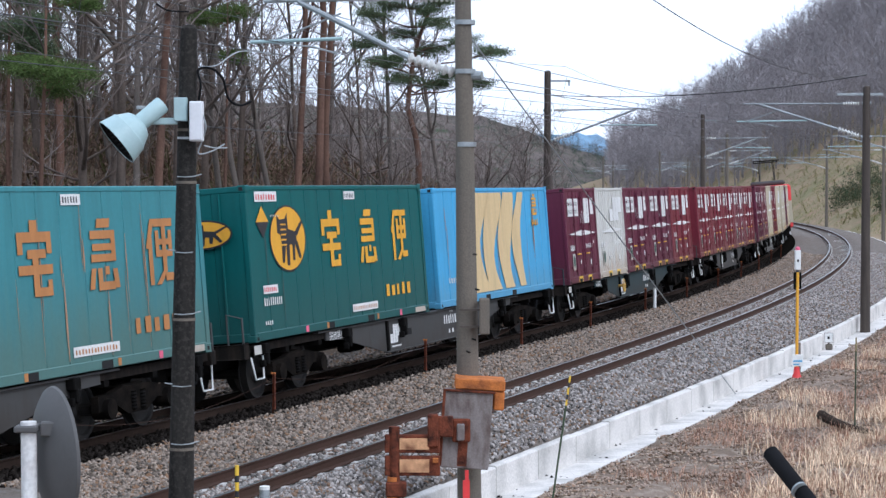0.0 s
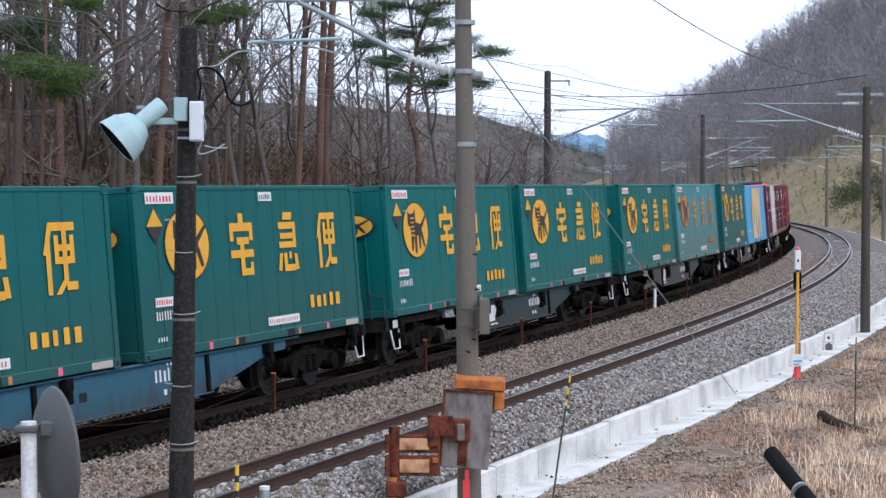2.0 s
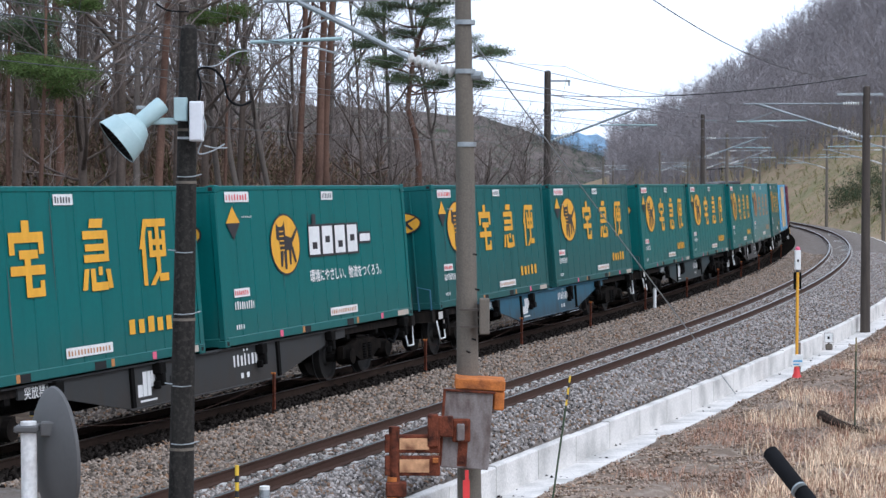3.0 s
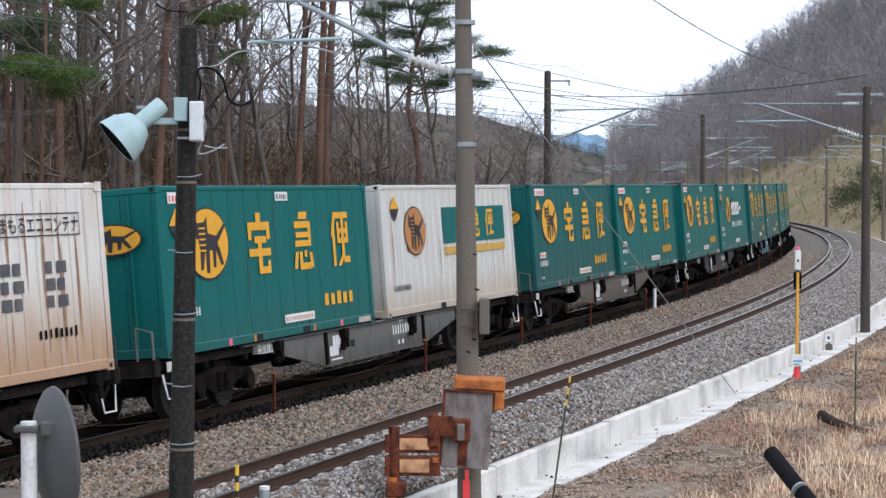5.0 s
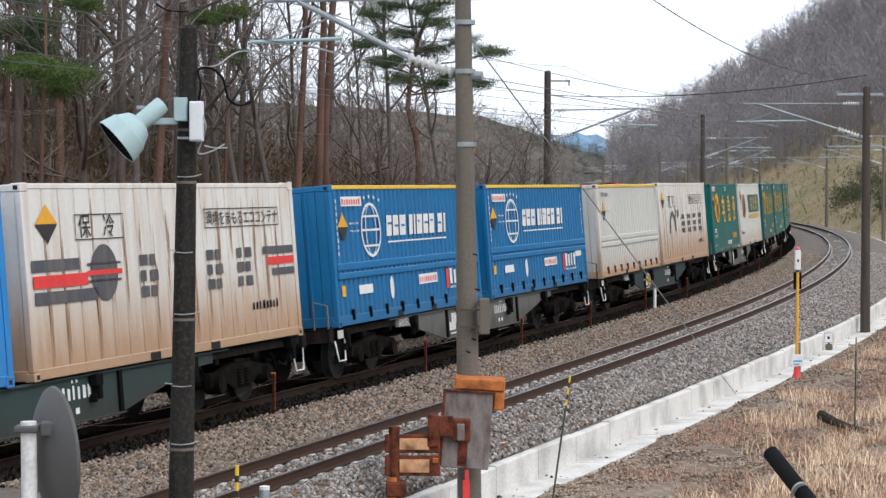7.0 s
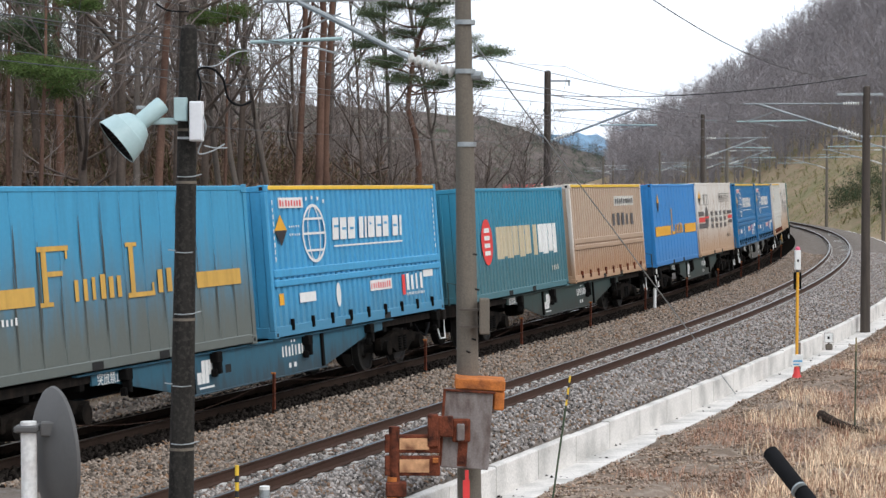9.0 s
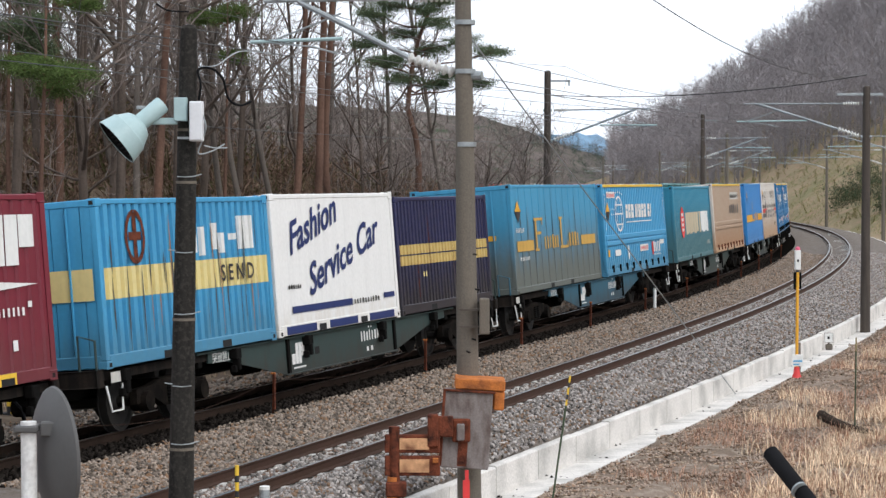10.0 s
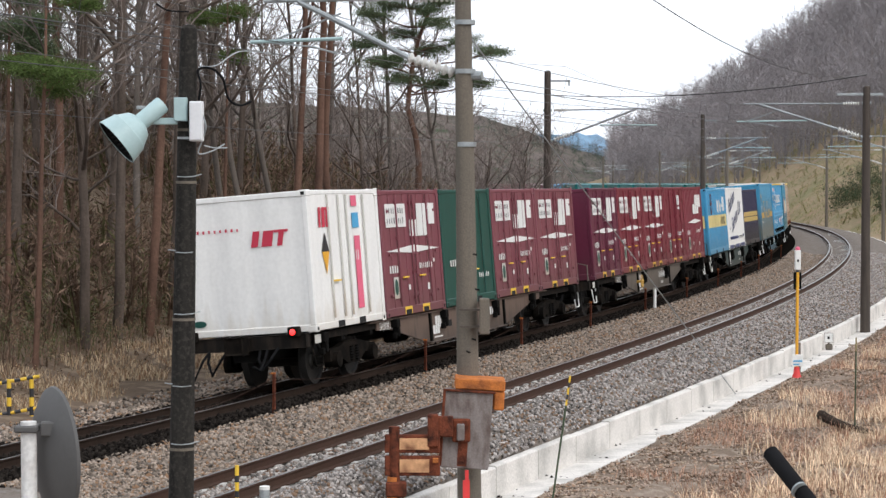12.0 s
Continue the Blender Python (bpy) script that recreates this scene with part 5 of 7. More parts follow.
def locomotive():
    w = thing("electric_locomotive", "red electric locomotive with a raised pantograph", "locomotive")
    part("body", boxes((-9, 9, -1.42, 1.42, 0.75, 3.55), bevel=0.12), M["red"], w)
    part("stripe", boxes((-9.03, 9.03, -1.43, 1.43, 1.1, 2.5)), M["cream"], w, "white waist stripe")
    part("roof", boxes((-7.5, 7.5, -1.1, 1.1, 3.55, 3.85), bevel=0.1), M["w_grey"], w)
    for x in (-5.5, 5.5):
        bm = bmesh.new()
        for y0 in (-0.5, 0.5):
            tube(bm, [(x - 0.9, y0, 3.9), (x + 0.7, y0, 4.5), (x, y0 * 0.9, 5.15)], 0.03, n=6)
        tube(bm, [(x, -0.85, 5.17), (x, 0.85, 5.17)], 0.04, n=6)
        part("pantograph", bm, M["dark_steel"], w)
    part("windscreen", boxes((-9.03, -8.9, -1.15, 1.15, 2.3, 3.1), bevel=0.02), M["black"], w)
    for s in (-1, 1):
        part("bogie", boxes((s * 5.5 - 1.6, s * 5.5 + 1.6, -1.1, 1.1, 0.2, 0.75), bevel=0.05), M["bogie"], w)
    return w


# ---- the train, from the tail to the locomotive ----
def centre(k, t):
    return -44.76 + 24.02 * t + 0.027 * t * (t - 12) + (k - 13) * 20.4 + float(np.interp(t, (0, 1, 2, 2.5, 3, 4, 5, 6, 7, 8, 9, 10, 10.5, 11, 12), (0, -0.02, 0.0, -0.02, -0.6, -0.35, 0, -0.1, -0.25, -0.1, 0.1, 0.12, 0.2, 0.05, 0)))


LOADS = {}      # wagon number -> list of (container, offset along the wagon)
WAGONS = {}
P31, P31L, P12 = (-4.868, 4.868), (-4.868, 4.74), [(-2 + i) * 3.757 for i in range(5)]
teal_label = "teal steel container with amber emblem and bold amber bars"
first = {}


def again(key, make, *a):
    """The first of a kind is built, the others are copies that share its meshes."""
    if key not in first:
        first[key] = make(*a)
        return first[key]
    return copy_thing(first[key], Matrix())


teal = lambda: again("teal", parcel_box, "teal", "amber", teal_label)
dull = lambda: again("dull", parcel_box, "teal_dull", "amber", "soot-dulled teal steel container with amber emblem and bars", 3)
faded = lambda: again("faded", parcel_box, "teal_faded", "amber_faded", "sun-faded streaked teal container with worn orange bars", 5)
deep = lambda: again("deep", ribbed_liner, "blue", "deep blue ribbed container with white livery and yellow roof edge")
maroon = lambda: again("maroon", twelve, "maroon", "maroon twelve-foot container with white slab mark and locking rods")
worn = lambda: again("worn", twelve, "maroon_worn", "chalky worn maroon twelve-foot container with white slab mark")
plum = lambda: again("plum", twelve, "purple", "purplish maroon twelve-foot container with white slab mark")
mplain = lambda: again("mplain", twelve, "maroon", "maroon ribbed twelve-foot container with white slab mark", True, False)

LOADS[1] = list(zip((white_twelve("white refrigerated twelve-foot container with red livery"), worn(), green_twelve("plain dark green twelve-foot container"), worn(), worn()), P12))
LOADS[2] = list(zip((plum(), maroon(), maroon(), twelve("maroon", "maroon twelve-foot container with a small white mark", False, False, True), mplain()), [x + 0.15 for x in P12]))
LOADS[3] = [(striped_twenty("light blue ribbed container with a pale yellow band"), -6.45), (fashion_twenty("white container with navy script lettering"), -0.22), (navy_twenty("faded navy ribbed container with two yellow bands"), 6.02)]
LOADS[4] = list(zip((freight_sooty("sooty blue container with a yellow band"), again("lightliner", ribbed_liner, "blue_light", "light blue ribbed container with white livery")), P31))
LOADS[5] = list(zip((express_box("blue-green container with tall white block livery"), brown_freezer("brown-stained container with a pale band")), P31))
LOADS[6] = list(zip((band_box("bright blue container with a yellow band"), rusty_box("rusty_white", "rust-washed white insulated container with red and black stripes", True)), P31L))
LOADS[7] = list(zip((deep(), deep()), P31))
LOADS[8] = list(zip((ribbed_liner("white_grey", "grimy white ribbed container with rusty lower edge", False), rusty_box("rusty_white", "rust-washed white insulated container with black lettering")), P31L))
LOADS[9] = list(zip((teal(), white_parcel("grimy white ribbed container with a teal panel")), P31))
LOADS[10] = list(zip((dull(), teal()), P31))
LOADS[11] = list(zip((teal(), eco_parcel("clean teal container with white lettering and amber emblem")), P31))
LOADS[12] = list(zip((dull(), dull()), P31))
LOADS[13] = list(zip((teal(), teal()), P31))
LOADS[14] = list(zip((teal(), faded()), P31))
LOADS[15] = list(zip((dull(), wave_box("sky blue container with sand-coloured wavy bands")), P31))
LOADS[16] = list(zip((plum(), twelve("white_grey", "grimy white twelve-foot container with locking rods", True, False), plum(), plum(), maroon()), P12))
LOADS[17] = list(zip((maroon(), maroon(), maroon(), worn(), maroon()), P12))
LOADS[18] = list(zip((plum(), worn(), again("cream", twelve, "cream", "cream twelve-foot ribbed steel container", True, False), maroon(), again("cream", twelve)), P12))
LOADS[19] = list(zip((again("cream", twelve), again("cream", twelve), plum(), again("cream", twelve), again("cream", twelve)), P12))
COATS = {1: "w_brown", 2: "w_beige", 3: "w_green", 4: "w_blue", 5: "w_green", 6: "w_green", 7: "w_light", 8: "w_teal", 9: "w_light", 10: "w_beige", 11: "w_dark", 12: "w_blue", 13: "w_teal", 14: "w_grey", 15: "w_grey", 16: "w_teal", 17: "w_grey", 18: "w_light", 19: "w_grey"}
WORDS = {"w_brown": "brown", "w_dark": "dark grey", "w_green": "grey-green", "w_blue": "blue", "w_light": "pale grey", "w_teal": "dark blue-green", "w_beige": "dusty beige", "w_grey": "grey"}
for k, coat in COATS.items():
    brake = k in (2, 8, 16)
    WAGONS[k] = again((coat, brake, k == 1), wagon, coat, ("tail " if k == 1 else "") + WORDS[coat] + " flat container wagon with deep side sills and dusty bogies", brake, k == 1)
LOCO = locomotive()


def motions():
    times = [i * 0.5 for i in range(25)]
    def pose_at(u):
        a, b = along(u - 7.1, 0, 0, CANT), along(u + 7.1, 0, 0, CANT)
        d = (b.translation - a.translation).normalized()
        yaw = math.atan2(d.y, d.x)
        return Matrix.Translation((a.translation + b.translation) / 2) @ Matrix.Rotation(yaw, 4, "Z") @ Matrix.Rotation(-math.asin(d.z), 4, "Y") @ Matrix.Rotation(-CANT, 4, "X")
    for k, w in WAGONS.items():
        rows = [(t, pose_at(centre(k, t))) for t in times]
        walk(w, rows)
        for c, off in LOADS[k]:
            walk(c, [(t, m @ Matrix.Translation((off, 0, 1.0))) for t, m in rows])
    walk(LOCO, [(t, pose_at(centre(19, t) + 20.2)) for t in times])


# ---- poles and overhead line ----
def ray_at(x, y, depth):
    """A place by its bearing from the viewpoint and its depth in metres: x, y in steps of 1/3696, y counted up."""
    return Vector((x / 3696 * depth, depth, EYE[2] + y / 3696 * depth))


def pole(name, label, base, height, r0, r1, mat, lean=(0, 0)):
    p = thing(name, label, "pole", "line-side poles")
    p.matrix_basis = Matrix.Translation(base)
    bm = tube(bmesh.new(), [(lean[0] * f, lean[1] * f, height * f) for f in (0, 0.25, 0.5, 0.75, 0.99)], r0, r1, n=20, caps=False)
    top = Vector((lean[0], lean[1], height))
    lathe(bm, [(r1, -height * 0.01), (r1 * 0.92, 0.02), (r1 * 0.6, 0.05), (0.001, 0.06)], Matrix.Translation(top), 20)
    part("shaft", bm, mat, p)
    return p


def insulator(p, a, b, r, n=7):
    """A ribbed porcelain rod from a to b."""
    a, b = Vector(a), Vector(b)
    L = (b - a).length
    m = Matrix.Translation(a) @ (b - a).to_track_quat("Z", "Y").to_matrix().to_4x4()
    prof = []
    for i in range(n):
        h = L * i / n
        prof += [(r * 0.45, h), (r, h + L / n * 0.35), (r, h + L / n * 0.5), (r * 0.45, h + L / n * 0.7)]
    part("insulator", lathe(bmesh.new(), prof, m, 12), M["porcelain"], p, "white ribbed insulator")


def cantilever(p, u, lat_pole, lat_track):
    """The bracket that carries the contact line over one track."""
    inv = p.matrix_basis.inverted()
    P = lambda lat, z: inv @ at(u, lat, z)
    s = 1 if lat_track > lat_pole else -1
    a, e = lat_pole + s * 0.12, lat_track - s * 0.15
    insulator(p, P(a + s * 0.1, 5.14), P(a + s * 0.75, 5.36), 0.075)
    part("bracket_tube", tube(bmesh.new(), [P(a + s * 0.72, 5.35), P(e, 6.12)], 0.035, n=8), M["galv"], p)
    insulator(p, P(a + s * 0.1, 6.12), P(a + s * 0.6, 6.12), 0.06)
    part("top_tube", tube(bmesh.new(), [P(a + s * 0.55, 6.12), P(e + s * 0.5, 6.14)], 0.024, n=8), M["galv"], p)
    part("steady_tube", tube(bmesh.new(), [P(a + s * 1.65, 5.62), P(e + s * 0.7, 5.6)], 0.024, n=8), M["lamp_paint"], p)
    part("steady_arm", tube(bmesh.new(), [P(e + s * 0.55, 5.6), P(e - s * 0.2, 5.52), P(e - s * 0.55, 5.42)], 0.014, n=6), M["galv"], p)
    part("strut", tube(bmesh.new(), [P(e - s * 0.6, 5.95), P(e + s * 0.35, 5.62)], 0.014, n=6), M["galv"], p)
    part("pole_clamp", tube(bmesh.new(), [P(lat_pole - 0.16, 5.1), P(lat_pole + 0.16, 5.1)], 0.06, n=8), M["galv"], p)
    part("pole_clamp", tube(bmesh.new(), [P(lat_pole - 0.14, 6.12), P(lat_pole + 0.14, 6.12)], 0.05, n=8), M["galv"], p)


RIGHT = [(-19.0, 6.67), (19.0, 7.5), (64, 8.0), (109, 8.2), (154, 8.2), (199, 8.2), (244, 8.2), (289, 8.2)]
LEFT = [(-23.0, -3.3), (22.0, -3.1), (67, -3.1), (112, -3.1), (157, -3.1), (202, -3.1), (247, -3.1), (292, -3.1)]
for i, (u, lat) in enumerate(RIGHT):
    z = float(relief(u, lat)) - 0.3
    if i == 0:
        base = at(u, lat, z)
        p = main_pole = pole("catenary_pole", "grey-brown weathered concrete pole carrying an overhead-line bracket", base, 9.6, 0.165, 0.085, M["pole"], (-0.13, 0))
        for zz in (5.77, 5.14, 4.2):
            part("band", lathe(bmesh.new(), [(0.128, -0.03), (0.134, -0.03), (0.134, 0.03), (0.128, 0.03)], p.matrix_basis.inverted() @ Matrix.Translation((base.x - 0.065 * (zz + 1) / 6, base.y, zz)), 18), M["galv"], p)
    else:
        p = pole("catenary_pole", "dark concrete line-side pole with an overhead-line bracket", at(u, lat, z), 8.0 if i < 2 else 8.6, 0.155, 0.11, M["pole_brown"] if i == 1 else M["pole"])
        part("crossarm", boxes((-0.9, 0.5, -0.04, 0.04, 7.75, 7.83), bevel=0.008), M["galv"], p)
    cantilever(p, u, lat, SPACING)
for i, (u, lat) in enumerate(LEFT):
    z = float(relief(u, lat)) - 0.3
    p = pole("catenary_pole", "slim concrete catenary pole with a bracket over the track", at(u, lat, z), 8.0 if i > 0 else 8.4, 0.14, 0.11, M["pole_brown"] if i < 3 else M["pole"])
    cantilever(p, u, lat, 0.0)
    part("crossarm", boxes((0.0, 0.75, -0.03, 0.03, 7.68, 7.74), (0.68, 0.74, -0.03, 0.03, 7.55, 7.74), bevel=0.005), M["galv"], p)


def wire(name, label, pts, r, mat="wire"):
    w = part(name, tube(bmesh.new(), pts, r, n=5), M[mat])
    return tagged(w, label, "overhead wire", "overhead wires")


def span_wire(name, label, spans, lat, z, sag, r, steps=12):
    pts = []
    for a, b in zip(spans, spans[1:]):
        for i in range(steps):
            f = i / steps
            pts.append(at(a + (b - a) * f, lat, z - sag * 4 * f * (1 - f)))
    pts.append(at(spans[-1], lat, z))
    return wire(name, label, pts, r)


for lat, spans in ((SPACING, [-64.0] + [u for u, _ in RIGHT] + [334]), (0.0, [-68.0] + [u for u, _ in LEFT] + [337])):
    span_wire("contact_wire", "copper contact wire strung over the track", spans, lat - 0.1, 5.42, 0.0, 0.008)
    span_wire("auxiliary_wire", "second wire hung just over the contact wire", spans, lat - 0.05, 5.58, 0.06, 0.007)
    span_wire("messenger_wire", "sagging messenger wire above the contact wire", spans, lat, 6.12, 0.32, 0.007)
    dr = thing("dropper_set", "thin dropper wires between messenger and contact wire", "overhead wire")
    for a, b in zip(spans[:6], spans[1:7]):
        for i in range(1, 8):
            f = i / 8
            u = a + (b - a) * f
            part("dropper", tube(bmesh.new(), [at(u, lat, 6.12 - 1.28 * f * (1 - f)), at(u, lat - 0.1, 5.42)], 0.005, n=4), M["wire"], dr)
span_wire("feeder_wire", "feeder wire on the line of slim poles", [-68] + [u for u, _ in LEFT] + [337], -2.5, 7.55, 0.5, 0.007)
span_wire("feeder_wire", "feeder wire on the line of slim poles", [-68] + [u for u, _ in LEFT] + [337], -3.2, 6.75, 0.5, 0.006)
span_wire("earth_wire", "low earth wire on the line of slim poles", [-68] + [u for u, _ in LEFT] + [337], -3.1, 5.05, 0.2, 0.007)
a, b = at(22, -3.1, 6.62), at(19, 7.5, 6.98)
wire("cross_cable", "black cable slung across the tracks between two poles", [a.lerp(b, i / 16) - Vector((0, 0, 0.28 * 4 * (i / 16) * (1 - i / 16))) for i in range(17)], 0.015)
a, b = at(19, 7.5, 7.0), ray_at(240, 420, 30)
wire("feeder_wire", "bare feeder wire sagging from the dark pole", [a.lerp(b, i / 16) - Vector((0, 0, 0.7 * 4 * (i / 16) * (1 - i / 16))) for i in range(17)], 0.009)
wire("stay_wire", "steel stay wire from pole to ground", [main_pole.matrix_basis.translation + Vector((-0.09, 0, 6.85)), at(-0.5, 6.75, -0.8)], 0.011, "galv")

# ---- leaning pole with floodlight ----
lean_pole = pole("lamp_pole", "dark stained concrete pole with floodlight and box", (-2.31, 18, -1.2), 6.2, 0.128, 0.075, M["pole_dark"], (0.125, 0))
for zz in (1.05, 2.6, 3.72, 4.9, 5.35):
    x = 0.125 * zz / 6.2
    part("band", lathe(bmesh.new(), [(0.128 - 0.0085 * zz, -0.012), (0.132 - 0.0085 * zz, -0.012), (0.132 - 0.0085 * zz, 0.012), (0.128 - 0.0085 * zz, 0.012)], Matrix.Translation((x, 0, zz)), 18), M["pole"], lean_pole)
for k, zz in enumerate((1.05, 1.9, 2.6, 3.1, 3.72, 4.25, 4.9)):
    x, r = 0.125 * zz / 6.2, 0.128 - 0.0085 * zz
    sd = -1 if k % 2 else 1
    part("wire_tie", tube(bmesh.new(), [(x - r * 0.8, -r * 0.75, zz + 0.05), (x, -r - 0.006, zz + 0.045), (x + r * 0.8, -r * 0.75, zz + 0.05), (x + sd * (r + 0.05), -r * 0.4, zz + 0.07)], 0.005, n=5), M["galv"], lean_pole, "bright wire tie")
flood = thing("floodlight", "pale green conical floodlight with dark louvres", "floodlight")
fm = Matrix.Translation(ray_at(241 - 784, 327 - 224, 17.8)) @ Vector((-0.72, -0.25, -0.63)).to_track_quat("Z", "Y").to_matrix().to_4x4() @ Matrix.Scale(0.98, 4)
part("housing", lathe(bmesh.new(), [(0.0, -0.31), (0.07, -0.31), (0.078, -0.29), (0.075, -0.06), (0.13, -0.03), (0.185, 0.07), (0.195, 0.075), (0.225, 0.22), (0.221, 0.222)], fm, 28), M["lamp_paint"], flood)
for i in range(-4, 5):
    w = math.sqrt(max(0.0, 0.185 ** 2 - (i * 0.041) ** 2))
    part("louvre", box(bmesh.new(), -w, w, i * 0.041 - 0.005, i * 0.041 + 0.005, 0.13, 0.2, m=fm), M["dark_steel"], flood, "black louvre slat")
part("reflector", lathe(bmesh.new(), [(0.0, 0.08), (0.17, 0.08), (0.19, 0.1), (0.219, 0.216)], fm, 28), M["black"], flood, "dark interior")
bp = ray_at(265 - 784, 327 - 215, 17.9)
part("bracket_arm", boxes((bp.x - 0.04, bp.x + 0.24, 17.86, 17.94, bp.z - 0.028, bp.z + 0.028), bevel=0.006), M["lamp_paint"], flood)
part("wing_nut", boxes((bp.x - 0.1, bp.x - 0.03, 17.82, 17.88, bp.z + 0.1, bp.z + 0.13), bevel=0.005), M["galv"], flood)
part("mounting_plate", boxes((bp.x + 0.22, bp.x + 0.33, 17.82, 17.9, bp.z - 0.0, bp.z + 0.2), bevel=0.006), M["lamp_paint"], flood)
jb = thing("junction_box", "slim white metal junction box strapped to the pole", "junction box")
q = ray_at(348 - 784, 327 - 215, 17.82)
part("body", boxes((q.x - 0.056, q.x + 0.056, 17.78, 17.92, q.z - 0.17, q.z + 0.17), bevel=0.008), M["white_plastic"], jb)
part("lid_seam", boxes((q.x - 0.05, q.x + 0.05, 17.774, 17.785, q.z - 0.16, q.z + 0.16), bevel=0.004), M["white_plastic"], jb)
part("strap", boxes((q.x - 0.17, q.x + 0.05, 17.88, 17.9, q.z - 0.15, q.z - 0.13)), M["galv"], jb)


def cable(pts, r, label, mat="black"):
    P = [ray_at(x - 784, 327 - y, d) for x, y, d in pts]
    out = []
    for i in range(len(P) - 1):
        p0, p1, p2, p3 = P[max(i - 1, 0)], P[i], P[i + 1], P[min(i + 2, len(P) - 1)]
        for k in range(6):
            t = k / 6
            out.append(0.5 * ((2 * p1) + (p2 - p0) * t + (2 * p0 - 5 * p1 + 4 * p2 - p3) * t * t + (3 * p1 - p0 - 3 * p2 + p3) * t ** 3))
    out.append(P[-1])
    return tagged(part("cable", tube(bmesh.new(), out, r, n=6), M[mat]), label, "cable", "cables on the pole")


cable([(352, 182, 17.9), (356, 150, 17.9), (352, 124, 17.95), (375, 122, 18), (395, 140, 18.1), (405, 175, 18.2), (425, 187, 18.3), (445, 180, 18.4)], 0.011, "black cable looping from the pole")
cable([(358, 200, 17.85), (365, 225, 17.85), (358, 250, 17.9), (352, 272, 17.9), (375, 268, 17.95), (398, 255, 18)], 0.007, "grey cable tail hanging below the box", "galv")
cable([(362, 258, 17.85), (380, 262, 17.9), (402, 262, 18)], 0.006, "grey cable tail hanging below the box", "galv")
cable([(278, 8, 18.2), (300, 20, 18.1), (335, 22, 18)], 0.008, "black cable leading to the pole head")
cable([(355, 118, 18), (385, 116, 18.3), (425, 92, 18.8), (480, 96, 19.4)], 0.006, "bent grey conduit arm", "galv")

# ---- rusty equipment on the main pole ----
D = 26.6
R = lambda x: (x - 784) / 3696 * D
Zq = lambda y: EYE[2] + (327 - y) / 3696 * D
gb = thing("equipment_box", "weathered grey steel equipment box with orange rusty lid", "equipment box")
TILT = Matrix.Translation((R(826), 0, Zq(758))) @ Matrix.Rotation(radians(3.6), 4, "Y") @ Matrix.Translation((-R(826), 0, -Zq(758)))
part("body", box(bmesh.new(), R(783), R(868), D - 0.28, D + 0.1, Zq(826), Zq(690), 0.012, TILT), M["grey_plate"], gb)
part("rust_run", box(bmesh.new(), R(812), R(829), D - 0.284, D - 0.279, Zq(822), Zq(776), m=TILT), M["rust"], gb, "rust run below the hasp")
part("lid", boxes((R(800), R(889), D - 0.18, D + 0.42, Zq(688), Zq(669)), (R(870.5), R(889), D - 0.16, D + 0.4, Zq(722), Zq(689)), bevel=0.015), M["rust_orange"], gb, "orange rusted lid").matrix_basis = TILT
part("rim", boxes((R(780), R(872), D - 0.31, D - 0.27, Zq(691.5), Zq(687.5)), (R(780), R(785), D - 0.31, D - 0.27, Zq(822), Zq(692)), bevel=0.006), M["rust"], gb).matrix_basis = TILT
part("hasp", boxes((R(800), R(832), D - 0.36, D - 0.29, Zq(778), Zq(737)), bevel=0.02), M["rust"], gb)
part("latch", boxes((R(808), R(822), D - 0.40, D - 0.35, Zq(775), Zq(745)), bevel=0.015), M["grey_plate"], gb)
cl = thing("pipe_clamp", "heavily rusted steel clamp bracket with bolted plates", "bracket")
part("arm", boxes((R(757), R(802), D - 0.42, D - 0.3, Zq(768), Zq(732)), (R(757), R(776), D - 0.46, D - 0.28, Zq(785), Zq(728)), bevel=0.015), M["rust"], cl)
for y0, y1 in ((764, 796), (801, 836)):
    part("plate", boxes((R(682), R(779), D - 0.42, D - 0.34, Zq(y1), Zq(y0)), bevel=0.012), M["rust"], cl)
    part("plate_face", boxes((R(708), R(760), D - 0.435, D - 0.415, Zq(y1 - 6), Zq(y0 + 6)), bevel=0.004), M["cream_rust"], cl)
part("stub_pipe", tube(bmesh.new(), [(R(699), D - 0.38, -1.0), (R(699), D - 0.38, Zq(750))], 0.07, n=14), M["rust"], cl)
part("pipe_foot", tube(bmesh.new(), [(R(697), D - 0.38, -1.0), (R(697), D - 0.38, Zq(838))], 0.078, n=14), M["rust_orange"], cl, "orange rusted pipe foot")
part("collar", boxes((R(684), R(720), D - 0.5, D - 0.26, Zq(872), Zq(846)), bevel=0.02), M["rust"], cl)
part("bolt", boxes((R(766), R(776), D - 0.5, D - 0.42, Zq(812), Zq(804)), bevel=0.008), M["rust_orange"], cl)
tag = thing("red_tape", "red plastic tape tied to the pole", "tape")
part("strip", boxes((R(819), R(831), D - 0.3, D - 0.285, Zq(900), Zq(846)), (R(823), R(829), D - 0.31, D - 0.3, Zq(846), Zq(828))), M["red"], tag)

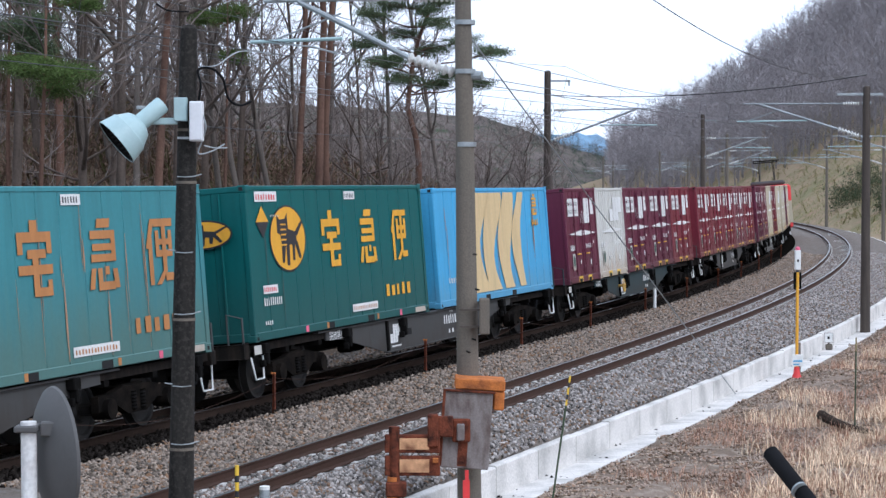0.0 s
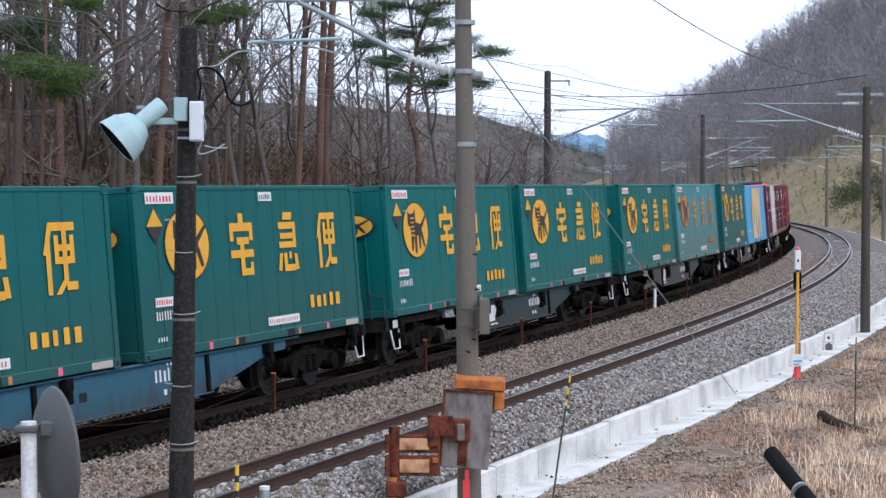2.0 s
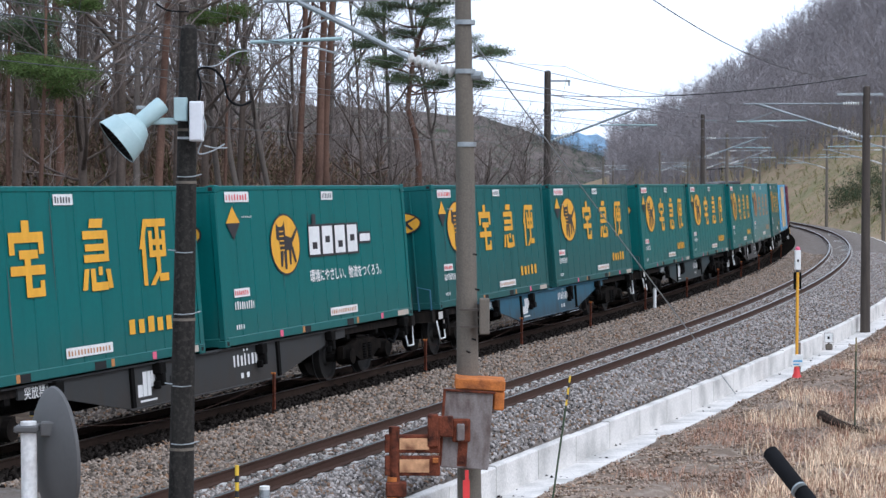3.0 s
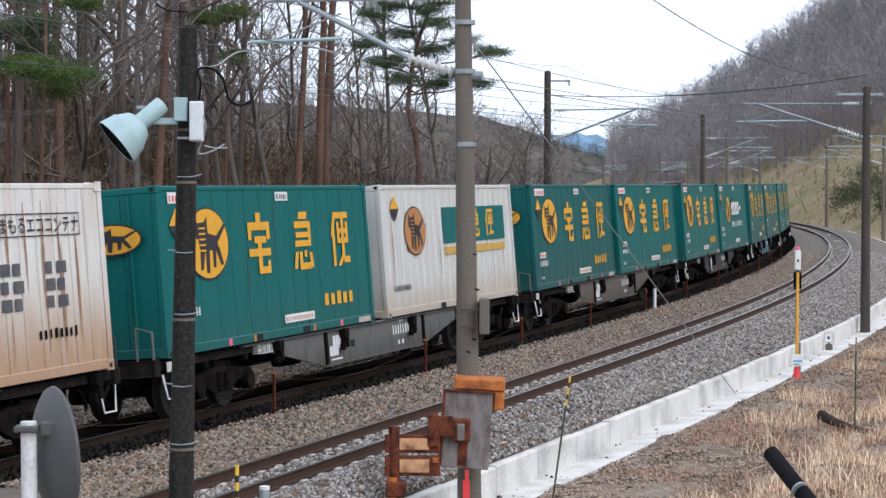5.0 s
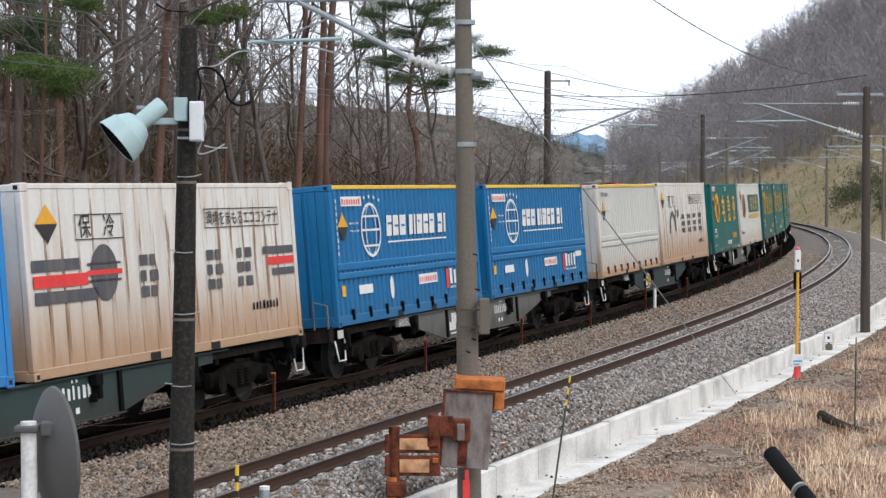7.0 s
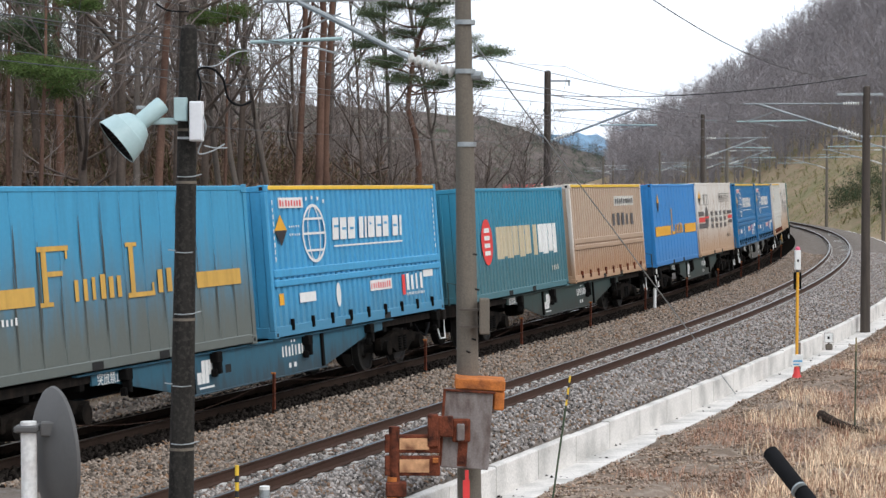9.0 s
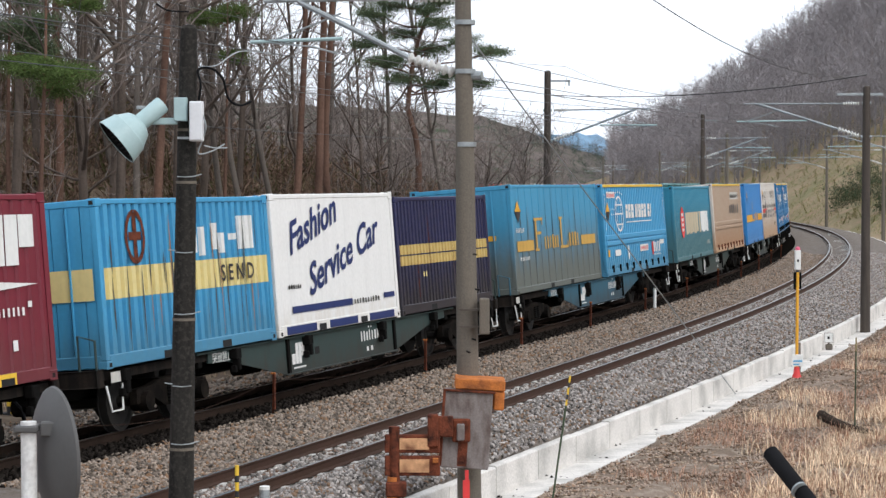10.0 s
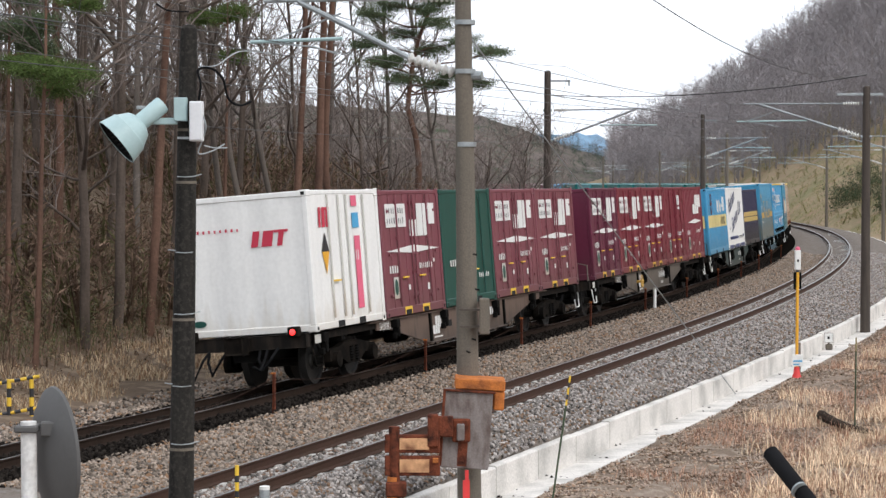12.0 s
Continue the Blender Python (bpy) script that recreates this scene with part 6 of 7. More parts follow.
relay = thing("relay_box", "narrow grey-brown steel box strapped behind the pole", "equipment box")
part("body", boxes((R(849), R(867), D + 0.14, D + 0.34, Zq(594), Zq(530)), bevel=0.012), M["pole"], relay)
part("strap", boxes((R(814), R(849), D + 0.2, D + 0.23, Zq(552), Zq(549)), (R(814), R(849), D + 0.2, D + 0.23, Zq(582), Zq(579))), M["pole_brown"], relay)
for k, (px, py) in enumerate(((838, 450), (836, 600), (826, 622), (842, 512))):
    part("climbing_bolt", tube(bmesh.new(), [(R(px), D - 0.02, Zq(py)), (R(px + 5), D - 0.2, Zq(py))], 0.012, n=6), M["dark_steel"], main_pole).matrix_parent_inverse = main_pole.matrix_basis.inverted()

# ---- back of a round traffic mirror on its post ----
D2 = 11.0
R2 = lambda x: (x - 784) / 3696 * D2
Z2 = lambda y: EYE[2] + (327 - y) / 3696 * D2
mir = thing("traffic_mirror", "grey back of a round traffic mirror on a white post", "mirror")
mm = Matrix.Translation((R2(89), D2, Z2(806))) @ Vector((0.875, 0.48, 0.04)).to_track_quat("Z", "Y").to_matrix().to_4x4()
part("shell", lathe(bmesh.new(), [(0.0, -0.075), (0.1, -0.07), (0.2, -0.05), (0.3, -0.015), (0.355, 0.02), (0.36, 0.035), (0.352, 0.04), (0.0, 0.03)], mm, 40), M["grey_plastic"], mir)
part("post", tube(bmesh.new(), [(R2(66), D2 - 0.13, -1.3), (R2(57), D2 - 0.13, Z2(742))], 0.042, n=16), M["white_worn"], mir, "white peeling steel post")
part("clamp", boxes((R2(35), R2(76), D2 - 0.2, D2 - 0.05, Z2(760), Z2(748)), bevel=0.008), M["grey_plastic"], mir)
part("bracket", boxes((R2(78), R2(110), D2 - 0.16, D2 - 0.1, Z2(768), Z2(742)), bevel=0.008), M["grey_plastic"], mir)

# ---- black padded rod end low in the foreground ----
rod = thing("black_rod", "black foam-covered rod end with grey ring", "rod")
part("sleeve", tube(bmesh.new(), [ray_at(1366 - 784, 327 - 803, 5.0), ray_at(1455 - 784, 327 - 915, 4.8)], 0.0195, n=18), M["black"], rod)
foot = ray_at(1455 - 784, 327 - 915, 4.8)
part("shaft", tube(bmesh.new(), [foot, foot + Vector((0.08, -0.05, -0.4)), (foot.x + 0.1, foot.y - 0.06, -1.05)], 0.015, n=10), M["black"], rod)
part("ring", tube(bmesh.new(), [ray_at(1416 - 784, 327 - 868, 4.87), ray_at(1418 - 784, 327 - 870, 4.866)], 0.021, n=18), M["galv"], rod)

# ---- small things along the line ----
for i, u in enumerate((-20.2, -13.2, -5.5, 1.5, 8.3, 15.5, 22.8, 30.2, 37.5, 45, 52, 60)):
    st = thing("rusty_stake", "rusty angle-iron stake beside the track", "stake", "rusty stakes", m=along(u, 1.42, float(relief(u, 1.42)) - 0.1))
    part("shaft", boxes((-0.025, 0.025, -0.03, -0.022, 0, 0.72), (0.017, 0.025, -0.03, 0.03, 0, 0.72), bevel=0.002), M["rust"], st)
    part("cap", boxes((-0.03, 0.03, -0.035, 0.035, 0.72, 0.74)), M["rust_orange"], st)
pts = []
for a, b in zip((-20.2, -13.2, -5.5, 1.5, 8.3, 15.5), (-13.2, -5.5, 1.5, 8.3, 15.5, 22.8)):
    pts += [at(a + (b - a) * i / 8, 1.42, 0.52 - 0.25 * 4 * (i / 8) * (1 - i / 8)) for i in range(8)]
tagged(part("cord", tube(bmesh.new(), pts, 0.0035, n=4), M["rail_rust"]), "slack grey cord strung between rusty stakes", "cord")


def striped_post(name, label, base, segs, r, lean=(0, 0), n=10):
    p = thing(name, label, "post", m=Matrix.Translation(base))
    for z0, z1, mat in segs:
        part("band", tube(bmesh.new(), [(lean[0] * z0, lean[1] * z0, z0), (lean[0] * z1, lean[1] * z1, z1)], r, n=n), M[mat], p)
    return p


b = at(3.3, 7.5, -0.78)
sp = striped_post("marker_post", "tall yellow and white marker post with red cap", b, [(0, 2.44, "amber"), (2.44, 2.5, "ink")], 0.036, (0.004, 0))
part("head", boxes((-0.055, 0.075, -0.06, 0.06, 2.5, 2.95), bevel=0.012), M["white"], sp, "white box head")
part("head_window", boxes((-0.01, 0.03, -0.066, -0.061, 2.68, 2.74)), M["ink"], sp)
part("cap", lathe(bmesh.new(), [(0.055, 2.951), (0.055, 3.0), (0.035, 3.03), (0.0, 3.035)], Matrix.Translation((0.01, 0, 0)), 12), M["pink"], sp, "pink cap")
for s in (-1, 1):
    part("bracket", boxes((0.01 + s * 0.045, 0.01 + s * 0.085, -0.03, 0.03, 2.05, 2.44), bevel=0.005), M["dark_steel"], sp)
part("label_plate", boxes((-0.11, 0.13, -0.08, -0.05, 0.28, 0.55), bevel=0.006), M["white"], sp, "white plate with blue printing")
part("plate_print", boxes((-0.09, 0.11, -0.084, -0.08, 0.38, 0.42), (-0.09, 0.05, -0.084, -0.08, 0.31, 0.34)), M["skyblue"], sp)
part("stub", boxes((0.0, 0.1, 0.03, 0.12, 0.0, 0.82), bevel=0.01), M["grey_plate"], sp)
part("foot", lathe(bmesh.new(), [(0.12, 0.0), (0.08, 0.1), (0.06, 0.26), (0.0, 0.26)], Matrix.Identity(4), 12), M["red"], sp, "red plastic foot")
striped_post("white_post", "short white concrete marker post between the tracks", at(16.3, 1.55, -0.12), [(0, 0.66, "white"), (0.66, 0.7, "white_grey")], 0.05)
pl = thing("distance_marker", "small white distance plate on a dark stub", "marker", m=along(12, 7.17, -0.82))
part("plate", boxes((-0.02, 0.0, -0.11, 0.11, 0.22, 0.46), bevel=0.004), M["white"], pl)
part("plate_dot", boxes((-0.026, -0.021, -0.03, 0.03, 0.31, 0.38)), M["dark_steel"], pl)
part("plate_back", boxes((0.0, 0.015, -0.12, 0.12, 0.21, 0.472), bevel=0.004), M["grey_plate"], pl)
part("stub", boxes((0.0, 0.13, -0.1, 0.09, 0, 0.17), (0.02, 0.1, -0.04, 0.04, 0.17, 0.24), bevel=0.03), M["pole"], pl)
striped_post("marker_peg", "yellow and black survey peg in the ballast", ray_at(418 - 784, 327 - 905, 24.5), [(0, 0.15, "yellow"), (0.15, 0.23, "ink"), (0.23, 0.33, "yellow"), (0.33, 0.41, "ink"), (0.41, 0.53, "yellow")], 0.025)
striped_post("survey_rod", "thin leaning green rod with yellow bands", ray_at(978 - 784, 327 - 892, 24.5), [(-0.85, 1.15, "dark_green_rod"), (1.15, 1.22, "yellow"), (1.22, 1.28, "ink"), (1.28, 1.36, "yellow"), (1.36, 1.42, "ink"), (1.42, 1.5, "yellow")], 0.012, (0.14, 0), 6)
striped_post("survey_rod", "thin green rod standing in dry grass", ray_at(1515 - 784, 327 - 756, 37.4), [(-0.2, 1.35, "dark_green_rod"), (1.35, 1.6, "cut_blade")], 0.014, (0.01, 0), 6)
striped_post("pipe_stub", "short grey pipe with white cap by the rails", ray_at(467 - 784, 327 - 908, 24.3), [(0, 0.26, "galv"), (0.26, 0.30, "white")], 0.06)
bar = thing("barrier", "yellow and black striped steel barrier at the wood's edge", "barrier")
for k, y0 in enumerate((672, 728)):
    for i in range(8):
        a0, a1 = ray_at(-20 + i * 11 - 784, 327 - y0 - 10 + i * 1.9, 36), ray_at(-20 + (i + 1) * 11 - 784, 327 - y0 - 10 + (i + 1) * 1.9, 36)
        part("rail_segment", tube(bmesh.new(), [a0, a1], 0.03, n=8), M["yellow" if i % 2 else "ink"], bar)
for x0 in (14, 54):
    for i in range(5):
        part("post_segment", tube(bmesh.new(), [ray_at(x0 - 784, 327 - 752 + i * 16, 36), ray_at(x0 - 784, 327 - 752 + (i + 1) * 16, 36)], 0.04, n=8), M["ink" if i % 2 else "yellow"], bar)
lg = thing("fallen_log", "dark rotten log lying in the dry grass", "log")
part("wood", tube(bmesh.new(), [ray_at(1455 - 784, 327 - 736, 38.2), ray_at(1478 - 784, 327 - 748, 37.7), ray_at(1503 - 784, 327 - 757, 37.3), ray_at(1552 - 784, 327 - 768, 36.6)], 0.10, 0.05, n=9), M["bark_dark"], lg)


# ---- trees ----
class Wood:
    """Collects tapering branch tubes as plain arrays."""

    def __init__(self):
        self.v, self.f, self.k = [], [], 0

    def limb(self, pts, r0, r1, n):
        m = len(pts)
        ang = np.arange(n) * (2 * math.pi / n)
        ca, sa = np.cos(ang), np.sin(ang)
        P = np.array(pts, float)
        d = np.gradient(P, axis=0)
        d /= np.linalg.norm(d, axis=1)[:, None] + 1e-9
        ref = np.where(np.abs(d[:, 2:3]) > 0.9, np.array([[1.0, 0, 0]]), np.array([[0, 0, 1.0]]))
        a = np.cross(d, ref)
        a /= np.linalg.norm(a, axis=1)[:, None] + 1e-9
        b = np.cross(d, a)
        r = np.linspace(r0, r1, m)[:, None, None]
        V = P[:, None, :] + r * (a[:, None, :] * ca[None, :, None] + b[:, None, :] * sa[None, :, None])
        self.v.append(V.reshape(-1, 3))
        i = np.arange(m - 1)[:, None] * n
        j = np.arange(n)[None, :]
        jn = (j + 1) % n
        F = np.stack([i + j, i + jn, i + n + jn, i + n + j], -1).reshape(-1, 4) + self.k
        self.f.append(F)
        self.k += m * n

    def mesh(self, name, mat, parent=None):
        return raw(name, np.concatenate(self.v), np.concatenate(self.f), mat, parent)


def bend(rng, p, d, length, seg, wob, up):
    pts = [p]
    for _ in range(seg):
        d = d + rng.normal(size=3) * wob + np.array([0, 0, up])
        d = d / np.linalg.norm(d)
        p = p + d * length / seg
        pts.append(p)
    return pts, d


def branch(w, tw, rng, p, d, length, r, level):
    seg = 5 if level == 0 else 4 if level == 1 else 3
    pts, e = bend(rng, p, d, length, seg, 0.16, 0.06)
    (w if level < 1 else tw).limb(pts, r, r * 0.35 if level < 3 else r * 0.5, 5 if level == 0 else 4 if level == 1 else 3)
    if level >= 3:
        return
    count = (5, 5, 4)[level]
    for i in range(count):
        f = rng.uniform(0.25, 1.0)
        k = min(seg - 1, int(f * seg))
        q = pts[k] + (pts[k + 1] - pts[k]) * (f * seg - k if k < seg else 1)
        side = rng.normal(size=3)
        dd = (pts[k + 1] - pts[k]) / np.linalg.norm(pts[k + 1] - pts[k])
        nd = dd * rng.uniform(0.6, 1.1) + side * 0.5 + np.array([0, 0, 0.2])
        nd /= np.linalg.norm(nd)
        branch(w, tw, rng, q, nd, length * rng.uniform(0.35, 0.6), max(0.0045, r * 0.38), level + 1)


def bare_tree(seed, height, r, first=0.2, count=14, lean=0.05, mat="bark", label="tall bare tree with grey-brown bark and fine twigs", spread=1.0):
    rng = np.random.default_rng(seed)
    t = thing("tree", label, "tree", "bare trees of the wood")
    w, tw, tr = Wood(), Wood(), Wood()
    d = np.array([rng.normal() * lean, rng.normal() * lean, 1.0])
    pts, _ = bend(rng, np.array([0, 0, -0.4]), d / np.linalg.norm(d), height, 12, 0.035, 0.03)
    tr.limb(pts, r, r * 0.2, 9)
    for i in range(count):
        f = first + (0.97 - first) * (i + rng.random()) / count
        k = min(11, int(f * 12))
        q = pts[k] + (pts[k + 1] - pts[k]) * (f * 12 - k)
        a = rng.uniform(0, 2 * math.pi)
        nd = np.array([math.cos(a), math.sin(a), rng.uniform(0.45, 1.3)])
        branch(w, tw, rng, q, nd / np.linalg.norm(nd), spread * height * rng.uniform(0.14, 0.3) * (1.15 - f * 0.6), r * (1.05 - f) * 0.5 + 0.012, 0)
    tr.mesh("trunk", M[mat], t)
    w.mesh("limb_frame", M[mat], t)
    tw.mesh("crown", M["twig"], t)
    return t


def needle_cloud(rng, spots, n, spread, size):
    """Needle tufts as little crossed blades round the given places."""
    c = spots[rng.integers(0, len(spots), n)] + rng.normal(size=(n, 3)) * spread
    d = rng.normal(size=(n, 3)) + np.array([0, 0, 0.5])
    d /= np.linalg.norm(d, axis=1)[:, None]
    s = np.cross(d, rng.normal(size=(n, 3)))
    s /= np.linalg.norm(s, axis=1)[:, None]
    L, W = size * rng.uniform(0.6, 1.3, (n, 1)), size * 0.13
    V = np.stack([c - s * W, c + s * W, c + d * L], 1).reshape(-1, 3)
    return V, np.arange(3 * n).reshape(-1, 3)


def pine(seed, height, r, crown, label, lean=(0, 0), needles="needles", sparse=1.0, kink=0.05):
    """A red pine: bare reddish trunk, level boughs with layered needle pads."""
    rng = np.random.default_rng(seed)
    t = thing("pine_tree", label, "tree", "pines of the wood")
    tr, w = Wood(), Wood()
    d = np.array([lean[0], lean[1], 1.0])
    pts, _ = bend(rng, np.array([0, 0, -0.4]), d / np.linalg.norm(d), height, 14, kink, 0.06)
    tr.limb(pts, r, r * 0.25, 10)
    pads = []
    n = int(20 * sparse)
    for i in range(n):
        f = crown + (0.99 - crown) * (i + rng.random()) / n
        k = min(13, int(f * 14))
        q = pts[k] + (pts[k + 1] - pts[k]) * (f * 14 - k)
        a = rng.uniform(0, 2 * math.pi)
        L = height * (1 - f) * 0.32 + rng.uniform(0.5, 1.9)
        b, _ = bend(rng, q, np.array([math.cos(a), math.sin(a), 0.05]), L, 5, 0.12, 0.03)
        w.limb(b, r * (1 - f) * 0.5 + 0.02, 0.012, 5)
        for j in range(2, 6):
            for _ in range(2):
                e = b[j] + rng.normal(size=3) * np.array([0.35, 0.35, 0.1])
                w.limb([b[j], (b[j] + e) / 2 + np.array([0, 0, 0.04]), e], 0.012, 0.005, 3)
                pads.append(e)
    pads = np.array(pads)
    tr.mesh("trunk", M["bark_red"], t)
    w.mesh("bough_frame", M["bark_red"], t)
    V, F = needle_cloud(rng, pads, int(len(pads) * 95), np.array([0.30, 0.30, 0.06]), 0.12)
    raw("foliage", V, F, M[needles], t)
    return t


def grown_pine(label, foot, r, spine, boughs, seed, needles="needles"):
    """A pine drawn by hand: spine (height, sideways) and boughs (height, reach to the side, half-width of the needle pad)."""
    rng = np.random.default_rng(seed)
    t = thing("pine_tree", label, "tree", "pines of the wood", m=Matrix.Translation(foot))
    tr, w, V, F, k = Wood(), Wood(), [], [], 0
    hs, xs = [h for h, _ in spine], [x for _, x in spine]
    line = [np.array([np.interp(h, hs, xs), 0.08 * math.sin(h), h]) for h in np.linspace(-0.3, hs[-1], 26)]
    tr.limb(line, r, r * 0.22, 10)
    for h, reach, half in boughs:
        end = np.array([reach, rng.uniform(-0.7, 0.7), h])
        z0 = min(max(h - 0.15 - 0.12 * abs(reach), 0.5), hs[-1] - 0.3)
        start = np.array([np.interp(z0, hs, xs), 0.08 * math.sin(z0), z0])
        mid = (start + end) / 2 + rng.normal(size=3) * 0.07
        w.limb([start, (start + mid) / 2 + rng.normal(size=3) * 0.04, mid, (mid + end) / 2 + rng.normal(size=3) * 0.05, end], r * 0.26, 0.012, 5)
        pads = []
        for _ in range(26):
            e = end + np.clip(rng.normal(size=3), -1.8, 1.8) * np.array([half * 0.62, half * 0.7, 0.085])
            w.limb([mid + (end - mid) * rng.uniform(0.3, 1.0), (e + end) / 2 + np.array([0, 0, 0.03]), e], 0.011, 0.004, 3)
            pads.append(e)
        v, f = needle_cloud(rng, np.array(pads), 4200, np.array([0.14, 0.16, 0.055]), 0.062)
        V.append(v)
        F.append(f + k)
        k += len(v)
    tr.mesh("trunk", M["bark_red"], t)
    w.mesh("bough_frame", M["bark_red"], t)
    raw("foliage", np.concatenate(V), np.concatenate(F), M[needles], t)
    return t


def on_ground(x, y):
    i = int(np.hypot(TX - x, TY - y).argmin())
    lat = (x - TX[i]) * math.cos(HEAD[i]) - (y - TY[i]) * math.sin(HEAD[i])
    return UU[i], lat, float(relief(UU[i], lat)) + GRADE * UU[i]


def stand(px, depth):
    """Foot of a tree on a bearing from the viewpoint (steps of 1/3696) and a depth."""
    x = px / 3696 * depth
    return Vector((x, depth, on_ground(x, depth)[2] - 0.1))


rt = random.Random(5)
kinds = [bare_tree(11, 17, 0.115), bare_tree(12, 19, 0.125, 0.35), bare_tree(13, 14, 0.08, 0.12, 16), bare_tree(14, 16, 0.10, 0.25, 15, 0.09, "bark_pale", "slender pale-barked bare tree"),
         bare_tree(15, 11, 0.055, 0.06, 16, 0.12, "bark_pale", "thin young bare tree with dense twigs"), bare_tree(16, 18, 0.115, 0.4, 12, 0.04, "bark_red", "tall straight tree with reddish bark"), bare_tree(17, 13, 0.07, 0.1, 18, 0.1),
         bare_tree(18, 5.6, 0.085, 0.12, 16, 0.12, "bark", "low spreading bare tree with long dark limbs", 2.1)]
used = set()


def plant(i, pos, turn, size=1.0):
    m = Matrix.Translation(pos) @ Matrix.Rotation(turn, 4, "Z")
    if i not in used:
        used.add(i)
        kinds[i].matrix_basis = m
        return kinds[i]
    return copy_thing(kinds[i], m)


# the stout trunks that stand out
for i, px, dep in ((0, 150 - 784, 44), (5, 262 - 784, 47), (0, 300 - 784, 50), (1, 205 - 784, 46), (5, 512 - 784, 56), (1, 20 - 784, 46), (0, 420 - 784, 62), (3, 235 - 784, 52), (5, 100 - 784, 52), (3, 450 - 784, 58)):
    plant(i, stand(px, dep), rt.uniform(0, 6.28))
for px, dep in ((852 - 784, 64), (905 - 784, 68), (690 - 784, 62)):
    plant(7, stand(px, dep), rt.uniform(0, 6.28))
count = 0
while count < 38:
    dep = rt.uniform(46, 100)
    px = rt.uniform(-860, 190)
    x = px / 3696 * dep
    u, lat, z = on_ground(x, dep)
    if lat > -9.0 or u > 48 or (-400 < px < 0 and rt.random() < 0.55):
        continue
    plant(rt.choice((0, 1, 2, 2, 3, 3, 4, 4, 4, 6, 6, 6)), Vector((x, dep, z - 0.1)), rt.uniform(0, 6.28))
    count += 1
grown_pine("red pine with a crooked orange trunk and layered dark needle pads", stand(735 - 784, 66), 0.145,
           [(0, 0), (2.5, 0.1), (4.3, 0.11), (5.0, 0.0), (5.75, -0.24), (6.9, -0.14), (8.0, 0.11), (8.8, 0.41), (9.6, 0.85), (10.6, 1.0)],
           [(8.7, -1.35, 0.5), (7.85, -1.45, 0.42), (9.1, -0.8, 0.55), (7.2, -1.25, 0.62), (7.3, -0.75, 0.4), (7.55, 2.5, 0.5), (6.85, 1.15, 0.5), (6.6, 1.9, 0.45), (8.45, 0.62, 0.5),
            (9.2, 0.9, 0.5), (9.5, -0.1, 0.6), (8.2, -0.6, 0.55), (7.7, 0.45, 0.55), (6.75, -0.35, 0.5), (6.6, 0.6, 0.4), (8.9, 0.25, 0.55), (10.0, 0.3, 0.6), (10.3, 1.3, 0.5), (7.9, 1.5, 0.4)], 3)
pine(7, 19, 0.135, 0.8, "tall leaning red pine with bare trunk", (0.10, 0)).matrix_basis = Matrix.Translation(stand(548 - 784, 58))
pine(8, 19, 0.12, 0.8, "tall leaning red pine with bare trunk", (0.085, 0)).matrix_basis = Matrix.Translation(stand(585 - 784, 60))
for label, px, dep, lean, boughs, needles, seed in (
        ("young pine with soft bright green needles", 60 - 784, 41, 0.25, [(6.1, -0.25, 0.42), (6.0, 0.35, 0.5), (5.75, 0.75, 0.42), (5.9, 0.05, 0.45), (5.6, 0.45, 0.36), (7.3, 0.9, 0.3)], "needles_lit", 9),
        ("dark pine standing at the edge of the wood", 10 - 784, 43, 0.1, [(6.75, 0.25, 0.42), (7.0, 0.55, 0.4), (6.5, 0.6, 0.36), (7.6, 0.1, 0.4), (6.9, -0.2, 0.4)], "needles", 21),
        ("young pine with bright green needles", 390 - 784, 55, 0.2, [(8.15, 0.0, 0.42), (8.25, 0.35, 0.4), (8.05, -0.4, 0.3), (7.1, 0.3, 0.24)], "needles_lit", 10)):
    g = stand(px, dep)
    grown_pine(label, g, 0.07, [(0, 0), (3 - g.z, lean * 0.5), (6 - g.z, lean), (8.6 - g.z, lean)], [(z - g.z, x, w) for z, x, w in boughs], seed, needles)


# ---- far woods: many simple bare trees in one mesh ----
def far_tree(rng, twigs, height):
    V, base = [], rng.normal(size=2) * 0.3
    top = np.array([base[0], base[1], height])
    side = np.array([0.10, 0, 0])
    V += [-side, side, top * 0.95]
    V += [np.array([0, -0.1, 0]), np.array([0, 0.1, 0]), top * 0.95]
    for i in range(twigs):
        f = rng.uniform(0.06, 0.95) ** 0.85
        q = top * f
        a = rng.uniform(0, 2 * math.pi)
        L = height * rng.uniform(0.12, 0.30) * (1.15 - 0.55 * f)
        d = np.array([math.cos(a), math.sin(a), rng.uniform(0.5, 1.6)])
        d = d / np.linalg.norm(d) * L
        s = np.cross(d, rng.normal(size=3))
        s = s / np.linalg.norm(s) * rng.uniform(0.018, 0.036)
        V += [q - s, q + s, q + d]
        for _ in range(3):
            g = rng.uniform(0.3, 0.9)
            d2 = d * 0.45 + rng.normal(size=3) * L * 0.22
            s2 = np.cross(d2, rng.normal(size=3))
            s2 = s2 / np.linalg.norm(s2) * 0.018
            V += [q + d * g - s2, q + d * g + s2, q + d * g + d2]
    return np.array(V)


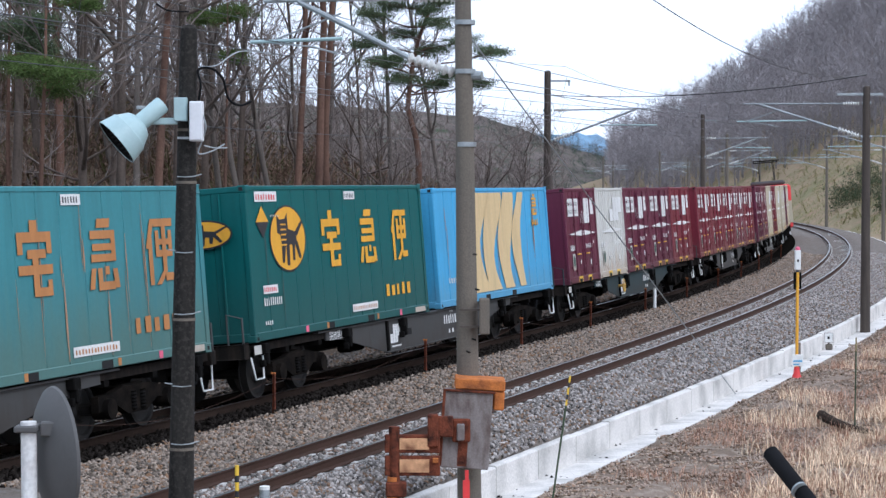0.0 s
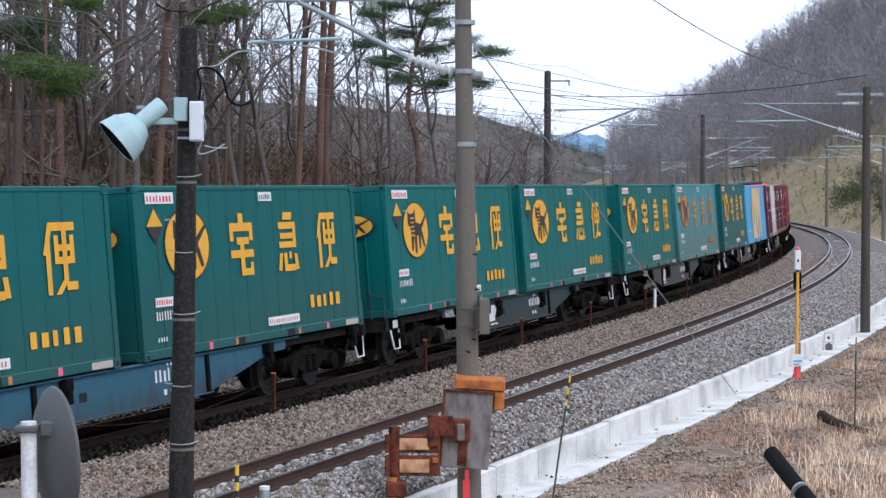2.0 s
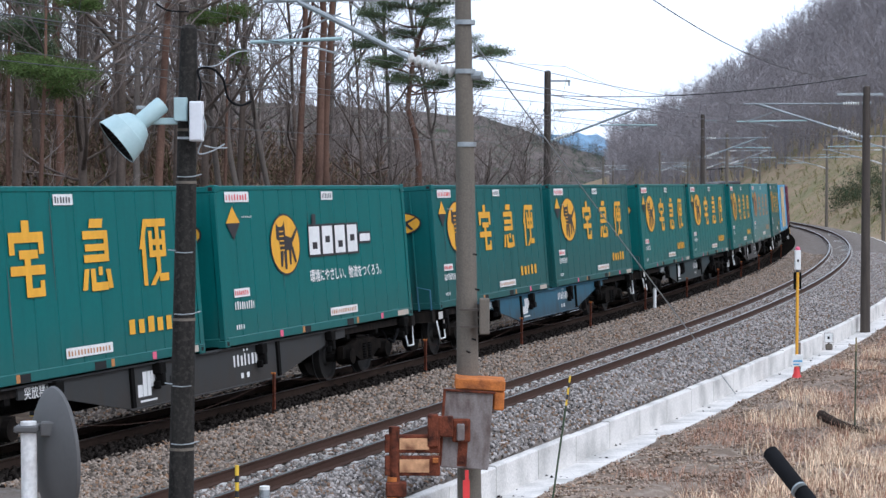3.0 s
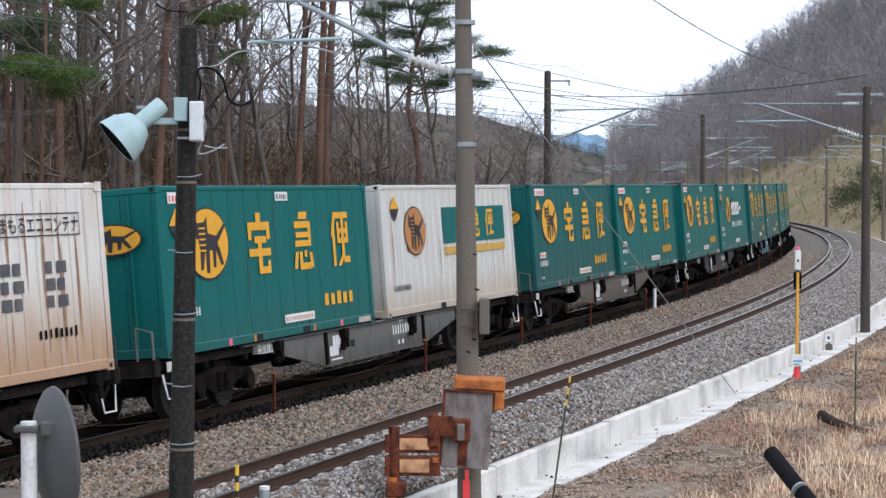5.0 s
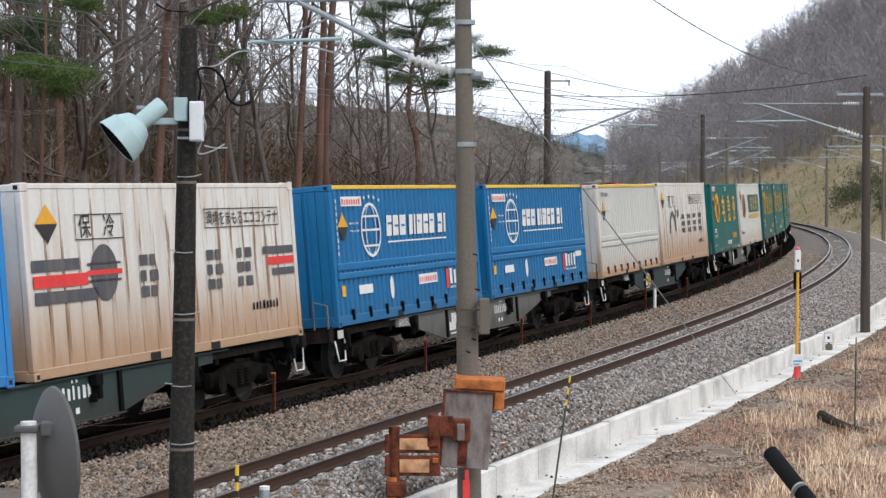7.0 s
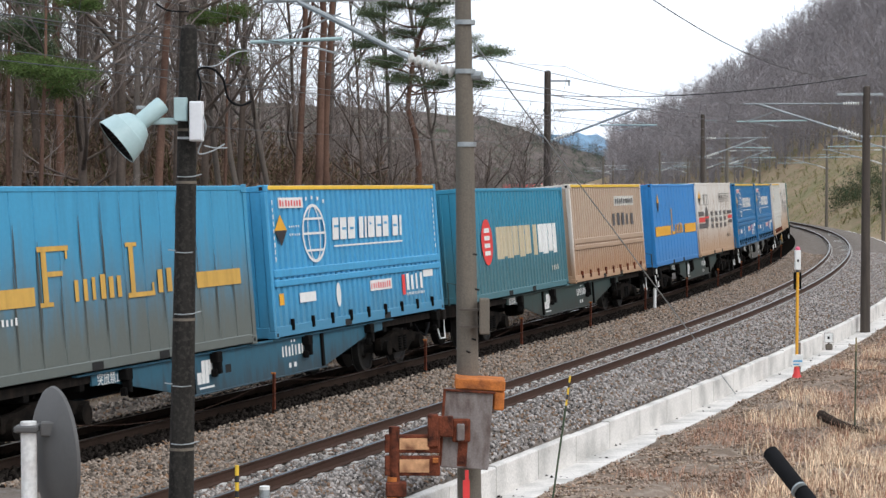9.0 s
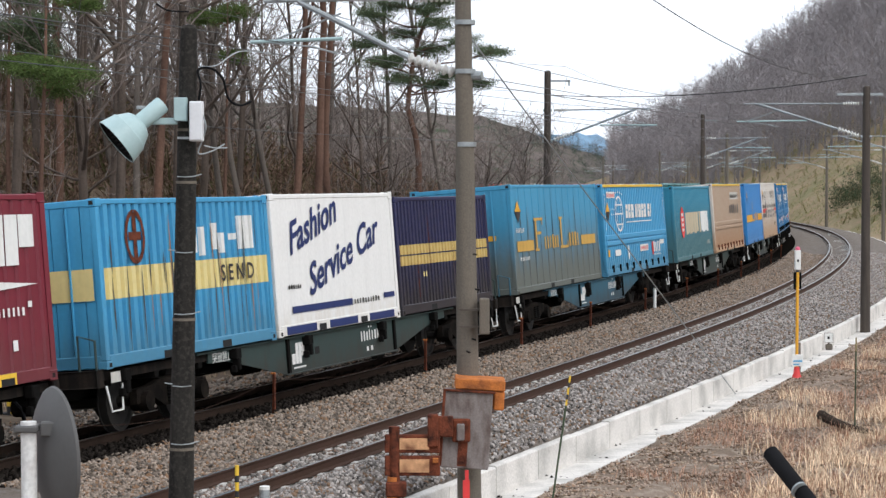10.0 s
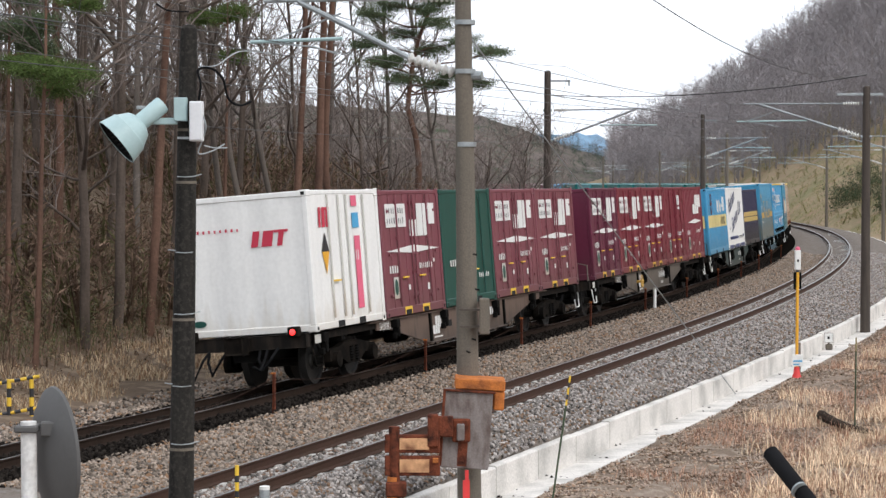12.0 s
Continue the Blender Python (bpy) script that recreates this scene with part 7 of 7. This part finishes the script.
def woods(name, label, places, mat, seed, height, twigs=34):
    rng = np.random.default_rng(seed)
    base = [far_tree(rng, twigs, height) for _ in range(6)]
    out = []
    for x, y, z in places:
        b = base[rng.integers(0, 6)] * rng.uniform(0.7, 1.25)
        a = rng.uniform(0, 2 * math.pi)
        c, s = math.cos(a), math.sin(a)
        out.append(np.stack([b[:, 0] * c - b[:, 1] * s + x, b[:, 0] * s + b[:, 1] * c + y, b[:, 2] + z], 1))
    V = np.concatenate(out)
    return tagged(raw(name, V, np.arange(len(V)).reshape(-1, 3), M[mat]), label, "woods", kind="stuff")


rw = np.random.default_rng(77)
P = []
while len(P) < 3600:
    u, lat = rw.uniform(120, 470), rw.uniform(12, 130)
    if lat < (32 + 6 * math.sin(u * 0.05)) * (1 - 0.8 * float(smooth(u, 200, 290))):
        continue
    p = at_np(u, lat, relief(u, lat))
    if p[0] / p[1] > 0.27 or p[0] / p[1] < 0.08:
        continue
    P.append((p[0], p[1], p[2] - 0.3))
woods("hillside_woods", "leafless woods covering the hillside, paled and blued for haze", P, "twig_far", 1, 9.2, 60)
P = []
while len(P) < 300:
    dep, px = rw.uniform(75, 150), rw.uniform(-860, 230)
    x = px / 3696 * dep
    u, lat, z = on_ground(x, dep)
    if lat < -14 and u < 110:
        P.append((x, dep, z - 0.2))
woods("deep_woods", "dense leafless woods behind the front trees", P, "twig", 2, 6.0, 40)


# brush on the near bank
def brush(name, label, n, seed, test, span, height, mat, width=0.012):
    rng = np.random.default_rng(seed)
    u, lat = rng.uniform(span[0], span[1], n), rng.uniform(span[2], span[3], n)
    ok = np.array([test(a, b) for a, b in zip(u, lat)])
    u, lat = u[ok], lat[ok]
    n = len(u)
    base = at_np(u, lat, relief(u, lat) - 0.03)
    h = height * rng.uniform(0.45, 1.3, n)
    lean = rng.normal(size=(n, 2)) * 0.35
    tip = base + np.stack([lean[:, 0] * h, lean[:, 1] * h, h * 0.92], 1)
    mid = base + np.stack([lean[:, 0] * h * 0.3, lean[:, 1] * h * 0.3, h * 0.55], 1)
    a = rng.uniform(0, math.pi, n)
    s = np.stack([np.cos(a), np.sin(a) * 0.4, np.zeros(n)], 1) * (width * rng.uniform(0.7, 1.5, n))[:, None]
    V = np.stack([base - s, base + s, mid + s * 0.8, mid - s * 0.8, tip], 1).reshape(-1, 3)
    k = np.arange(n)[:, None] * 5
    F = np.concatenate([k + np.array([[0, 1, 2]]), k + np.array([[0, 2, 3]]), k + np.array([[3, 2, 4]])])
    return tagged(raw(name, V, F, M[mat]), label, "grass", kind="stuff")


clump = lambda a, b, s=0.6, o=0.0: noise.noise((a * s, b * s, 7 + o)) 
brush("dry_grass", "tufts of dry straw-coloured grass beside the drain", 250000, 1, lambda a, b: b > wall_lat(a) + 1.5 and clump(a, b) > -0.15 + 0.45 * (b < wall_lat(a) + 3.6), (-17, 45, 7.0, 22), 0.36, "dry_grass", 0.0048)
brush("dry_weeds", "withered reddish weeds beside the drain", 110000, 2, lambda a, b: b > wall_lat(a) + 1.2 and clump(a, b, 0.45, 9) > -0.15 + 0.2 * (b < wall_lat(a) + 3.0), (-17, 50, 7.5, 22), 0.27, "weed", 0.0042)
brush("bank_grass", "pale dry grass at the foot of the wood", 24000, 3, lambda a, b: clump(a, b, 0.7, 3) > -0.05, (-22, 12, -6.0, -3.3), 0.2, "bank_straw", 0.007)
brush("undergrowth", "brown withered undergrowth on the wooded bank", 60000, 4, lambda a, b: clump(a, b, 0.4, 5) > -0.15, (-22, 40, -24, -5.6), 0.5, "brush", 0.011)
P = []
while len(P) < 1000:
    u, lat = rw.uniform(-24, 42), -6.6 - 17 * rw.random() ** 1.5
    P.append(tuple(at_np(u, lat, relief(u, lat) - 0.1)))
woods("thicket", "thicket of thin bare shrubs on the wooded bank", P, "brush", 6, 1.9, 30)


# leaves fallen on the ground, and bushes on the cutting
def litter(name, label, n, seed, span, test, mat):
    rng = np.random.default_rng(seed)
    u, lat = rng.uniform(span[0], span[1], n), rng.uniform(span[2], span[3], n)
    ok = test(u, lat)
    u, lat = u[ok], lat[ok]
    n = len(u)
    c = at_np(u, lat, relief(u, lat) + 0.02)
    R = spin(n, rng)
    flat = np.array([(-0.05, 0, 0), (0, -0.028, 0.012), (0.055, 0, 0), (0, 0.028, 0.012)])
    V = np.einsum("nij,kj->nki", R, flat) * np.array([1, 1, 0.45]) + c[:, None, :]
    F = np.arange(4 * n).reshape(-1, 4)
    tagged(raw(name, V.reshape(-1, 3), F, M[mat]), label, "leaf litter", kind="stuff")


litter("leaf_litter", "fallen brown leaves strewn beside the drain", 100000, 1, (-20, 50, 6.6, 22), lambda u, l: l > wall_lat(u) + 0.7, "leaf")
litter("leaf_litter", "dark fallen leaves on the wooded bank", 80000, 2, (-24, 40, -26, -4.2), lambda u, l: l < 0, "leaf_dark")
P = []
while len(P) < 420:
    u, lat = rw.uniform(105, 330), rw.uniform(10.5, 36)
    P.append(tuple(at_np(u, lat, relief(u, lat) - 0.1)))
woods("cutting_bushes", "small withered bushes dotted over the cutting", P, "cut_blade", 7, 1.0, 30)


def leafy_scrub(name, label, spots, wide, tall, leaves, size, mat, seed):
    """Loose leafy mounds, each a cloud of small leaves on the ground."""
    rng = np.random.default_rng(seed)
    V, F, k = [], [], 0
    for u, lat in spots:
        q = at_np(u, lat, relief(u, lat))
        g = rng.uniform(0.6, 1.3)
        heads = q + np.abs(rng.normal(size=(9, 3))) * np.array([0, 0, tall * g * 0.5]) + rng.normal(size=(9, 3)) * np.array([wide * g * 0.45, wide * g * 0.45, 0.02])
        v, f = needle_cloud(rng, heads, leaves, np.array([wide * 0.2, wide * 0.2, tall * 0.14]), size)
        V.append(v)
        F.append(f + k)
        k += len(v)
    tagged(raw(name, np.concatenate(V), np.concatenate(F), M[mat]), label, "shrubs", kind="stuff")


leafy_scrub("evergreen_shrubs", "dark evergreen shrubs at the foot of the cutting", [(rw.uniform(140, 182), rw.uniform(12.6, 20)) for _ in range(46)], 1.9, 2.4, 600, 0.26, "shrub", 15)
leafy_scrub("brambles", "olive and brown brambles at the foot of the wooded bank", [(rw.uniform(-22, 6), -6.2 - 6 * rw.random() ** 1.6) for _ in range(110)], 0.8, 0.8, 420, 0.075, "bramble", 16)
dead = thing("dead_branches", "bare dead branches lying over the wooded bank", "branches", kind="stuff")
for _ in range(14):
    u, lat = rw.uniform(-20, 0), rw.uniform(-13, -6.5)
    q = at_np(u, lat, relief(u, lat) + 0.25)
    w = Wood()
    pts, _ = bend(rw, q, np.array([rw.uniform(-1, 1), rw.uniform(-0.4, 0.4), rw.uniform(0.1, 0.5)]), rw.uniform(1.6, 3.4), 6, 0.13, 0.02)
    w.limb(pts, 0.035, 0.008, 5)
    for j in (2, 3, 4, 5):
        tw, _ = bend(rw, pts[j], rw.normal(size=3) * 0.6 + np.array([0, 0, 0.4]), rw.uniform(0.5, 1.1), 3, 0.15, 0.02)
        w.limb(tw, 0.012, 0.004, 3)
    w.mesh("dead_branch", M["bark"], dead)
brush("cutting_grass", "coarse yellowish grass on the cutting slope", 60000, 8, lambda a, b: clump(a, b, 0.12, 2) > -0.1, (95, 330, 10, 38), 0.28, "cut_blade", 0.022)


# ---- far hills ----
def ridge(name, label, depth, rows, thick, mat, bumps):
    """A hill whose crest follows (bearing, height) pairs, both in steps of 1/3696."""
    xs = np.linspace(rows[0][0], rows[-1][0], 90)
    ys = np.interp(xs, [r[0] for r in rows], [r[1] for r in rows])
    V, F = [], []
    for i, (x, y) in enumerate(zip(xs, ys)):
        crest = EYE[2] + y / 3696 * depth + bumps * noise.noise((x * 0.05, depth, 0)) + 0.5 * bumps * noise.noise((x * 0.21, depth, 3))
        for k, f in enumerate((0, 0.3, 0.6, 0.85, 1.0, 0.3)):
            dep = depth + thick * (k - 4) / 4
            V.append((x / 3696 * depth, dep, -6 + (crest + 6) * f))
    for i in range(len(xs) - 1):
        for k in range(5):
            F.append((i * 6 + k, (i + 1) * 6 + k, (i + 1) * 6 + k + 1, i * 6 + k + 1))
    return tagged(raw(name, V, F, M[mat]), label, "hill", kind="structure"), xs, ys


ridge("hill_far", "mountain on the horizon in painted haze blue", 4200, [(-900, 60), (100, 82), (215, 90), (255, 92), (300, 76), (420, 60), (900, 40)], 900, "hill_blue", 8)
_, xs, ys = ridge("hill_middle", "wooded brown hill across the valley", 760, [(-1000, 150), (-400, 150), (0, 125), (80, 118), (130, 100), (190, 78), (240, 62), (296, 45), (360, 30), (900, 0)], 220, "hill_brown", 1.5)
P = []
for _ in range(2600):
    x = rw.uniform(-700, 340)
    f = rw.uniform(0.15, 1.0)
    crest = EYE[2] + np.interp(x, xs, ys) / 3696 * 760
    dep = 760 - 220 * (1 - f) * 0.9
    P.append((x / 3696 * 760, dep, -6 + (crest + 6) * f - 5))
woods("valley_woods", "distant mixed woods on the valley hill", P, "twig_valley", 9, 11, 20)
P = []
for _ in range(420):
    x = rw.uniform(60, 330)
    f = rw.uniform(0.1, 0.9)
    crest = EYE[2] + np.interp(x, xs, ys) / 3696 * 760
    P.append((x / 3696 * 760, 760 - 220 * (1 - f) * 0.9, -6 + (crest + 6) * f - 4))
woods("valley_conifers", "dark conifers mixed into the valley woods", P, "needles_far", 12, 9, 60)

motions()
